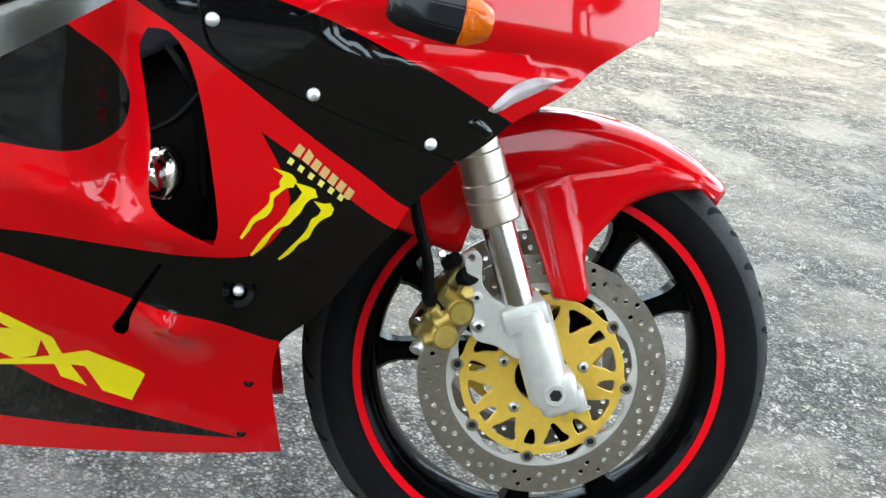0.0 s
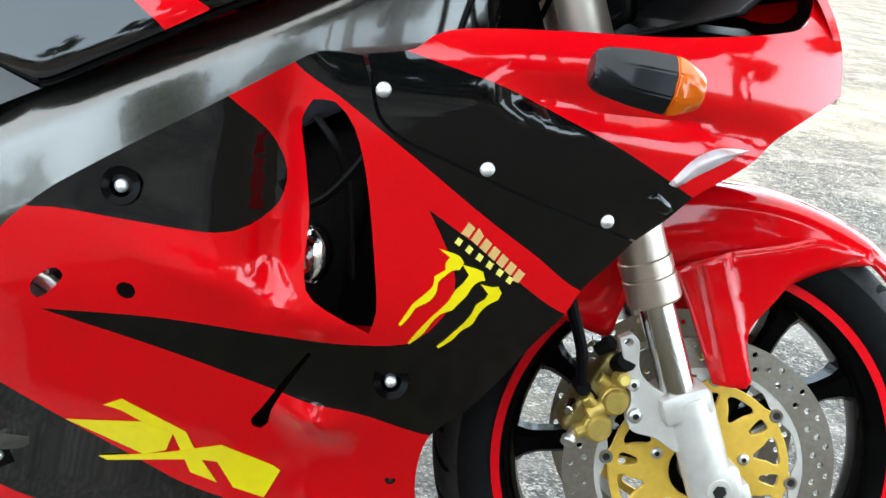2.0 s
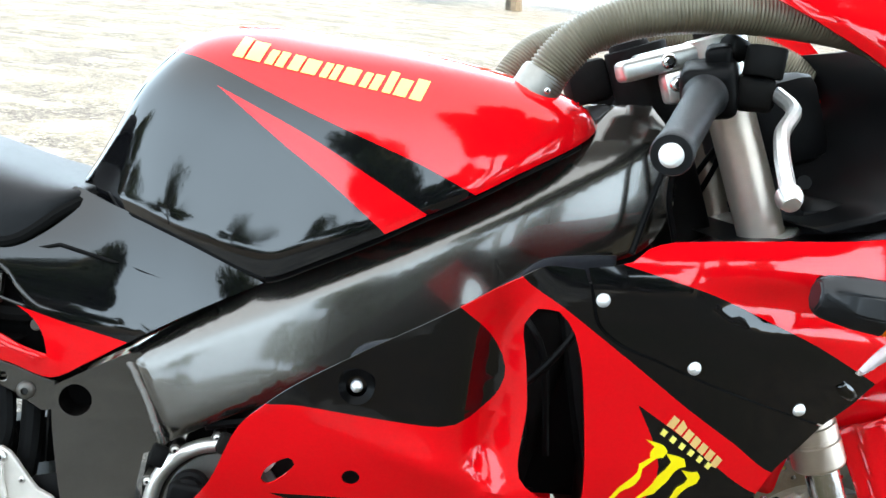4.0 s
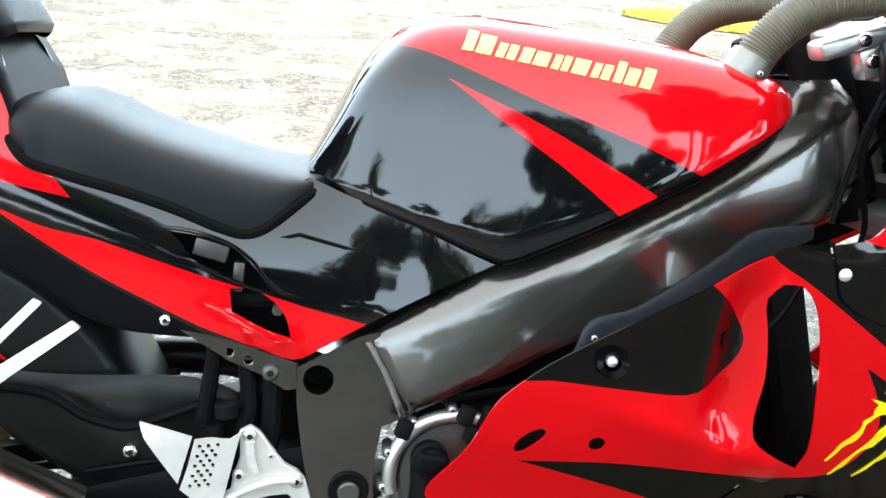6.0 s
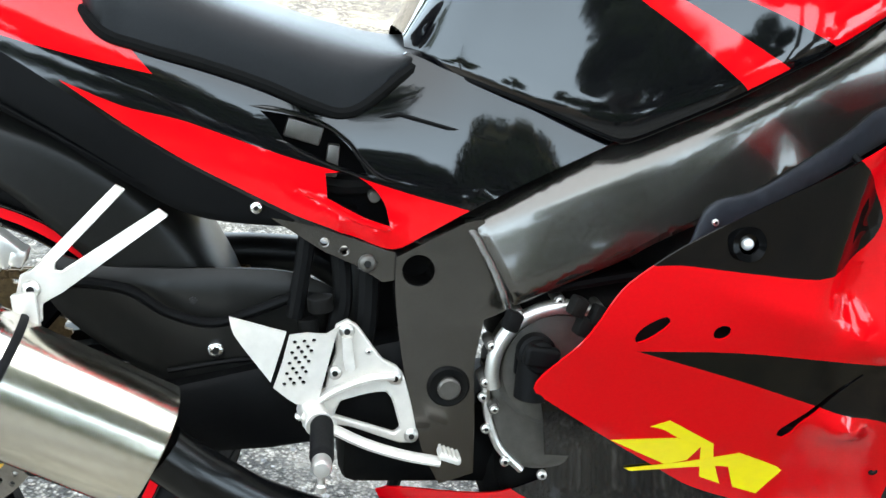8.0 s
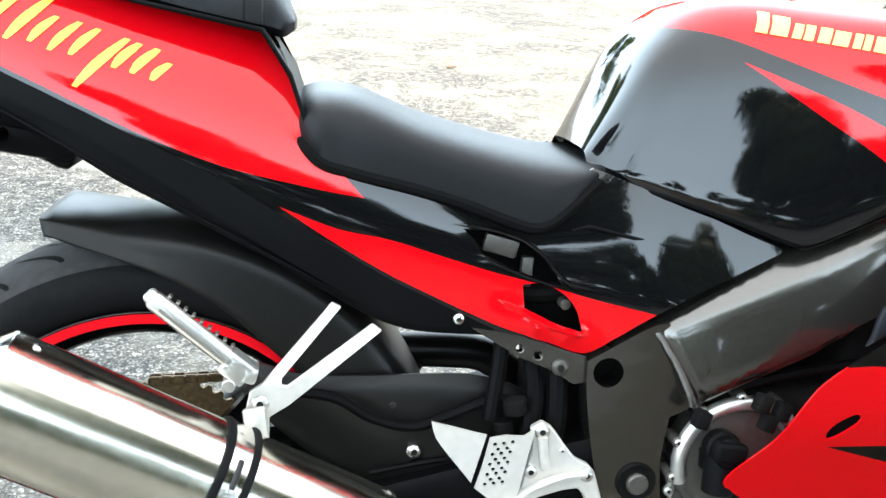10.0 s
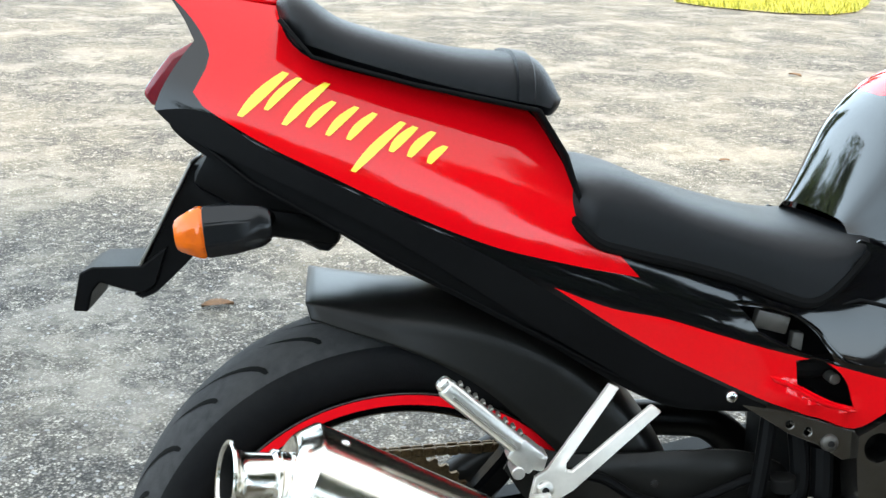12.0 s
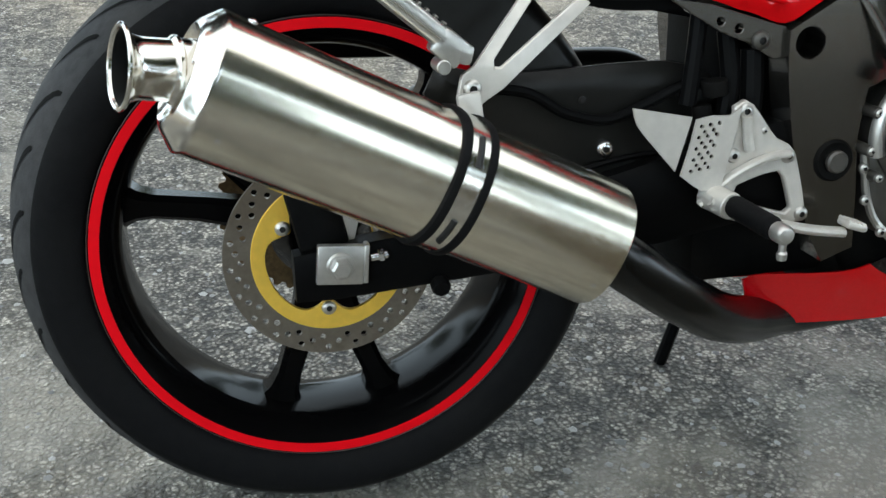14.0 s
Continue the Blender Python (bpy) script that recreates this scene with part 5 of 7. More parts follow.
# caliper, with two pot covers
caliper = part("brake_caliper", join(block((0.034, 0.052, 0.080), (1.234, -0.084, 0.368), (0, 26, 0), 0.008, 3), block((0.026, 0.030, 0.040), (1.250, -0.092, 0.408), (0, 26, 0), 0.008, 3)), DARKBRASS, bike, "gold-painted brake caliper with two piston covers", 45)
for x, z in ((1.2565, 0.3765), (1.2415, 0.3450)):
    part("piston_cover", lathe([(0, 0.0085), (0.0118, 0.0085), (0.0135, 0.0068), (0.0142, 0.0030), (0.0155, 0.0022), (0.0166, 0.0), (0.0166, -0.026)], (x, -0.117, z), (0, -1, 0), 36), BRASS, caliper, "round gold piston cover")
part("caliper_arm", join(rod((1.2565, -0.112, 0.3765), (1.228, -0.116, 0.358), 0.0085), rod((1.2415, -0.110, 0.3450), (1.216, -0.116, 0.338), 0.0080), rod((1.238, -0.112, 0.366), (1.222, -0.118, 0.380), 0.0075)), BRASS, caliper, "cast gold arm of the caliper")
part("caliper_neck", join(rod((1.2565, -0.108, 0.385), (1.262, -0.112, 0.409), 0.0090), rod((1.250, -0.108, 0.392), (1.236, -0.112, 0.400), 0.0070)), BRASS, caliper)
part("bleed_cap", join(rod((1.2575, -0.112, 0.400), (1.2605, -0.128, 0.404), 0.0078), rod((1.2585, -0.124, 0.4025), (1.2600, -0.130, 0.4035), 0.0062)), BRASS, caliper, "small gold bleed cap")
part("rubber_cap", join(rod((1.258, -0.104, 0.414), (1.262, -0.122, 0.424), 0.0115), rod((1.234, -0.100, 0.428), (1.246, -0.112, 0.440), 0.0085)), DARK, caliper, "black rubber cap")
part("pad_pin", rod((1.222, -0.105, 0.342), (1.211, -0.120, 0.330), 0.0058), BRUSHED, caliper, "steel pin end")
part("pin_cap", rod((1.2125, -0.118, 0.3325), (1.2085, -0.124, 0.3275), 0.0080), BRUSHED, caliper)
part("pad_pin", rod((1.214, -0.104, 0.368), (1.206, -0.120, 0.362), 0.0055), LIPCHROME, caliper, "steel pin end")
part("pad_pin", rod((1.232, -0.104, 0.436), (1.227, -0.114, 0.444), 0.0050), LIPCHROME, caliper, "steel pin end")
part("banjo", join(rod((1.219, -0.098, 0.389), (1.219, -0.122, 0.389), 0.0085), rod((1.224, -0.108, 0.383), (1.234, -0.116, 0.374), 0.0065)), DARK, caliper)
part("brake_hose", sweep(bend([(1.150, -0.09, 0.58), (1.178, -0.105, 0.53), (1.196, -0.115, 0.475), (1.212, -0.118, 0.43), (1.217, -0.118, 0.392)]), 0.0065, 10), PLASTIC, bike, "black front brake hose")

# front mudguard
guard_low = curve((46, 0.325), (50, 0.320), (55, 0.312), (60, 0.292), (67, 0.264), (72, 0.238), (78, 0.212), (92, 0.214), (104, 0.228), (115, 0.232), (124, 0.205), (131, 0.190), (136, 0.215), (141, 0.262))
bm = bmesh.new()
rows = []
for k in range(73):
    th = 52 + (141 - 52) * k / 72
    a = radians(th)
    fade = min(1.0, (th - 52) / 9 + 0.05)
    wide = 0.050 + 0.030 * fade**0.7
    row = []
    for j in range(-16, 17):
        s = abs(j) / 16
        if s < 0.62:
            q = s / 0.62 * math.pi / 2
            r = 0.302 + 0.026 * math.cos(q)**0.7 - 0.002
            y = wide * math.sin(q)**0.85
        else:
            u = (s - 0.62) / 0.38
            low = min(float(guard_low(th)), 0.300)
            r = 0.300 + (low - 0.300) * u
            y = wide + 0.004 * math.sin(math.pi * u)
        row.append(bm.verts.new((r * math.cos(a), math.copysign(y, j) if j else 0.0, r * math.sin(a))))
    rows.append(row)
for a, b in zip(rows, rows[1:]):
    for j in range(32):
        bm.faces.new((a[j], a[j + 1], b[j + 1], b[j]))
bmesh.ops.recalc_face_normals(bm, faces=bm.faces)
mudguard = part("front_mudguard", bm, RED, bike, "glossy red front mudguard with fork shields", 60)
mudguard.matrix_basis = front_wheel.matrix_basis.copy()
sm = mudguard.modifiers.new("thickness", "SOLIDIFY")
sm.thickness, sm.offset = 0.003, -1
shield_line = rounded([(1.309, 0.520), (1.357, 0.542), (1.428, 0.561), (1.462, 0.571), (1.521, 0.560), (1.552, 0.551), (1.520, 0.549), (1.483, 0.543), (1.445, 0.524), (1.421, 0.491), (1.403, 0.462), (1.405, 0.435), (1.413, 0.407),
                       (1.406, 0.397), (1.373, 0.396), (1.352, 0.440), (1.330, 0.484)], 0.008, 50)


def y_shield(x, z):
    """Flat skirt with a raised channel that runs down to its foot."""
    u = (x - 1.3495) - 0.36 * (0.534 - z)
    channel = -0.008 * np.exp(-(u / 0.0185)**8)
    return -0.0935 - 0.096 * (x - 1.384) + channel + 0.035 * np.clip((x - 1.49) / 0.06, 0, 1)


for side in (-1, 1):
    s = panel("fork_shield", shield_line, y_shield if side < 0 else (lambda x, z: y_shield(2.768 - x, z)), RED, (), (), mudguard, "red fork shield with a raised channel", 0.0045, 0.003, 0.003, 0.006, side)
    s.matrix_parent_inverse = mudguard.matrix_basis.inverted()
    if side > 0:
        s.location.x = 0.02

# triple clamp, bars, hoses
tri = part("top_clamp", join(block((0.120, 0.040, 0.022), (1.060, -0.115, 0.912), (0, -20, 0), 0.006, 3), block((0.05, 0.24, 0.020), (1.060, 0, 0.915), (0, -20, 0), 0.006, 3),
                             lathe([(0.026, -0.014), (0.034, -0.012), (0.034, 0.012), (0.026, 0.014)], (1.103, -0.113, 0.928), (-0.36, 0, 1), 32)), BRUSHED, bike, "machined silver top clamp")
for x, z in ((1.054, 0.908), (1.066, 0.886)):
    bolt(x - 0.004, -0.137, z, 0.0085, tri, LIPCHROME, "clamp_bolt", "steel socket bolt")
part("clip_on", join(lathe([(0.026, -0.018), (0.035, -0.016), (0.035, 0.016), (0.026, 0.018)], (1.105, -0.113, 0.893), (-0.4, 0, 1), 32), block((0.05, 0.03, 0.034), (1.075, -0.120, 0.888), (0, -20, 0), 0.006)), BRUSHED, bike, "silver clip-on clamp")
part("clamp_top_nut", join(lathe([(0, 0.012), (0.018, 0.012), (0.020, 0.008), (0.020, 0)], (1.098, -0.113, 0.942), (-0.4, 0, 1), 6), lathe([(0, 0.01), (0.022, 0.01), (0.024, 0)], (1.04, 0, 0.925), (-0.4, 0, 1), 24)), DARK, tri)
bar_a, bar_b = Vector((1.098, -0.14, 0.893)), Vector((0.992, -0.385, 0.817))
bar_d = (bar_b - bar_a).normalized()
grip = part("throttle_grip", lathe([(0.0, 0.0), (0.010, 0.0), (0.010, 0.052), (0.021, 0.054), (0.0225, 0.06), (0.0185, 0.068), (0.0168, 0.235), (0.0180, 0.245), (0.0182, 0.262), (0.0170, 0.264), (0.0, 0.264)], bar_a + bar_d * 0.012, bar_d, 28), VINYL, bike, "black rubber throttle grip with a bright bar end")
part("bar_end", lathe([(0.0, 0.010), (0.006, 0.0088), (0.0094, 0.005), (0.0105, 0.0), (0.0100, -0.01)], bar_b - bar_d * 0.002, bar_d, 28), WHITE, grip, "round white bar end")
part("switch_box", join(block((0.055, 0.062, 0.052), tuple(bar_a + bar_d * 0.035), (18, -8, -22), 0.010, 3), block((0.026, 0.03, 0.026), tuple(bar_a + bar_d * 0.03 + Vector((0.005, 0, 0.03))), (18, -8, -22), 0.006)), PLASTIC, bike, "black throttle and switch housing", 50)
part("master_cylinder", join(block((0.04, 0.05, 0.035), (1.135, -0.16, 0.885), (10, 0, -20), 0.008), rod((1.135, -0.175, 0.90), (1.137, -0.175, 0.93), 0.020), rod((1.12, -0.15, 0.925), (1.10, -0.16, 0.93), 0.012)), DARK, bike, "dark brake master cylinder", 50)
part("brake_lever", join(sweep(bend([(1.150, -0.18, 0.885), (1.154, -0.22, 0.869), (1.128, -0.265, 0.846), (1.117, -0.30, 0.825), (1.113, -0.335, 0.795)]), 0.0075, 10), lathe([(0, 0.013), (0.008, 0.010), (0.012, 0.003), (0.012, -0.004), (0.007, -0.010), (0, -0.012)], (1.113, -0.338, 0.791), (0, -0.8, -0.6), 20)), BRUSHED, bike, "silver brake lever")
# left bar
part("clutch_grip", rod((1.13, 0.16, 0.893), (1.05, 0.385, 0.815), 0.018), VINYL, bike, "black rubber clutch grip")
for p in ([(1.10, -0.15, 0.87), (1.075, -0.14, 0.83), (1.07, -0.13, 0.77), (1.09, -0.12, 0.70), (1.08, -0.10, 0.62)], [(1.07, -0.16, 0.86), (1.055, -0.15, 0.80), (1.04, -0.15, 0.74), (1.03, -0.16, 0.71)],
          [(1.14, -0.14, 0.88), (1.17, -0.08, 0.87), (1.16, 0.0, 0.83), (1.12, 0.02, 0.75)], [(1.14, -0.10, 0.86), (1.15, -0.02, 0.80), (1.13, 0.03, 0.72)]):
    part("control_cable", sweep(bend(p), 0.0035, 8), PLASTIC, bike, "black control cable")
for p in ([(1.20, -0.16, 0.80), (1.22, -0.08, 0.78), (1.20, 0.04, 0.76)], [(1.17, -0.10, 0.72), (1.22, -0.10, 0.70), (1.27, -0.06, 0.72)]):
    part("wiring_loom", sweep(bend(p), 0.008, 8), PLASTIC, bike, "taped black wiring loom")
part("lower_clamp", join(block((0.10, 0.26, 0.035), (1.175, 0, 0.715), (0, -22, 0), 0.008), lathe([(0.026, -0.018), (0.037, -0.016), (0.037, 0.016), (0.026, 0.018)], (1.190, -0.113, 0.722), (-0.4, 0, 1), 32)), BRUSHED, bike, "silver lower fork clamp")


def corrugated(path, r, pitch, label):
    P = bend(path, 0.0008)
    L = np.concatenate([[0], np.cumsum(np.linalg.norm(np.diff(P, axis=0), axis=1))])
    return part("intake_hose", sweep(P, r + 0.0013 * np.sin(2 * math.pi * L / pitch), 24), HOSE, bike, label, 180)


for side in (-1, 1):
    y = -1 if side < 0 else 1
    hose = corrugated([(0.917, 0.150 * y, 0.868), (0.930, 0.152 * y, 0.893), (0.955, 0.158 * y, 0.922), (0.995, 0.165 * y, 0.943), (1.06, 0.170 * y, 0.957), (1.14, 0.172 * y, 0.962), (1.24, 0.165 * y, 0.955), (1.32, 0.15 * y, 0.925)], 0.0212, 0.0037, "grey corrugated intake hose from the tank to the nose")
    part("hose_collar", lathe([(0.0225, -0.004), (0.0262, -0.003), (0.0268, 0.002), (0.0262, 0.006), (0.0246, 0.008), (0.0238, 0.026), (0.0226, 0.030), (0.0212, 0.031)], (0.909, 0.148 * y, 0.855), (0.42, 0.05 * y, 0.9), 32), COLLAR, hose, "dull silver hose collar")
bolt(0.922, -0.1735, 0.864, 0.0035, bike, LIPCHROME, "collar_screw")
part("ignition_box", block((0.05, 0.05, 0.05), (1.0, 0.03, 0.885), (0, -20, 0), 0.008), DARK, bike, "dark ignition housing")

# ================= rear end =================
# hugger mudguard
hug_low = curve((8, 0.235), (30, 0.232), (45, 0.234), (61, 0.242), (72, 0.257), (82, 0.273), (94, 0.297), (102, 0.318), (107, 0.338))
hug_top = curve((8, 0.330), (40, 0.333), (60, 0.336), (75, 0.337), (93, 0.340), (102, 0.350), (108, 0.360))
bm = bmesh.new()
rows = []
for k in range(61):
    th = 8 + 99.5 * k / 60
    a = radians(th)
    top, low = float(hug_top(th)), float(hug_low(th))
    drop = 0.030 * min(1.0, (108 - th) / 16 + 0.12)
    row = []
    for j in range(-14, 15):
        s = abs(j) / 14
        if s < 0.6:
            q = s / 0.6 * math.pi / 2
            r, y = top - drop * (1 - math.cos(q)**0.8), 0.092 * math.sin(q)**0.9
        else:
            u = (s - 0.6) / 0.4
            r, y = (top - drop) + (min(low, top - drop - 0.002) - top + drop) * u, 0.092 + 0.006 * u
        row.append(bm.verts.new((r * math.cos(a), math.copysign(y, j) if j else 0.0, 0.312 + r * math.sin(a))))
    rows.append(row)
for a, b in zip(rows, rows[1:]):
    for j in range(28):
        bm.faces.new((a[j], a[j + 1], b[j + 1], b[j]))
bmesh.ops.recalc_face_normals(bm, faces=bm.faces)
hugger = part("rear_hugger", bm, SATIN, bike, "satin black rear hugger over the tyre", 60)
sm = hugger.modifiers.new("thickness", "SOLIDIFY")
sm.thickness, sm.offset = 0.003, -1
side_line = rounded([(0.115, 0.500), (0.160, 0.487), (0.230, 0.487), (0.30, 0.491), (0.36, 0.488), (0.408, 0.465), (0.42, 0.40), (0.40, 0.345), (0.32, 0.335), (0.26, 0.350), (0.19, 0.385), (0.13, 0.43), (0.10, 0.47)], 0.012)
panel("hugger_side", side_line, lambda x, z: -0.108 - 0.012 * np.clip((x - 0.15) / 0.15, 0, 1), SATIN, (), (), hugger, "satin black hugger side panel", 0.016, 0.004, 0.008, 0.012)
bolt(0.283, -0.122, 0.406, 0.009, hugger, LIPCHROME, "hugger_screw", "bright dome screw")
bolt(0.259, -0.118, 0.457, 0.004, hugger, SOCKET, "hugger_screw", "small dark hole plug", 0.1)
part("hugger_rib", sweep(bend([(0.235, -0.123, 0.382), (0.30, -0.124, 0.395), (0.345, -0.122, 0.398)]), 0.003, 6), PLASTIC, hugger)
part("brake_hose", sweep(bend([(0.13, -0.125, 0.474), (0.161, -0.130, 0.477), (0.2, -0.131, 0.470), (0.234, -0.131, 0.449), (0.28, -0.131, 0.438), (0.321, -0.132, 0.452), (0.362, -0.134, 0.469), (0.404, -0.135, 0.468)]), 0.0055, 10), PLASTIC, bike, "black rear brake hose")
# swingarm
for side in (-1, 1):
    y = 0.118 * side
    bm = bmesh.new()
    rows = []
    for x, z, h, w in ((-0.04, 0.300, 0.024, 0.014), (0.0, 0.303, 0.027, 0.016), (0.08, 0.310, 0.028, 0.018), (0.2, 0.325, 0.034, 0.022), (0.34, 0.350, 0.046, 0.026), (0.48, 0.378, 0.050, 0.028), (0.54, 0.386, 0.04, 0.028)):
        rows.append([bm.verts.new((x, y + w * a, z + h * b)) for a, b in ((-1, -0.8), (-0.8, -1), (0.8, -1), (1, -0.8), (1, 0.8), (0.8, 1), (-0.8, 1), (-1, 0.8))])
    for a, b in zip(rows, rows[1:]):
        for j in range(8):
            bm.faces.new((a[j], a[(j + 1) % 8], b[(j + 1) % 8], b[j]))
    bm.faces.new(rows[0])
    bm.faces.new(rows[-1])
    bmesh.ops.recalc_face_normals(bm, faces=bm.faces)
    arm = part("swingarm", bm, PLASTIC, bike, "black box-section swingarm", 50)
    if side < 0:
        blk = part("axle_block", block((0.046, 0.010, 0.040), (0.004, -0.140, 0.3165), (0, 5, 0), 0.0015), BRUSHED, arm, "square silver axle block")
        part("block_edge", block((0.005, 0.013, 0.040), (0.029, -0.141, 0.3165), (0, 5, 0), 0.0012), BRUSHED, blk)
        part("axle_washer", lathe([(0, 0.004), (0.0125, 0.004), (0.0140, 0.0025), (0.0140, 0)], (0.004, -0.145, 0.3165), (0, -1, 0), 32), BRUSHED, blk)
        part("axle_nut", lathe([(0, 0.011), (0.0080, 0.011), (0.0105, 0.0095), (0.0110, 0.0)], (0.004, -0.148, 0.3165), (0, -1, 0), 6), BRUSHED, blk, "big hexagon axle nut", 20)
        part("adjuster_screw", join(rod((0.034, -0.140, 0.320), (0.052, -0.140, 0.322), 0.004), rod((0.042, -0.140, 0.321), (0.048, -0.140, 0.3217), 0.007, n=6)), LIPCHROME, blk)
        part("caliper_stay", join(block((0.05, 0.02, 0.085), (-0.012, -0.110, 0.35), (0, -12, 0), 0.006), block((0.06, 0.03, 0.04), (0.01, -0.108, 0.385), (0, 20, 0), 0.008)), DARK, arm, "dark caliper stay")
        part("arm_knob", lathe([(0, 0.012), (0.008, 0.012), (0.010, 0.008), (0.010, 0.0)], (0.104, -0.136, 0.284), (0, -1, -0.2), 12), DARK, arm, "dark stand bobbin")
part("grey_bracket", block((0.055, 0.004, 0.06), (0.0, -0.112, 0.352), (0, 14, 0), 0.002), SILVER, bike, "grey caliper plate")
part("swingarm_brace", sweep(bend([(0.47, 0.09, 0.375), (0.435, 0.093, 0.412), (0.395, 0.097, 0.443), (0.36, 0.10, 0.449), (0.27, 0.105, 0.447), (0.15, 0.11, 0.42), (0.06, 0.115, 0.36), (0.02, 0.118, 0.32)]), 0.023, 12), SATIN, bike, "black swingarm brace")
part("shock", join(rod((0.48, 0.0, 0.30), (0.47, 0.0, 0.52), 0.03), sweep([(0.48 - 0.01 * u + 0.036 * math.cos(40 * u), 0.036 * math.sin(40 * u), 0.32 + 0.18 * u) for u in np.linspace(0, 1, 160)], 0.006, 6)), DARK, bike, "dark rear shock with a coil spring")
part("chain_guard", block((0.20, 0.020, 0.020), (0.02, 0.105, 0.487), (0, 2, 0), 0.006), PLASTIC, bike, "black chain guard")
# chain: plates and rollers along the upper run
bms = []
for k in range(23):
    x = -0.02 + 0.0145 * k
    z = 0.417 + 0.055 * x
    for dy in ((-0.004, 0.004) if k % 2 else (-0.006, 0.006)):
        bms.append(block((0.0155, 0.002, 0.0115), (x, 0.084 + dy, z), (0, -3, 0), 0.0025, 1))
    bms.append(rod((x + 0.007, 0.078, z), (x + 0.007, 0.090, z), 0.0045, n=8))
part("drive_chain", join(*bms), CHAIN, bike, "greasy brown drive chain")

# hanger and footpeg
hang_out = [(0.191, 0.586), (0.2005, 0.582), (0.1430, 0.5185), (0.1425, 0.512), (0.1485, 0.5115), (0.2315, 0.567), (0.241, 0.561), (0.150, 0.4915), (0.137, 0.483), (0.131, 0.479), (0.131, 0.462), (0.111, 0.462), (0.108, 0.487), (0.112, 0.506), (0.124, 0.514)]
hanger = plate("exhaust_hanger", hang_out, -0.206, 0.006, SILVER, (), bike, "silver cast hanger bracket for silencer and passenger footrest", 0.0015, slope=lambda x, z: 0.52 * np.clip(z - 0.515, 0, 1))
bolt(0.122, -0.2065, 0.494, 0.0088, hanger, BRUSHED, "hanger_bolt", "socket-head bolt")
peg = part("passenger_peg", join(block((0.104, 0.016, 0.019), (0.060, -0.213, 0.5695), (0, 40, 0), 0.0065, 3), block((0.030, 0.014, 0.015), (0.028, -0.213, 0.5965), (0, 47, 0), 0.005, 3)), BRUSHED, bike, "folded silver passenger footpeg", 45)
part("peg_head", join(block((0.030, 0.022, 0.026), (0.1000, -0.210, 0.5330), (0, 40, 0), 0.004, 2), block((0.016, 0.026, 0.018), (0.1120, -0.208, 0.5270), (0, 15, 0), 0.004, 2)), BRUSHED, peg, "hinged head of the footpeg")
part("peg_groove", sweep([(0.030, -0.2215, 0.5925), (0.060, -0.2220, 0.5672), (0.090, -0.2215, 0.5420)], 0.0016, 6), COLLAR, peg)
for k in range(9):
    u = k / 8
    part("peg_rib", block((0.0035, 0.012, 0.004), (0.038 + 0.058 * u, -0.208, 0.6015 - 0.0487 * u), (0, 40, 0), 0.001, 1), COLLAR, peg)
part("peg_pin", rod((0.093, -0.196, 0.517), (0.093, -0.222, 0.517), 0.0065), BRUSHED, peg)

# silencer
A, B = Vector((-0.114, -0.265, 0.527)), Vector((0.231, -0.228, 0.348))
d = (B - A).normalized()
side_v = d.cross(Vector((0, 0, 1))).normalized()
up_v = side_v.cross(d)
LEN = (B - A).length


def can_ring(s, r, n=56, sx=1.04, sz=1.0):
    out = []
    for i in range(n):
        a = 2 * math.pi * i / n
        c, q = math.cos(a), math.sin(a)
        c, q = math.copysign(abs(c)**0.86, c), math.copysign(abs(q)**0.86, q)
        out.append(A + d * s + side_v * (c * r * sx) + up_v * (q * r * sz))
    return out


def can_body(stations, n=56, caps=(True, True)):
    bm = bmesh.new()
    rows = [[bm.verts.new(p) for p in can_ring(s, r, n)] for s, r in stations]
    for a, b in zip(rows, rows[1:]):
        for j in range(n):
            bm.faces.new((a[j], a[(j + 1) % n], b[(j + 1) % n], b[j]))
    if caps[0]:
        bm.faces.new(rows[0])
    if caps[1]:
        bm.faces.new(rows[-1])
    bmesh.ops.recalc_face_normals(bm, faces=bm.faces)
    return bm


can = part("silencer", can_body([(0.0, 0.0578), (0.002, 0.0592)] + [(0.01 + (LEN - 0.02) * k / 10, 0.0593) for k in range(11)] + [(LEN - 0.001, 0.0593), (LEN, 0.0585)]), CANSTEEL, bike, "brushed stainless steel silencer", 30)
part("end_cap", can_body([(0.002, 0.0596), (0.0, 0.0598), (-0.0015, 0.0594), (-0.003, 0.0584), (-0.0145, 0.0462), (-0.0155, 0.0445), (-0.017, 0.041), (-0.011, 0.034), (-0.011, 0.020)]), CHROME, can, "polished chamfered end cap", 60)
out_d = Vector((-0.935, -0.28, 0.17)).normalized()
o = A - d * 0.014 + up_v * 0.002
part("tailpipe", lathe([(0.0255, -0.01), (0.0255, 0.004), (0.0275, 0.006), (0.0275, 0.009), (0.0242, 0.012), (0.0242, 0.034), (0.0262, 0.041), (0.0295, 0.0445), (0.0325, 0.0455), (0.0340, 0.0472), (0.0338, 0.0490), (0.0322, 0.0500), (0.0300, 0.0492), (0.0292, 0.0470)], o, out_d, 48), CHROME, can, "bright outlet pipe with a rolled lip")
part("outlet_bore", lathe([(0.0292, 0.0470), (0.0262, 0.0435), (0.0232, 0.036), (0.0225, -0.015), (0.0, -0.015)], o, out_d, 40), DARK, can, "sooty bore of the outlet")
part("pipe_bore", lathe([(0.0, -0.012), (0.0150, -0.010), (0.0212, 0.0)], o + out_d * 0.036, out_d, 32), SOCKET, can, "near-black cup for the shaded, sooty bore")
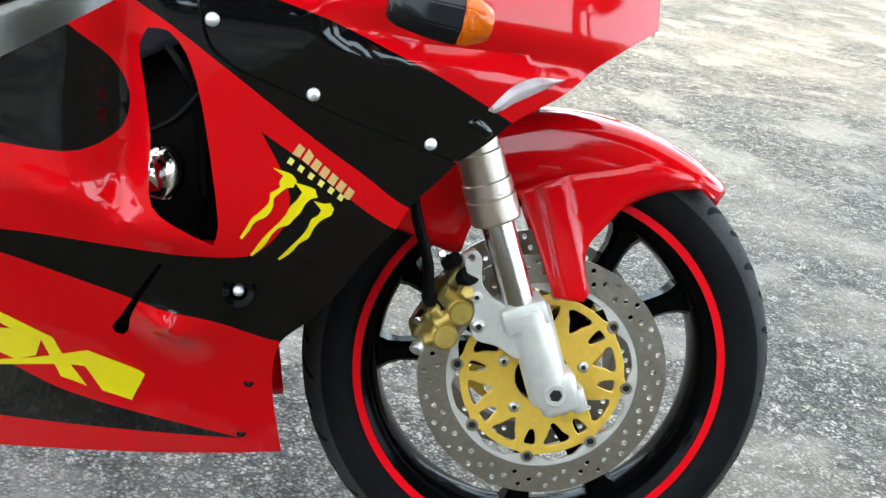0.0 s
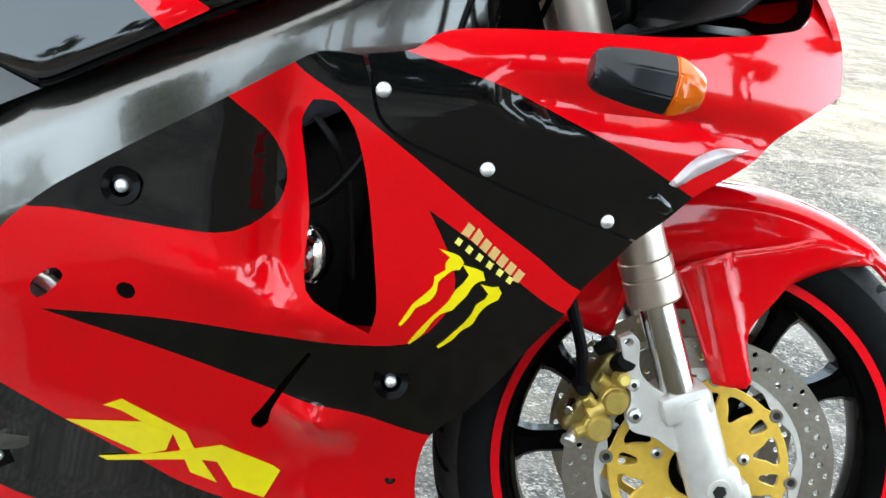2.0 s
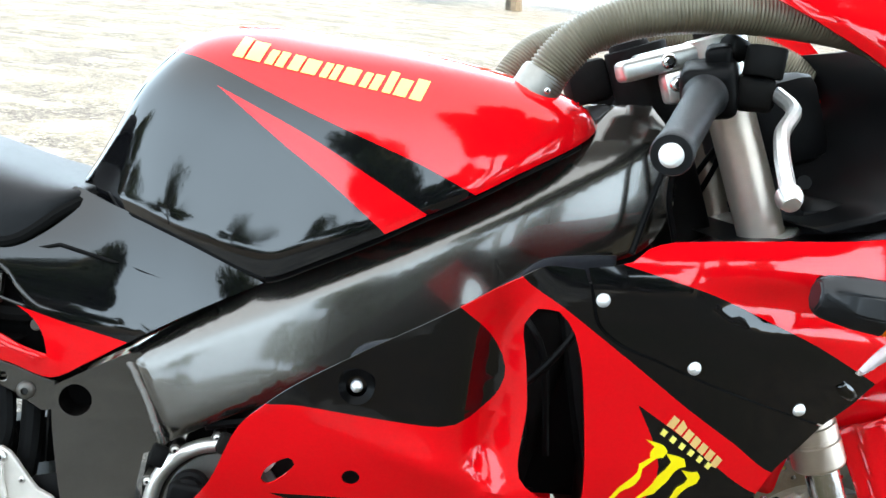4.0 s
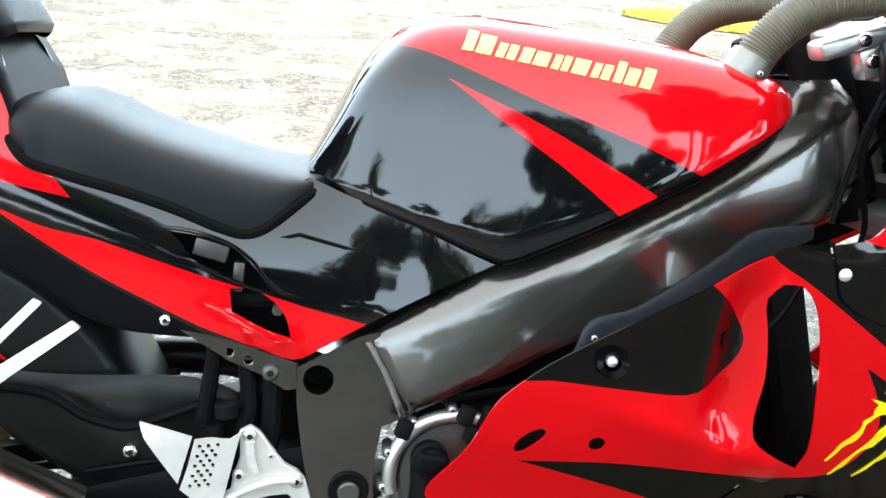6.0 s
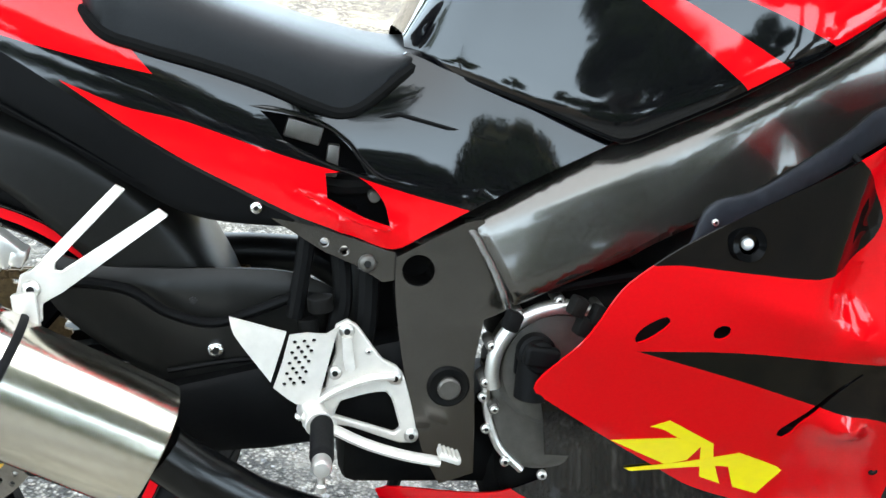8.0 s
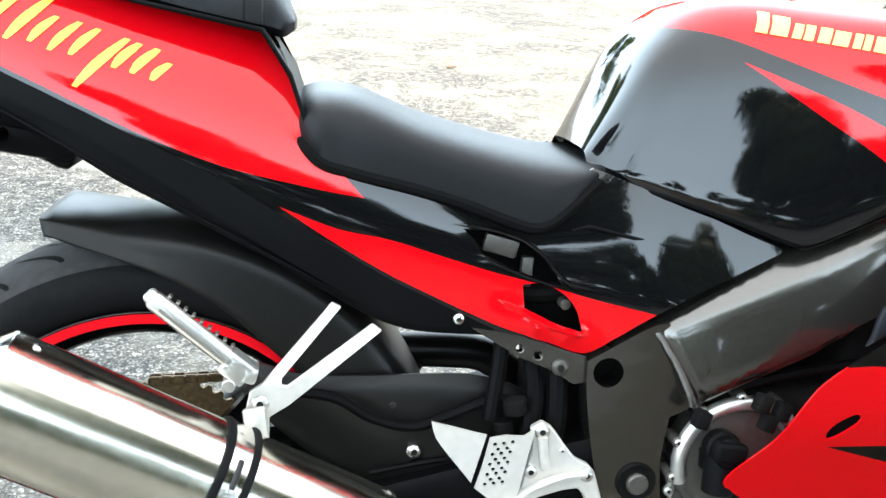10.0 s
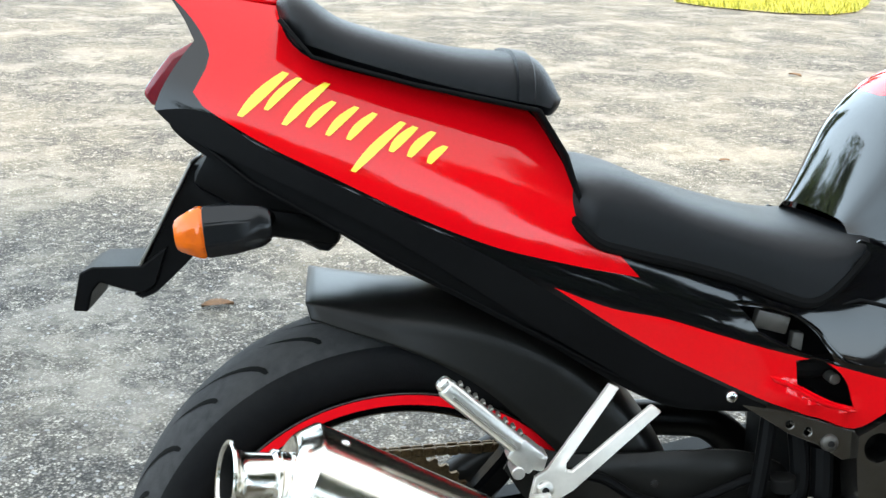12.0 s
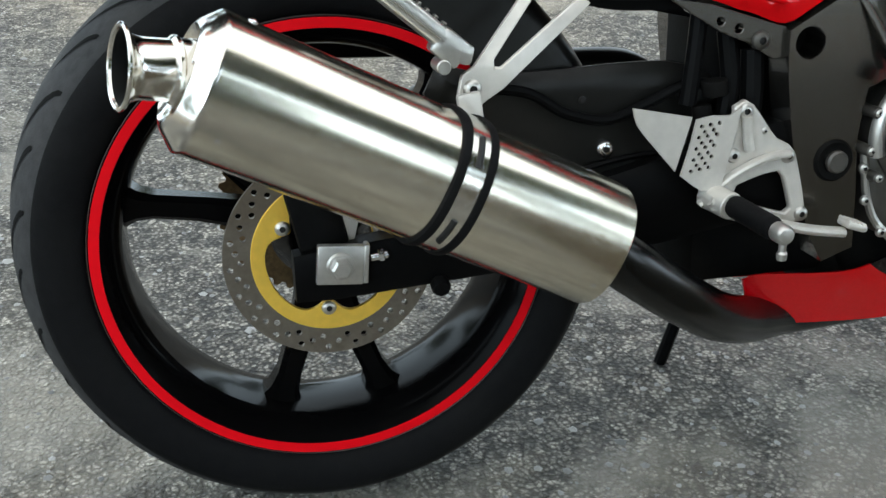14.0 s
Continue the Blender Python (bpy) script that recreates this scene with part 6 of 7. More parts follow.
for s, k in ((0.020, 0), (0.020, 1), (LEN - 0.014, 0), (LEN - 0.014, 1), (0.020, 2)):
    a = radians((40, -30, 82)[k])
    p = A + d * s + side_v * (math.cos(a) * 0.0608 * 1.03) + up_v * (math.sin(a) * 0.0608)
    nrm = (side_v * math.cos(a) + up_v * math.sin(a))
    part("rivet", lathe([(0, 0.0025), (0.002, 0.0022), (0.0042, 0.0008), (0.0046, -0.002)], p - nrm * 0.0008, nrm, 14), LIPCHROME, can, "small rivet")
strap = part("silencer_strap", can_body([(0.210, 0.0594), (0.2105, 0.0614), (0.2345, 0.0614), (0.235, 0.0594)], caps=(False, False)), CHROME, bike, "steel silencer strap with rubber edges", 35)
for s in (0.2095, 0.2355):
    part("rubber_edge", can_body([(s - 0.0045, 0.0594), (s - 0.0036, 0.0626), (s, 0.0636), (s + 0.0036, 0.0626), (s + 0.0045, 0.0594)], caps=(False, False)), RUBBER, strap, "black rubber strap edge")
for a0, a1 in ((22, 50), (-42, -16)):
    pts = []
    for k in range(9):
        a = radians(a0 + (a1 - a0) * k / 8)
        c, q = math.cos(a), math.sin(a)
        c, q = math.copysign(abs(c)**0.86, c), math.copysign(abs(q)**0.86, q)
        pts.append(A + d * 0.2225 + side_v * (c * 0.0615 * 1.04) + up_v * (q * 0.0615))
    # no cut here: a dark bar carries the slot's shade
    part("strap_slot", sweep(pts, 0.0030, 8), SOCKET, strap, "dark bar laid on the strap for a shaded slot")
part("strap_lug", block((0.022, 0.008, 0.045), (0.119, -0.213, 0.470), (0, -8, 0), 0.003), SILVER, strap)
# link pipe under the engine
part("exhaust_pipe", sweep(bend([tuple(B + d * 0.01), (0.27, -0.222, 0.318), (0.33, -0.200, 0.272), (0.40, -0.155, 0.222), (0.47, -0.10, 0.186), (0.55, -0.05, 0.166), (0.75, -0.02, 0.16)]), 0.0275, 24), material("black_pipe_enamel", (0.004, 0.004, 0.004), 0.22, 0.0, 0.0, 0.2, 60, spec=0.3), bike, "satin black exhaust link pipe")

# rearset, heel guard, pedal
rs_out = [(0.402, 0.449), (0.414, 0.456), (0.424, 0.450), (0.452, 0.414), (0.466, 0.407), (0.474, 0.398), (0.492, 0.332), (0.488, 0.322), (0.474, 0.322), (0.42, 0.340), (0.390, 0.342), (0.372, 0.352), (0.372, 0.366), (0.395, 0.382), (0.398, 0.400), (0.404, 0.42)]
rearset = plate("rearset_plate", rounded(rs_out, 0.012, 40), -0.164, 0.009, SILVER, [rounded([(0.411, 0.368), (0.440, 0.377), (0.457, 0.379), (0.463, 0.372), (0.474, 0.338), (0.468, 0.333), (0.425, 0.346), (0.405, 0.352)], 0.008, 40)], bike, "silver triangular rearset plate", 0.002)
for x, z, r in ((0.414, 0.445, 0.0082), (0.4655, 0.395, 0.0078), (0.486, 0.331, 0.0078), (0.404, 0.400, 0.0075), (0.437, 0.423, 0.0035)):
    bolt(x, -0.1645, z, r, rearset, BRUSHED, "rearset_bolt", "socket-head bolt")
part("rearset_web", sweep(bend([(0.368, -0.168, 0.352), (0.40, -0.170, 0.380), (0.44, -0.170, 0.397), (0.464, -0.168, 0.398)]), 0.0055, 10, squash=0.8), SILVER, rearset)
part("rearset_web", sweep(bend([(0.414, -0.168, 0.440), (0.416, -0.168, 0.42), (0.420, -0.168, 0.405)]), 0.0055, 10, squash=0.8), SILVER, rearset)
holes = []
for r in range(9):
    for c in range(3 if r % 2 == 0 else 2):
        x, z = 0.3625 + 0.0094 * c + 0.0047 * (r % 2) - 0.0011 * r, 0.4350 - 0.0056 * r + 0.0012 * c
        holes.append(ring2(x, z, 0.0022, 10))
guard_out = rounded([(0.357, 0.442), (0.375, 0.445), (0.393, 0.444), (0.405, 0.452), (0.400, 0.43), (0.394, 0.40), (0.388, 0.372), (0.380, 0.368), (0.366, 0.369), (0.343, 0.386), (0.350, 0.41)], 0.01, 40)
guard = plate("heel_guard", guard_out, -0.174, 0.003, SILVER, holes, bike, "perforated silver heel guard", 0)
plate("guard_wing", rounded([(0.297, 0.454), (0.354, 0.444), (0.340, 0.389), (0.302, 0.436)], 0.01, 40), -0.170, 0.0025, SILVER, (), guard, "bent silver wing of the guard", 0.0008, slope=lambda x, z: 0.25 * np.clip(0.352 - x, 0, 1))
pedal = part("brake_pedal", sweep(bend([(0.372, -0.182, 0.361), (0.395, -0.186, 0.352), (0.435, -0.194, 0.336), (0.475, -0.200, 0.326), (0.512, -0.204, 0.321)]), 0.0075, 10, squash=0.7), SILVER, bike, "silver brake pedal with a ribbed toe piece")
part("toe_piece", join(block((0.024, 0.022, 0.008), (0.520, -0.206, 0.329), (0, 18, 0), 0.003), *[block((0.0025, 0.021, 0.004), (0.511 + 0.0045 * k, -0.206, 0.3355 - 0.0015 * k), (0, 18, 0), 0.001, 1) for k in range(5)]), SILVER, pedal)
rpeg = part("rider_peg", lathe([(0.0, 0.0), (0.0105, 0.001)] + [(0.0105 + 0.0012 * (k % 2), 0.006 + 0.005 * k) for k in range(17)] + [(0.0095, 0.092), (0.0, 0.092)], (0.392, -0.190, 0.357), (-0.03, -1, 0.03), 24), RUBBER, bike, "black ribbed rubber rider footpeg with a steel end")
part("peg_end", lathe([(0, 0.020), (0.007, 0.019), (0.0095, 0.015), (0.0095, 0.002), (0.0075, 0.0)], (0.389, -0.282, 0.360), (-0.03, -1, 0.03), 20), BRUSHED, rpeg)
part("peg_feeler", lathe([(0, 0.020), (0.0045, 0.018), (0.0050, 0.012), (0.0035, 0.010), (0.0035, 0)], (0.389, -0.294, 0.354), (0, 0, -1), 14), BRUSHED, rpeg, "small steel feeler pin")
part("peg_mount", join(rod((0.380, -0.160, 0.360), (0.389, -0.196, 0.357), 0.014), block((0.034, 0.02, 0.018), (0.39, -0.182, 0.352), (0, 25, 0), 0.005)), SILVER, rpeg)
part("brake_cylinder", join(rod((0.375, -0.145, 0.45), (0.385, -0.150, 0.375), 0.010), rod((0.386, -0.148, 0.475), (0.388, -0.148, 0.46), 0.013)), DARK, bike, "dark rear brake cylinder")
for p, r in (([(0.372, -0.135, 0.540), (0.368, -0.138, 0.50), (0.362, -0.140, 0.45)], 0.009), ([(0.405, -0.13, 0.52), (0.41, -0.135, 0.47), (0.405, -0.138, 0.44), (0.40, -0.14, 0.41)], 0.010), ([(0.435, -0.13, 0.50), (0.435, -0.135, 0.45), (0.43, -0.135, 0.40), (0.44, -0.12, 0.33)], 0.012)):
    part("rubber_hose", sweep(bend(p), r, 10), PLASTIC, bike, "black rubber hose behind the rearset")
# added block: its near-black colour stands for the shade in this gap
part("dark_recess", block((0.095, 0.16, 0.24), (0.4775, 0.0, 0.42), (0, 0, 0), 0.02), DARK, bike, "dark block added for the shaded space ahead of the rear wheel")
sub = plate("subframe_strut", [(0.331, 0.557), (0.352, 0.558), (0.46, 0.524), (0.461, 0.494), (0.448, 0.492), (0.420, 0.509), (0.388, 0.522)], -0.150, 0.010, FRAME, [ring2(0.388, 0.5325, 0.0042, 12), ring2(0.408, 0.5245, 0.0045, 12)], bike, "dark grey drilled subframe strut", 0.0012)
bolt(0.432, -0.151, 0.512, 0.0095, sub, ENGINE, "strut_bolt", "dull socket bolt")
bolt(0.321, -0.157, 0.566, 0.0062, seat_cowl, LIPCHROME, "cowl_screw", "small bright screw")

# undertail: number plate holder, indicator, tail light
hold = plate("plate_holder", rounded([(-0.222, 0.785), (-0.205, 0.787), (-0.175, 0.745), (-0.20, 0.715), (-0.262, 0.652), (-0.276, 0.646), (-0.284, 0.650), (-0.268, 0.690), (-0.245, 0.740)], 0.012, 40), -0.045, 0.090, PLASTIC, (), bike, "matt black number plate holder", 0.003)
plate("holder_lip", [(-0.346, 0.634), (-0.338, 0.674), (-0.325, 0.680), (-0.276, 0.681), (-0.249, 0.702), (-0.262, 0.660), (-0.275, 0.652), (-0.290, 0.655), (-0.318, 0.664), (-0.326, 0.654), (-0.331, 0.633)], -0.05, 0.10, PLASTIC, (), hold, "", 0.002)
part("plate_blank", block((0.003, 0.14, 0.12), (-0.250, 0.02, 0.735), (0, 27, 0), 0.001), COLLAR, hold, "blank plate edge")
part("undertail_box", join(block((0.16, 0.14, 0.055), (-0.14, 0.0, 0.755), (0, 28, 0), 0.012), block((0.10, 0.05, 0.03), (-0.12, -0.05, 0.727), (0, 8, 0), 0.008)), PLASTIC, bike, "black tail box")
indicator(-0.187, -0.165, 0.739, 0.082, 0.0260, 3, bike, [(-0.16, -0.15, 0.735), (-0.15, -0.10, 0.735), (-0.14, -0.05, 0.735)], flip=-1)
indicator(-0.187, 0.165, 0.739, 0.082, 0.0260, -3, bike, [(-0.16, 0.15, 0.735), (-0.15, 0.10, 0.735), (-0.14, 0.05, 0.735)], flip=-1)
plate("tail_light", [(-0.200, 0.908), (-0.216, 0.908), (-0.236, 0.897), (-0.251, 0.878), (-0.264, 0.860), (-0.255, 0.848), (-0.236, 0.842), (-0.200, 0.85)], -0.082, 0.164, REDLENS, (), bike, "red tail light lens", 0.006)
# side stand, far side
part("side_stand", sweep(bend([(0.54, 0.09, 0.27), (0.51, 0.12, 0.14), (0.486, 0.152, 0.012)]), 0.009, 10), PLASTIC, bike, "black side stand, folded out")

# added dark block, hides the far belly panel behind the gap
part("collector_box", block((0.36, 0.16, 0.11), (0.60, 0.03, 0.265), (0, 0, 0), 0.02), DARK, bike, "dark filler block added under the engine")
# added black sheet, so the vents look dark inside
part("vent_box", block((0.21, 0.004, 0.16), (0.385, -0.116, 0.612), (0, 12, 0), 0.001), PLASTIC, bike, "black backing behind the tail vents")
part("frame_rail", sweep(bend([(0.50, -0.11, 0.60), (0.40, -0.12, 0.585), (0.30, -0.115, 0.62), (0.15, -0.10, 0.70)]), 0.012, 10), DARK, bike, "dark subframe rail")
part("vent_fitting", block((0.036, 0.012, 0.019), (0.364, -0.137, 0.640), (0, 14, 0), 0.002), ENGINE, bike, "dull fitting behind the upper vent")
part("vent_fitting", block((0.012, 0.012, 0.032), (0.393, -0.134, 0.612), (0, 4, 0), 0.002), ENGINE, bike, "dull bracket behind the lower vent")
part("vent_bolt", rod((0.436, -0.125, 0.578), (0.436, -0.143, 0.578), 0.006, n=14), ENGINE, bike)


def cowl_lip(pts, radius, mat, label):
    """A thin raised bead that follows the seat cowl."""
    P = bend([(x, 0, z) for x, z in pts], 0.004)
    P[:, 1] = y_tail(P[:, 0], P[:, 2]) - 0.0005 + tail_form(P[:, 0], P[:, 2])
    k = np.linspace(0, 1, len(P))
    part("vent_lip", sweep(P, radius * np.clip(np.sin(math.pi * k) * 4, 0.15, 1), 8), mat, seat_cowl, label)


cowl_lip([(0.312, 0.6640), (0.336, 0.6620), (0.361, 0.6570), (0.386, 0.6480), (0.408, 0.6330), (0.421, 0.6170), (0.440, 0.6010), (0.462, 0.5960)], 0.0022, BLACK, "glossy black crease over the upper vent")
cowl_lip([(0.338, 0.6335), (0.347, 0.6310), (0.358, 0.6250), (0.397, 0.6090), (0.434, 0.5975)], 0.0020, BLACK, "glossy black lip under the upper vent")
cowl_lip([(0.360, 0.5870), (0.366, 0.5835), (0.378, 0.5785), (0.411, 0.5615), (0.437, 0.5530), (0.455, 0.5485)], 0.0030, RED, "raised red lip under the lower vent")

# ================= the place =================
def asphalt():
    m = bpy.data.materials.new("weathered_chip_asphalt")
    m.use_nodes = True
    n, l = m.node_tree.nodes, m.node_tree.links
    b = n["Principled BSDF"]
    tc = n.new("ShaderNodeTexCoord")

    def vor(scale, feature="F1"):
        v = n.new("ShaderNodeTexVoronoi")
        v.feature = feature
        v.inputs["Scale"].default_value = scale
        l.new(warp.outputs["Vector"], v.inputs["Vector"])
        return v

    def noise_of(scale, detail=5.0, rough=0.6):
        k = n.new("ShaderNodeTexNoise")
        k.inputs["Scale"].default_value, k.inputs["Detail"].default_value, k.inputs["Roughness"].default_value = scale, detail, rough
        l.new(tc.outputs["Object"], k.inputs["Vector"])
        return k

    def ramp(src, stops):
        r = n.new("ShaderNodeValToRGB")
        while len(r.color_ramp.elements) < len(stops):
            r.color_ramp.elements.new(0.5)
        for e, (p, c) in zip(r.color_ramp.elements, stops):
            e.position, e.color = p, (*c, 1)
        l.new(src, r.inputs["Fac"])
        return r.outputs["Color"]

    def mix(fac, a, bb, mode="MIX"):
        x = n.new("ShaderNodeMix")
        x.data_type, x.blend_type = "RGBA", mode
        for s, v in (("Factor", fac), ("A", a), ("B", bb)):
            if hasattr(v, "links"):
                l.new(v, x.inputs[s])
            else:
                x.inputs[s].default_value = v
        return x.outputs["Result"]

    wn2 = noise_of(45, 2)
    warp = n.new("ShaderNodeVectorMath")
    warp.operation = "MULTIPLY_ADD"
    warp.inputs[1].default_value = (0.012, 0.012, 0.012)
    l.new(wn2.outputs["Color"], warp.inputs[0])
    l.new(tc.outputs["Object"], warp.inputs[2])
    big, small, fine = vor(52), vor(150), vor(430)
    sep = n.new("ShaderNodeSeparateColor")
    l.new(big.outputs["Color"], sep.inputs["Color"])
    sep2 = n.new("ShaderNodeSeparateColor")
    l.new(small.outputs["Color"], sep2.inputs["Color"])
    stone = ramp(sep.outputs["Red"], [(0.0, (0.07, 0.07, 0.07)), (0.40, (0.17, 0.17, 0.165)), (0.75, (0.30, 0.295, 0.285)), (1.0, (0.52, 0.51, 0.49))])
    chips = ramp(sep2.outputs["Green"], [(0.0, (0.06, 0.06, 0.06)), (0.6, (0.19, 0.185, 0.18)), (1.0, (0.46, 0.45, 0.43))])
    body = mix(ramp(sep.outputs["Green"], [(0.35, (0, 0, 0)), (0.45, (1, 1, 1))]), chips, stone)
    gaps = ramp(small.outputs["Distance"], [(0.30, (1, 1, 1)), (0.62, (0.19, 0.187, 0.183))])
    body = mix(1.0, body, gaps, "MULTIPLY")
    grain = ramp(fine.outputs["Distance"], [(0.0, (1.55, 1.55, 1.55)), (0.8, (0.58, 0.58, 0.58))])
    body = mix(1.0, body, grain, "MULTIPLY")
    mid = noise_of(14, 4, 0.6)
    body = mix(1.0, body, ramp(mid.outputs["Fac"], [(0.30, (0.70, 0.70, 0.70)), (0.50, (1.0, 1.0, 1.0)), (0.70, (1.22, 1.215, 1.20))]), "MULTIPLY")
    worn = noise_of(2.2, 7, 0.68)
    body = mix(ramp(worn.outputs["Fac"], [(0.50, (0, 0, 0)), (0.60, (0.55, 0.55, 0.55))]), body, (0.31, 0.305, 0.295, 1))
    stain = noise_of(0.9, 6, 0.65)
    body = mix(ramp(stain.outputs["Fac"], [(0.46, (0, 0, 0)), (0.72, (0.5, 0.5, 0.5))]), body, (0.37, 0.35, 0.305, 1))
    dust = noise_of(3.5, 6, 0.7)
    body = mix(ramp(dust.outputs["Fac"], [(0.52, (0, 0, 0)), (0.82, (0.4, 0.4, 0.4))]), body, (0.27, 0.255, 0.225, 1))
    body = mix(1.0, body, (1.0, 0.938, 0.845, 1), "MULTIPLY")
    l.new(body, b.inputs["Base Color"])
    b.inputs["Roughness"].default_value = 0.82
    hmath = n.new("ShaderNodeMath")
    hmath.operation = "MULTIPLY_ADD"
    hmath.inputs[1].default_value = -1.0
    l.new(small.outputs["Distance"], hmath.inputs[0])
    l.new(sep.outputs["Blue"], hmath.inputs[2])
    bump = n.new("ShaderNodeBump")
    bump.inputs["Strength"].default_value, bump.inputs["Distance"].default_value = 0.9, 0.006
    l.new(hmath.outputs["Value"], bump.inputs["Height"])
    bump2 = n.new("ShaderNodeBump")
    bump2.inputs["Strength"].default_value, bump2.inputs["Distance"].default_value = 0.5, 0.002
    l.new(fine.outputs["Distance"], bump2.inputs["Height"])
    l.new(bump.outputs["Normal"], bump2.inputs["Normal"])
    l.new(bump2.outputs["Normal"], b.inputs["Normal"])
    return m


ASPHALT = asphalt()
bm = bmesh.new()
bmesh.ops.create_grid(bm, x_segments=60, y_segments=60, size=300)
for v in bm.verts:
    v.co.x, v.co.y = math.copysign(abs(v.co.x / 300)**3 * 300, v.co.x), math.copysign(abs(v.co.y / 300)**3 * 300, v.co.y)
me = bpy.data.meshes.new("ground")
bm.to_mesh(me)
bm.free()
me.materials.append(ASPHALT)
ground = tagged(new("ground", me), "rough weathered grey asphalt with loose chippings", "ground", kind="structure")

# loose chippings bedded in the surface
rng = np.random.default_rng(11)
N = 7000
px, py = rng.uniform(-1.4, 3.4, N), rng.uniform(-0.75, 1.0, N) + rng.uniform(0, 1, N)**2 * 2.5
size = rng.uniform(0.002, 0.0075, N) * (1 + 0.5 * (rng.uniform(0, 1, N) > 0.93))
base = np.array([(1, 0, 0), (0.3, 0.95, 0), (-0.8, 0.6, 0), (-0.8, -0.6, 0), (0.35, -0.9, 0), (0.1, 0.1, 0.75), (-0.35, -0.05, 0.6)])
tri = np.array([(0, 1, 5), (1, 2, 5), (2, 6, 5), (2, 3, 6), (3, 4, 6), (4, 5, 6), (4, 0, 5)])
ang = rng.uniform(0, 2 * math.pi, N)
jit = base[None] * rng.uniform(0.7, 1.25, (N, 7, 1))
c, s = np.cos(ang)[:, None], np.sin(ang)[:, None]
vx = (jit[:, :, 0] * c - jit[:, :, 1] * s) * size[:, None] + px[:, None]
vy = (jit[:, :, 0] * s + jit[:, :, 1] * c) * size[:, None] + py[:, None]
vz = jit[:, :, 2] * size[:, None] * 0.7 - 0.0006
me = bpy.data.meshes.new("gravel")
me.from_pydata(np.stack([vx, vy, vz], 2).reshape(-1, 3).tolist(), [], (tri[None] + 7 * np.arange(N)[:, None, None]).reshape(-1, 3).tolist())


def island_material(name, lo, hi, rough=0.8):
    m = bpy.data.materials.new(name)
    m.use_nodes = True
    n, l = m.node_tree.nodes, m.node_tree.links
    g = n.new("ShaderNodeNewGeometry")
    r = n.new("ShaderNodeValToRGB")
    r.color_ramp.elements[0].color, r.color_ramp.elements[1].color = (*lo, 1), (*hi, 1)
    l.new(g.outputs["Random Per Island"], r.inputs["Fac"])
    l.new(r.outputs["Color"], n["Principled BSDF"].inputs["Base Color"])
    n["Principled BSDF"].inputs["Roughness"].default_value = rough
    return m


me.materials.append(island_material("chipping_stone", (0.13, 0.13, 0.13), (0.36, 0.355, 0.34)))
tagged(new("gravel", me), "loose pale grey stone chippings on the asphalt", "gravel", kind="stuff")

# fallen leaves
LEAF = material("dry_leaf", (0.15, 0.075, 0.035), 0.7, 0, 0, 0.25, 120, 0.3, 200)


def fallen_leaf(x, y, size, turn):
    bm = bmesh.new()
    rows = []
    for k in range(9):
        u = k / 8
        w = 0.32 * math.sin(math.pi * u)**0.8 * (1 - 0.3 * u)
        rows.append([bm.verts.new(((u - 0.5) * size, w * size * v, 0.004 + 0.10 * size * abs(v) + 0.06 * size * math.sin(3 * u))) for v in (-1, -0.5, 0, 0.5, 1)])
    for a, b in zip(rows, rows[1:]):
        for j in range(4):
            if (a[j].co - a[j + 1].co).length > 1e-6 or (b[j].co - b[j + 1].co).length > 1e-6:
                bm.faces.new((a[j], a[j + 1], b[j + 1], b[j]))
    bmesh.ops.remove_doubles(bm, verts=bm.verts, dist=1e-5)
    me = bpy.data.meshes.new("leaf")
    bm.to_mesh(me)
    bm.free()
    me.materials.append(LEAF)
    me.polygons.foreach_set("use_smooth", [True] * len(me.polygons))
    ob = tagged(new("fallen_leaf", me), "dry curled brown leaf lying on the asphalt", "leaf", "fallen leaves")
    ob.matrix_world = pose(x, y, 0, 0, 0, turn)
    ob.modifiers.new("thickness", "SOLIDIFY").thickness = 0.0006


for x, y, s, t in ((-0.38, 1.655, 0.085, 10), (1.80, 0.37, 0.05, 60), (1.62, 0.35, 0.03, 20), (0.9, 4.6, 0.07, 40), (2.9, 5.6, 0.10, 120), (-1.6, 3.6, 0.06, 80), (1.6, 3.3, 0.05, 10)):
    fallen_leaf(x, y, s, t)

# grass verge
GRASS = island_material("dry_grass", (0.20, 0.23, 0.03), (0.55, 0.50, 0.09), 0.7)
SOIL = material("dry_soil", (0.30, 0.27, 0.10), 0.9, 0, 0, 0.3, 6, 0.5, 60)
bm = bmesh.new()
edge = [(5.4, 11.9), (4.5, 11.3), (3.9, 10.9), (3.6, 10.4), (3.85, 9.9), (4.41, 9.45), (4.9, 9.4), (5.35, 9.75), (5.9, 10.6), (6.5, 12.0), (6.6, 13.2), (6.2, 13.0)]
bm.faces.new([bm.verts.new((x, y, 0.012)) for x, y in edge])
me = bpy.data.meshes.new("verge")
bm.to_mesh(me)
bm.free()
me.materials.append(SOIL)
tagged(new("verge", me), "strip of dry soil beside the asphalt", "soil", kind="structure")
rng = np.random.default_rng(5)
pts = np.stack([rng.uniform(3, 12, 130000), 8.9 + 13 * rng.uniform(0, 1, 130000)**1.5], 1)
pts = pts[within(np.array(edge), pts)][:70000]
n = len(pts)
h, a, lean_a = rng.uniform(0.03, 0.12, n), rng.uniform(0, 2 * math.pi, n), rng.uniform(0, 2 * math.pi, n)
lean_d = h * rng.uniform(0.2, 0.8, n)
w = rng.uniform(0.004, 0.010, n)
lft = np.stack([pts[:, 0] - w * np.cos(a), pts[:, 1] - w * np.sin(a), np.full(n, 0.010)], 1)
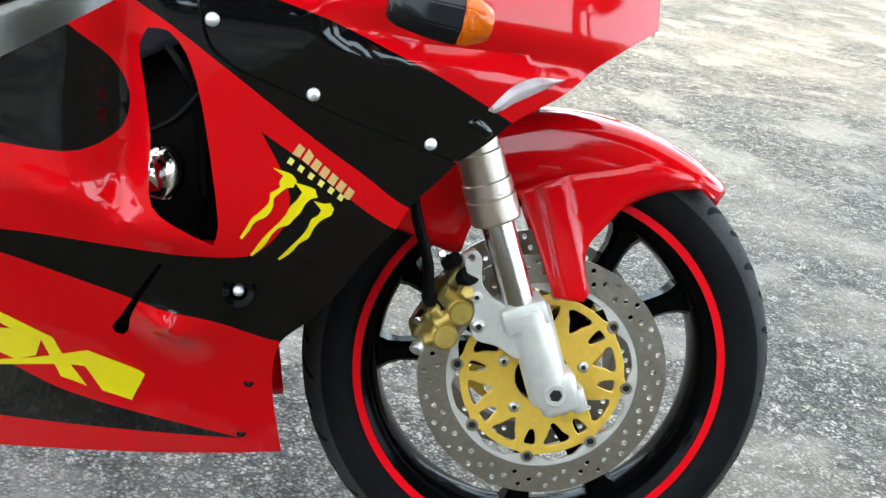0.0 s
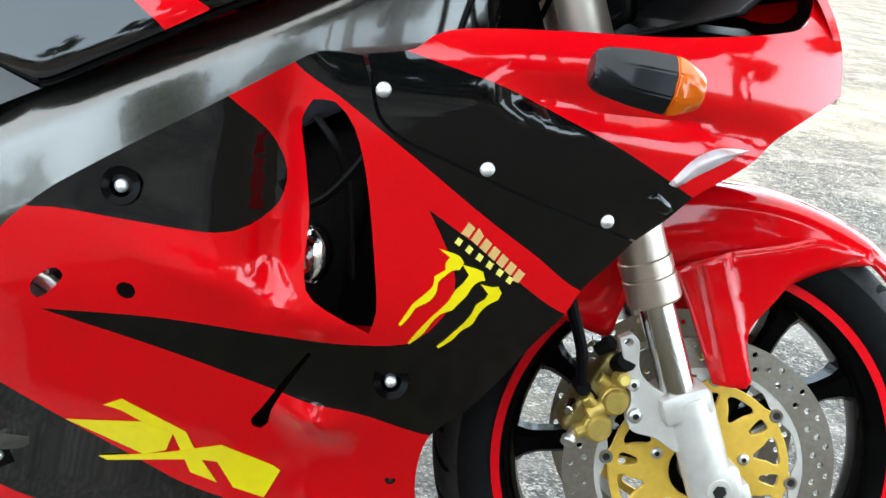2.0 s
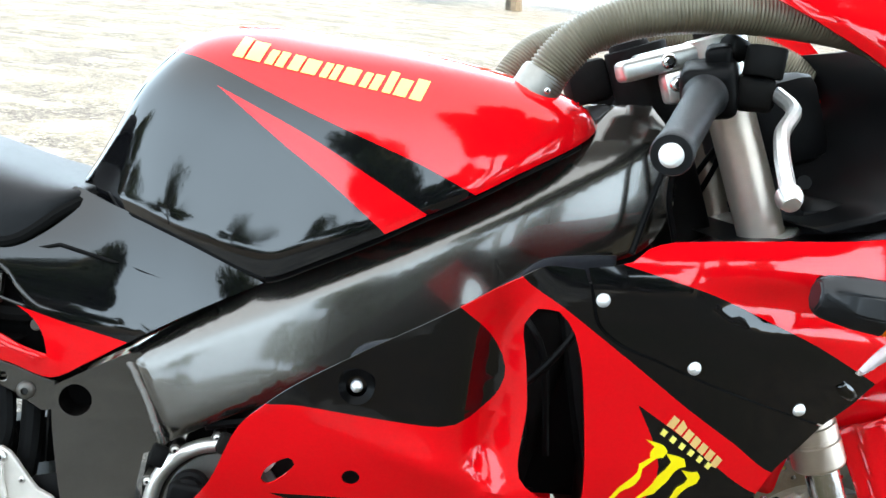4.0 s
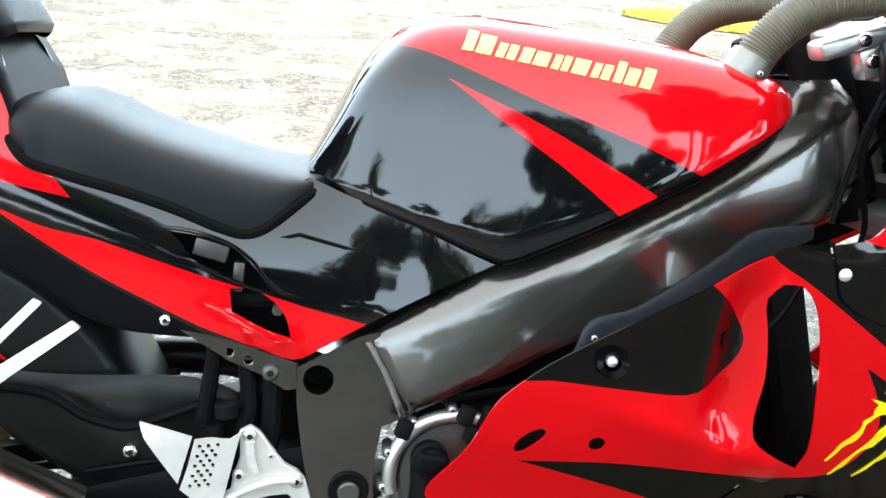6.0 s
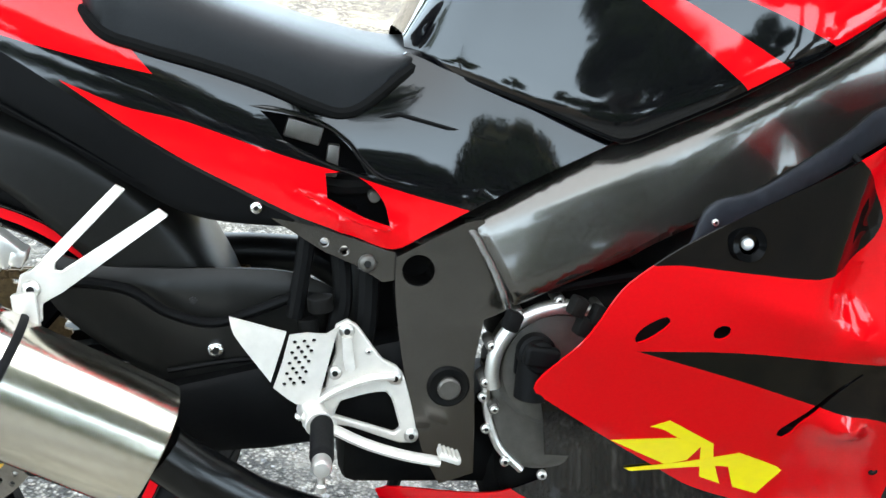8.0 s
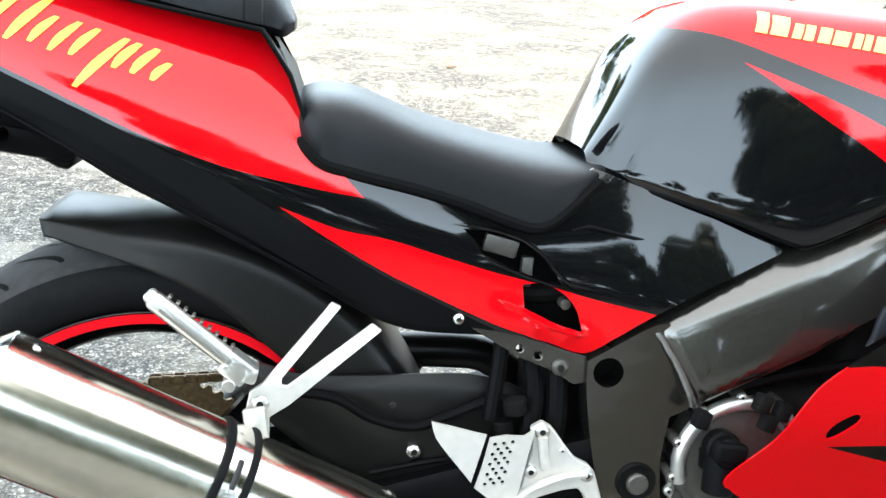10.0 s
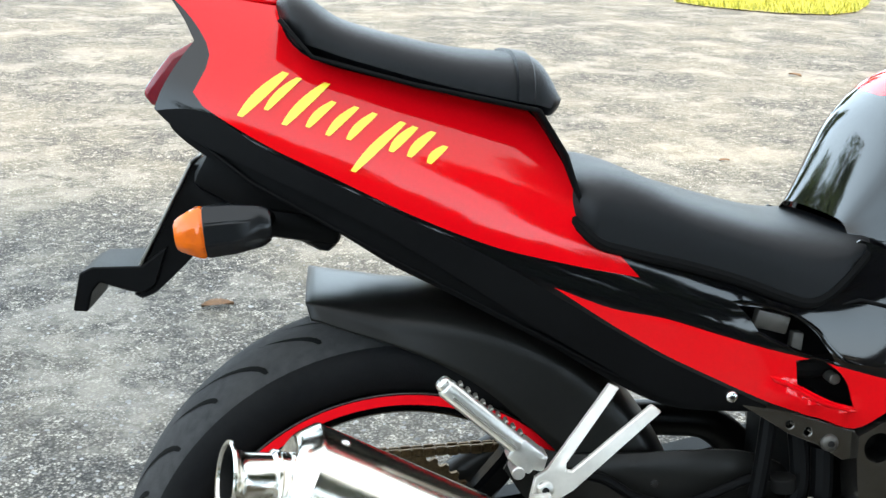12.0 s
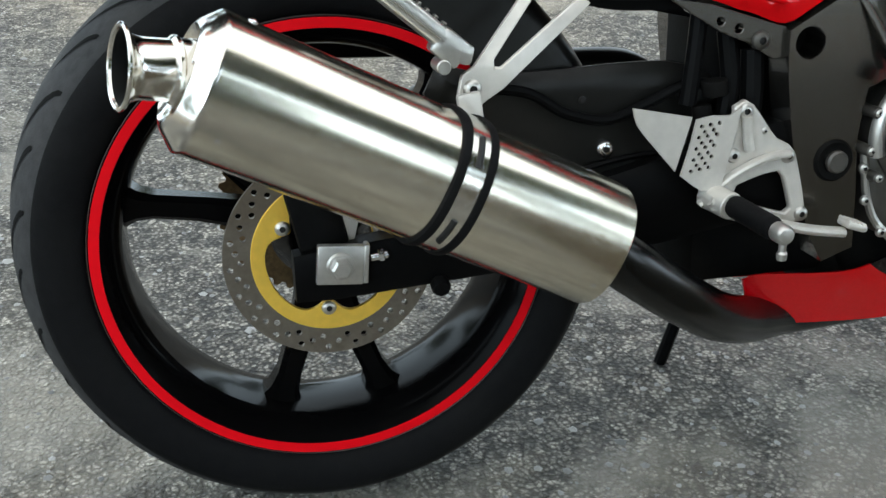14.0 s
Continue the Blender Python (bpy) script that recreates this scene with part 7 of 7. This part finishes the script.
rgt = np.stack([pts[:, 0] + w * np.cos(a), pts[:, 1] + w * np.sin(a), np.full(n, 0.010)], 1)
tip = np.stack([pts[:, 0] + lean_d * np.cos(lean_a), pts[:, 1] + lean_d * np.sin(lean_a), h], 1)
me = bpy.data.meshes.new("grass")
me.from_pydata(np.stack([lft, rgt, tip], 1).reshape(-1, 3).tolist(), [], np.arange(3 * n).reshape(-1, 3).tolist())
me.materials.append(GRASS)
tagged(new("grass", me), "sunlit yellow-green grass verge", "grass", kind="stuff")

# dark ground sheet added out of view: shaded ground mirrored in the paint
SHADE_GROUND = material("dark_shade_ground", (0.062, 0.046, 0.030), 0.95, 0, 0, 0.5, 30, 0.8, 40, second=(0.03, 0.033, 0.012), second_amount=0.8, second_scale=1.5, spec=0.1)
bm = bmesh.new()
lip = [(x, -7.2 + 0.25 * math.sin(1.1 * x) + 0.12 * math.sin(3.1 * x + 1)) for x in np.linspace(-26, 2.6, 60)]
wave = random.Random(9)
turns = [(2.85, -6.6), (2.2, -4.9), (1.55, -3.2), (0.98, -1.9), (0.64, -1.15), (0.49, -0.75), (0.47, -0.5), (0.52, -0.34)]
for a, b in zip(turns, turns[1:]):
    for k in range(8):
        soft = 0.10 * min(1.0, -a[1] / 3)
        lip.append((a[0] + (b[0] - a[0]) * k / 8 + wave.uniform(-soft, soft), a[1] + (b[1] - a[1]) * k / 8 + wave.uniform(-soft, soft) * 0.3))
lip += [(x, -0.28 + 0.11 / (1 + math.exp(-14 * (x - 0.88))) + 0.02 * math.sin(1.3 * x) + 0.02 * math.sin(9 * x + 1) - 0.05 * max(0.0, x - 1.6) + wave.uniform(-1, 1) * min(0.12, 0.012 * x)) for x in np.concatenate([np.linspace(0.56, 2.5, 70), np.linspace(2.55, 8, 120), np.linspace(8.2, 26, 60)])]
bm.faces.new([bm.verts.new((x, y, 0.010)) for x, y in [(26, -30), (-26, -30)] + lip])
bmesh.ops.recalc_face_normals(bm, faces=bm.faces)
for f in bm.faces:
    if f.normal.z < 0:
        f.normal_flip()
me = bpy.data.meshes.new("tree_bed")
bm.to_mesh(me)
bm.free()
me.materials.append(SHADE_GROUND)
tagged(new("tree_bed", me), "dark ground sheet added unseen, as shaded ground mirrored in the paint", "soil", kind="structure")

# trees that stand behind the walk and are mirrored in the paint
BARK = material("tree_bark", (0.10, 0.08, 0.06), 0.9, 0, 0, 0.3, 12, 0.8, 40)
LEAVES = island_material("tree_leaves", (0.012, 0.03, 0.008), (0.05, 0.09, 0.02), 0.6)


def tree(seed, height, spread, leaves=5200, low=0.28, name="tree", label="tall leafy tree with a broken crown beside the yard"):
    r = random.Random(seed)
    g = np.random.default_rng(seed)
    root = tagged(new(name), label, name, name + "s by the yard")
    limbs, tips = [], []
    trunk = [(0, 0, 0), (0.1, 0.05, height * 0.2), (r.uniform(-0.3, 0.3), r.uniform(-0.3, 0.3), height * 0.42), (r.uniform(-0.5, 0.5), r.uniform(-0.5, 0.5), height * 0.8)]
    P = bend(trunk, 0.3)
    limbs.append(sweep(P, np.linspace(height * 0.028, height * 0.006, len(P)), 10))
    for k in range(11):
        u = r.uniform(low, 0.85)
        o = P[int(u * (len(P) - 1))]
        a = r.uniform(0, 2 * math.pi)
        L = spread * r.uniform(0.5, 1.0) * (1.1 - 0.5 * u)
        e = o + np.array([math.cos(a) * L, math.sin(a) * L, L * r.uniform(0.15, 0.6)])
        mid = (o + e) / 2 + np.array([0, 0, L * 0.12])
        Q = bend([o, mid, e], 0.3)
        limbs.append(sweep(Q, np.linspace(height * 0.010, height * 0.002, len(Q)), 6))
        tips += [(e, 0.42 * L + 0.35), (mid * 0.4 + e * 0.6, 0.36 * L + 0.3)]
    tips.append((P[-1], spread * 0.45))
    part("trunk", join(*limbs), BARK, root)
    V = []
    per = leaves // len(tips)
    for c, rad in tips:
        dirs = g.normal(size=(per, 3))
        dirs /= np.linalg.norm(dirs, axis=1)[:, None]
        pos = c + dirs * (rad * g.uniform(0.25, 1.05, per)**0.6)[:, None] * np.array([1, 1, 0.75])
        s = g.uniform(0.07, 0.17, per)[:, None]
        u = g.normal(size=(per, 3))
        u /= np.linalg.norm(u, axis=1)[:, None]
        v = np.cross(u, dirs)
        V.append(np.stack([pos - u * s, pos + v * s * 0.6, pos + u * s, pos - v * s * 0.6], 1))
    V = np.concatenate(V).reshape(-1, 3)
    me = bpy.data.meshes.new("crown")
    me.from_pydata(V.tolist(), [], np.arange(len(V)).reshape(-1, 4).tolist())
    me.materials.append(LEAVES)
    part("crown", me, None, root)
    return root


first = tree(3, 9.5, 3.4, 14000)
first.matrix_basis = pose(24.0, -8.0, 0, 0, 0, 20)
second = tree(8, 7.0, 3.2, 9000)
second.matrix_basis = pose(-6.5, -34, 0, 0, 0, 60)
for src, x, y, sc, turn in ((second, -13.0, 33.0, 1.4, 15), (second, -4.0, 35.0, 1.3, 100), (second, 5.0, 32.5, 1.35, 170), (second, 13.5, 34.0, 1.4, 240), (second, 22.0, 31.0, 1.4, 310), (second, -23.0, 32.0, 1.4, 65),
                            (first, 17.0, 3.0, 1.0, 130), (first, 20.0, -22.0, 1.0, 250), (first, 7.0, -30.0, 0.9, 75),
                            (second, 0.8, -29.5, 0.85, 200), (second, -14.0, -33, 0.9, 300), (second, -24.0, -30, 1.0, 90), (second, -2.0, -36, 1.0, 140), (second, -15.0, -9.0, 0.8, 30), (second, -14.0, -1.5, 0.8, 210), (second, -15.0, 6.0, 0.8, 120)):
    copy_thing(src, pose(x, y, 0, 0, 0, turn) @ Matrix.Diagonal((sc, sc, sc, 1)))
fourth = tree(21, 10.0, 3.7, 60000, 0.36, "tree", "dense dark tree with a low crown beside the yard")
fourth.matrix_basis = pose(-1.2, -8.6, 0, 0, 0, 40) @ Matrix.Diagonal((0.62, 0.62, 0.50, 1))
for x, y, wide, tall, turn in ((1.2, -8.8, 0.70, 0.62, 0), (3.4, -9.2, 0.75, 0.90, 270)):
    copy_thing(fourth, pose(x, y, 0, 0, 0, turn) @ Matrix.Diagonal((wide, wide, tall, 1)))
# high-crowned trees added out of view to keep the sun off the machine
high = tree(27, 13.0, 4.2, 60000, 0.66, "tree", "tall tree with a bare trunk and a high dense crown, added unseen for shade")
high.matrix_basis = pose(4.6, -5.6, 0, 0, 0, 200) @ Matrix.Diagonal((0.8, 0.8, 0.60, 1))
for x, y, wide, tall, turn in ((7.4, -6.6, 0.95, 1.0, 95), (9.6, -3.6, 0.95, 1.0, 310), (6.0, -10.0, 0.95, 1.15, 150), (9.4, -9.4, 1.0, 1.2, 30)):
    copy_thing(high, pose(x, y, 0, 0, 0, turn) @ Matrix.Diagonal((wide, wide, tall, 1)))
shrub = tree(33, 4.6, 3.4, 20000, 0.04, "shrub", "dense dark shrub under the trees")
shrub.matrix_basis = pose(-0.8, -9.4, 0) @ Matrix.Diagonal((0.62, 0.62, 0.45, 1))
for x, y, turn in ((1.0, -9.6, 80), (2.6, -9.6, 200), (4.2, -9.8, 310)):
    copy_thing(shrub, pose(x, y, 0, 0, 0, turn) @ Matrix.Diagonal((0.7, 0.7, 0.62, 1)))
for x, y, turn in ((-27, -24, 10), (-20, -27, 60), (-13, -26, 130), (-6, -28, 200), (1, -26, 280), (8, -27, 340), (15, -26, 45), (22, -25, 160)):
    copy_thing(shrub, pose(x, y, 0, 0, 0, turn) @ Matrix.Diagonal((1.35, 1.35, 0.5, 1)))
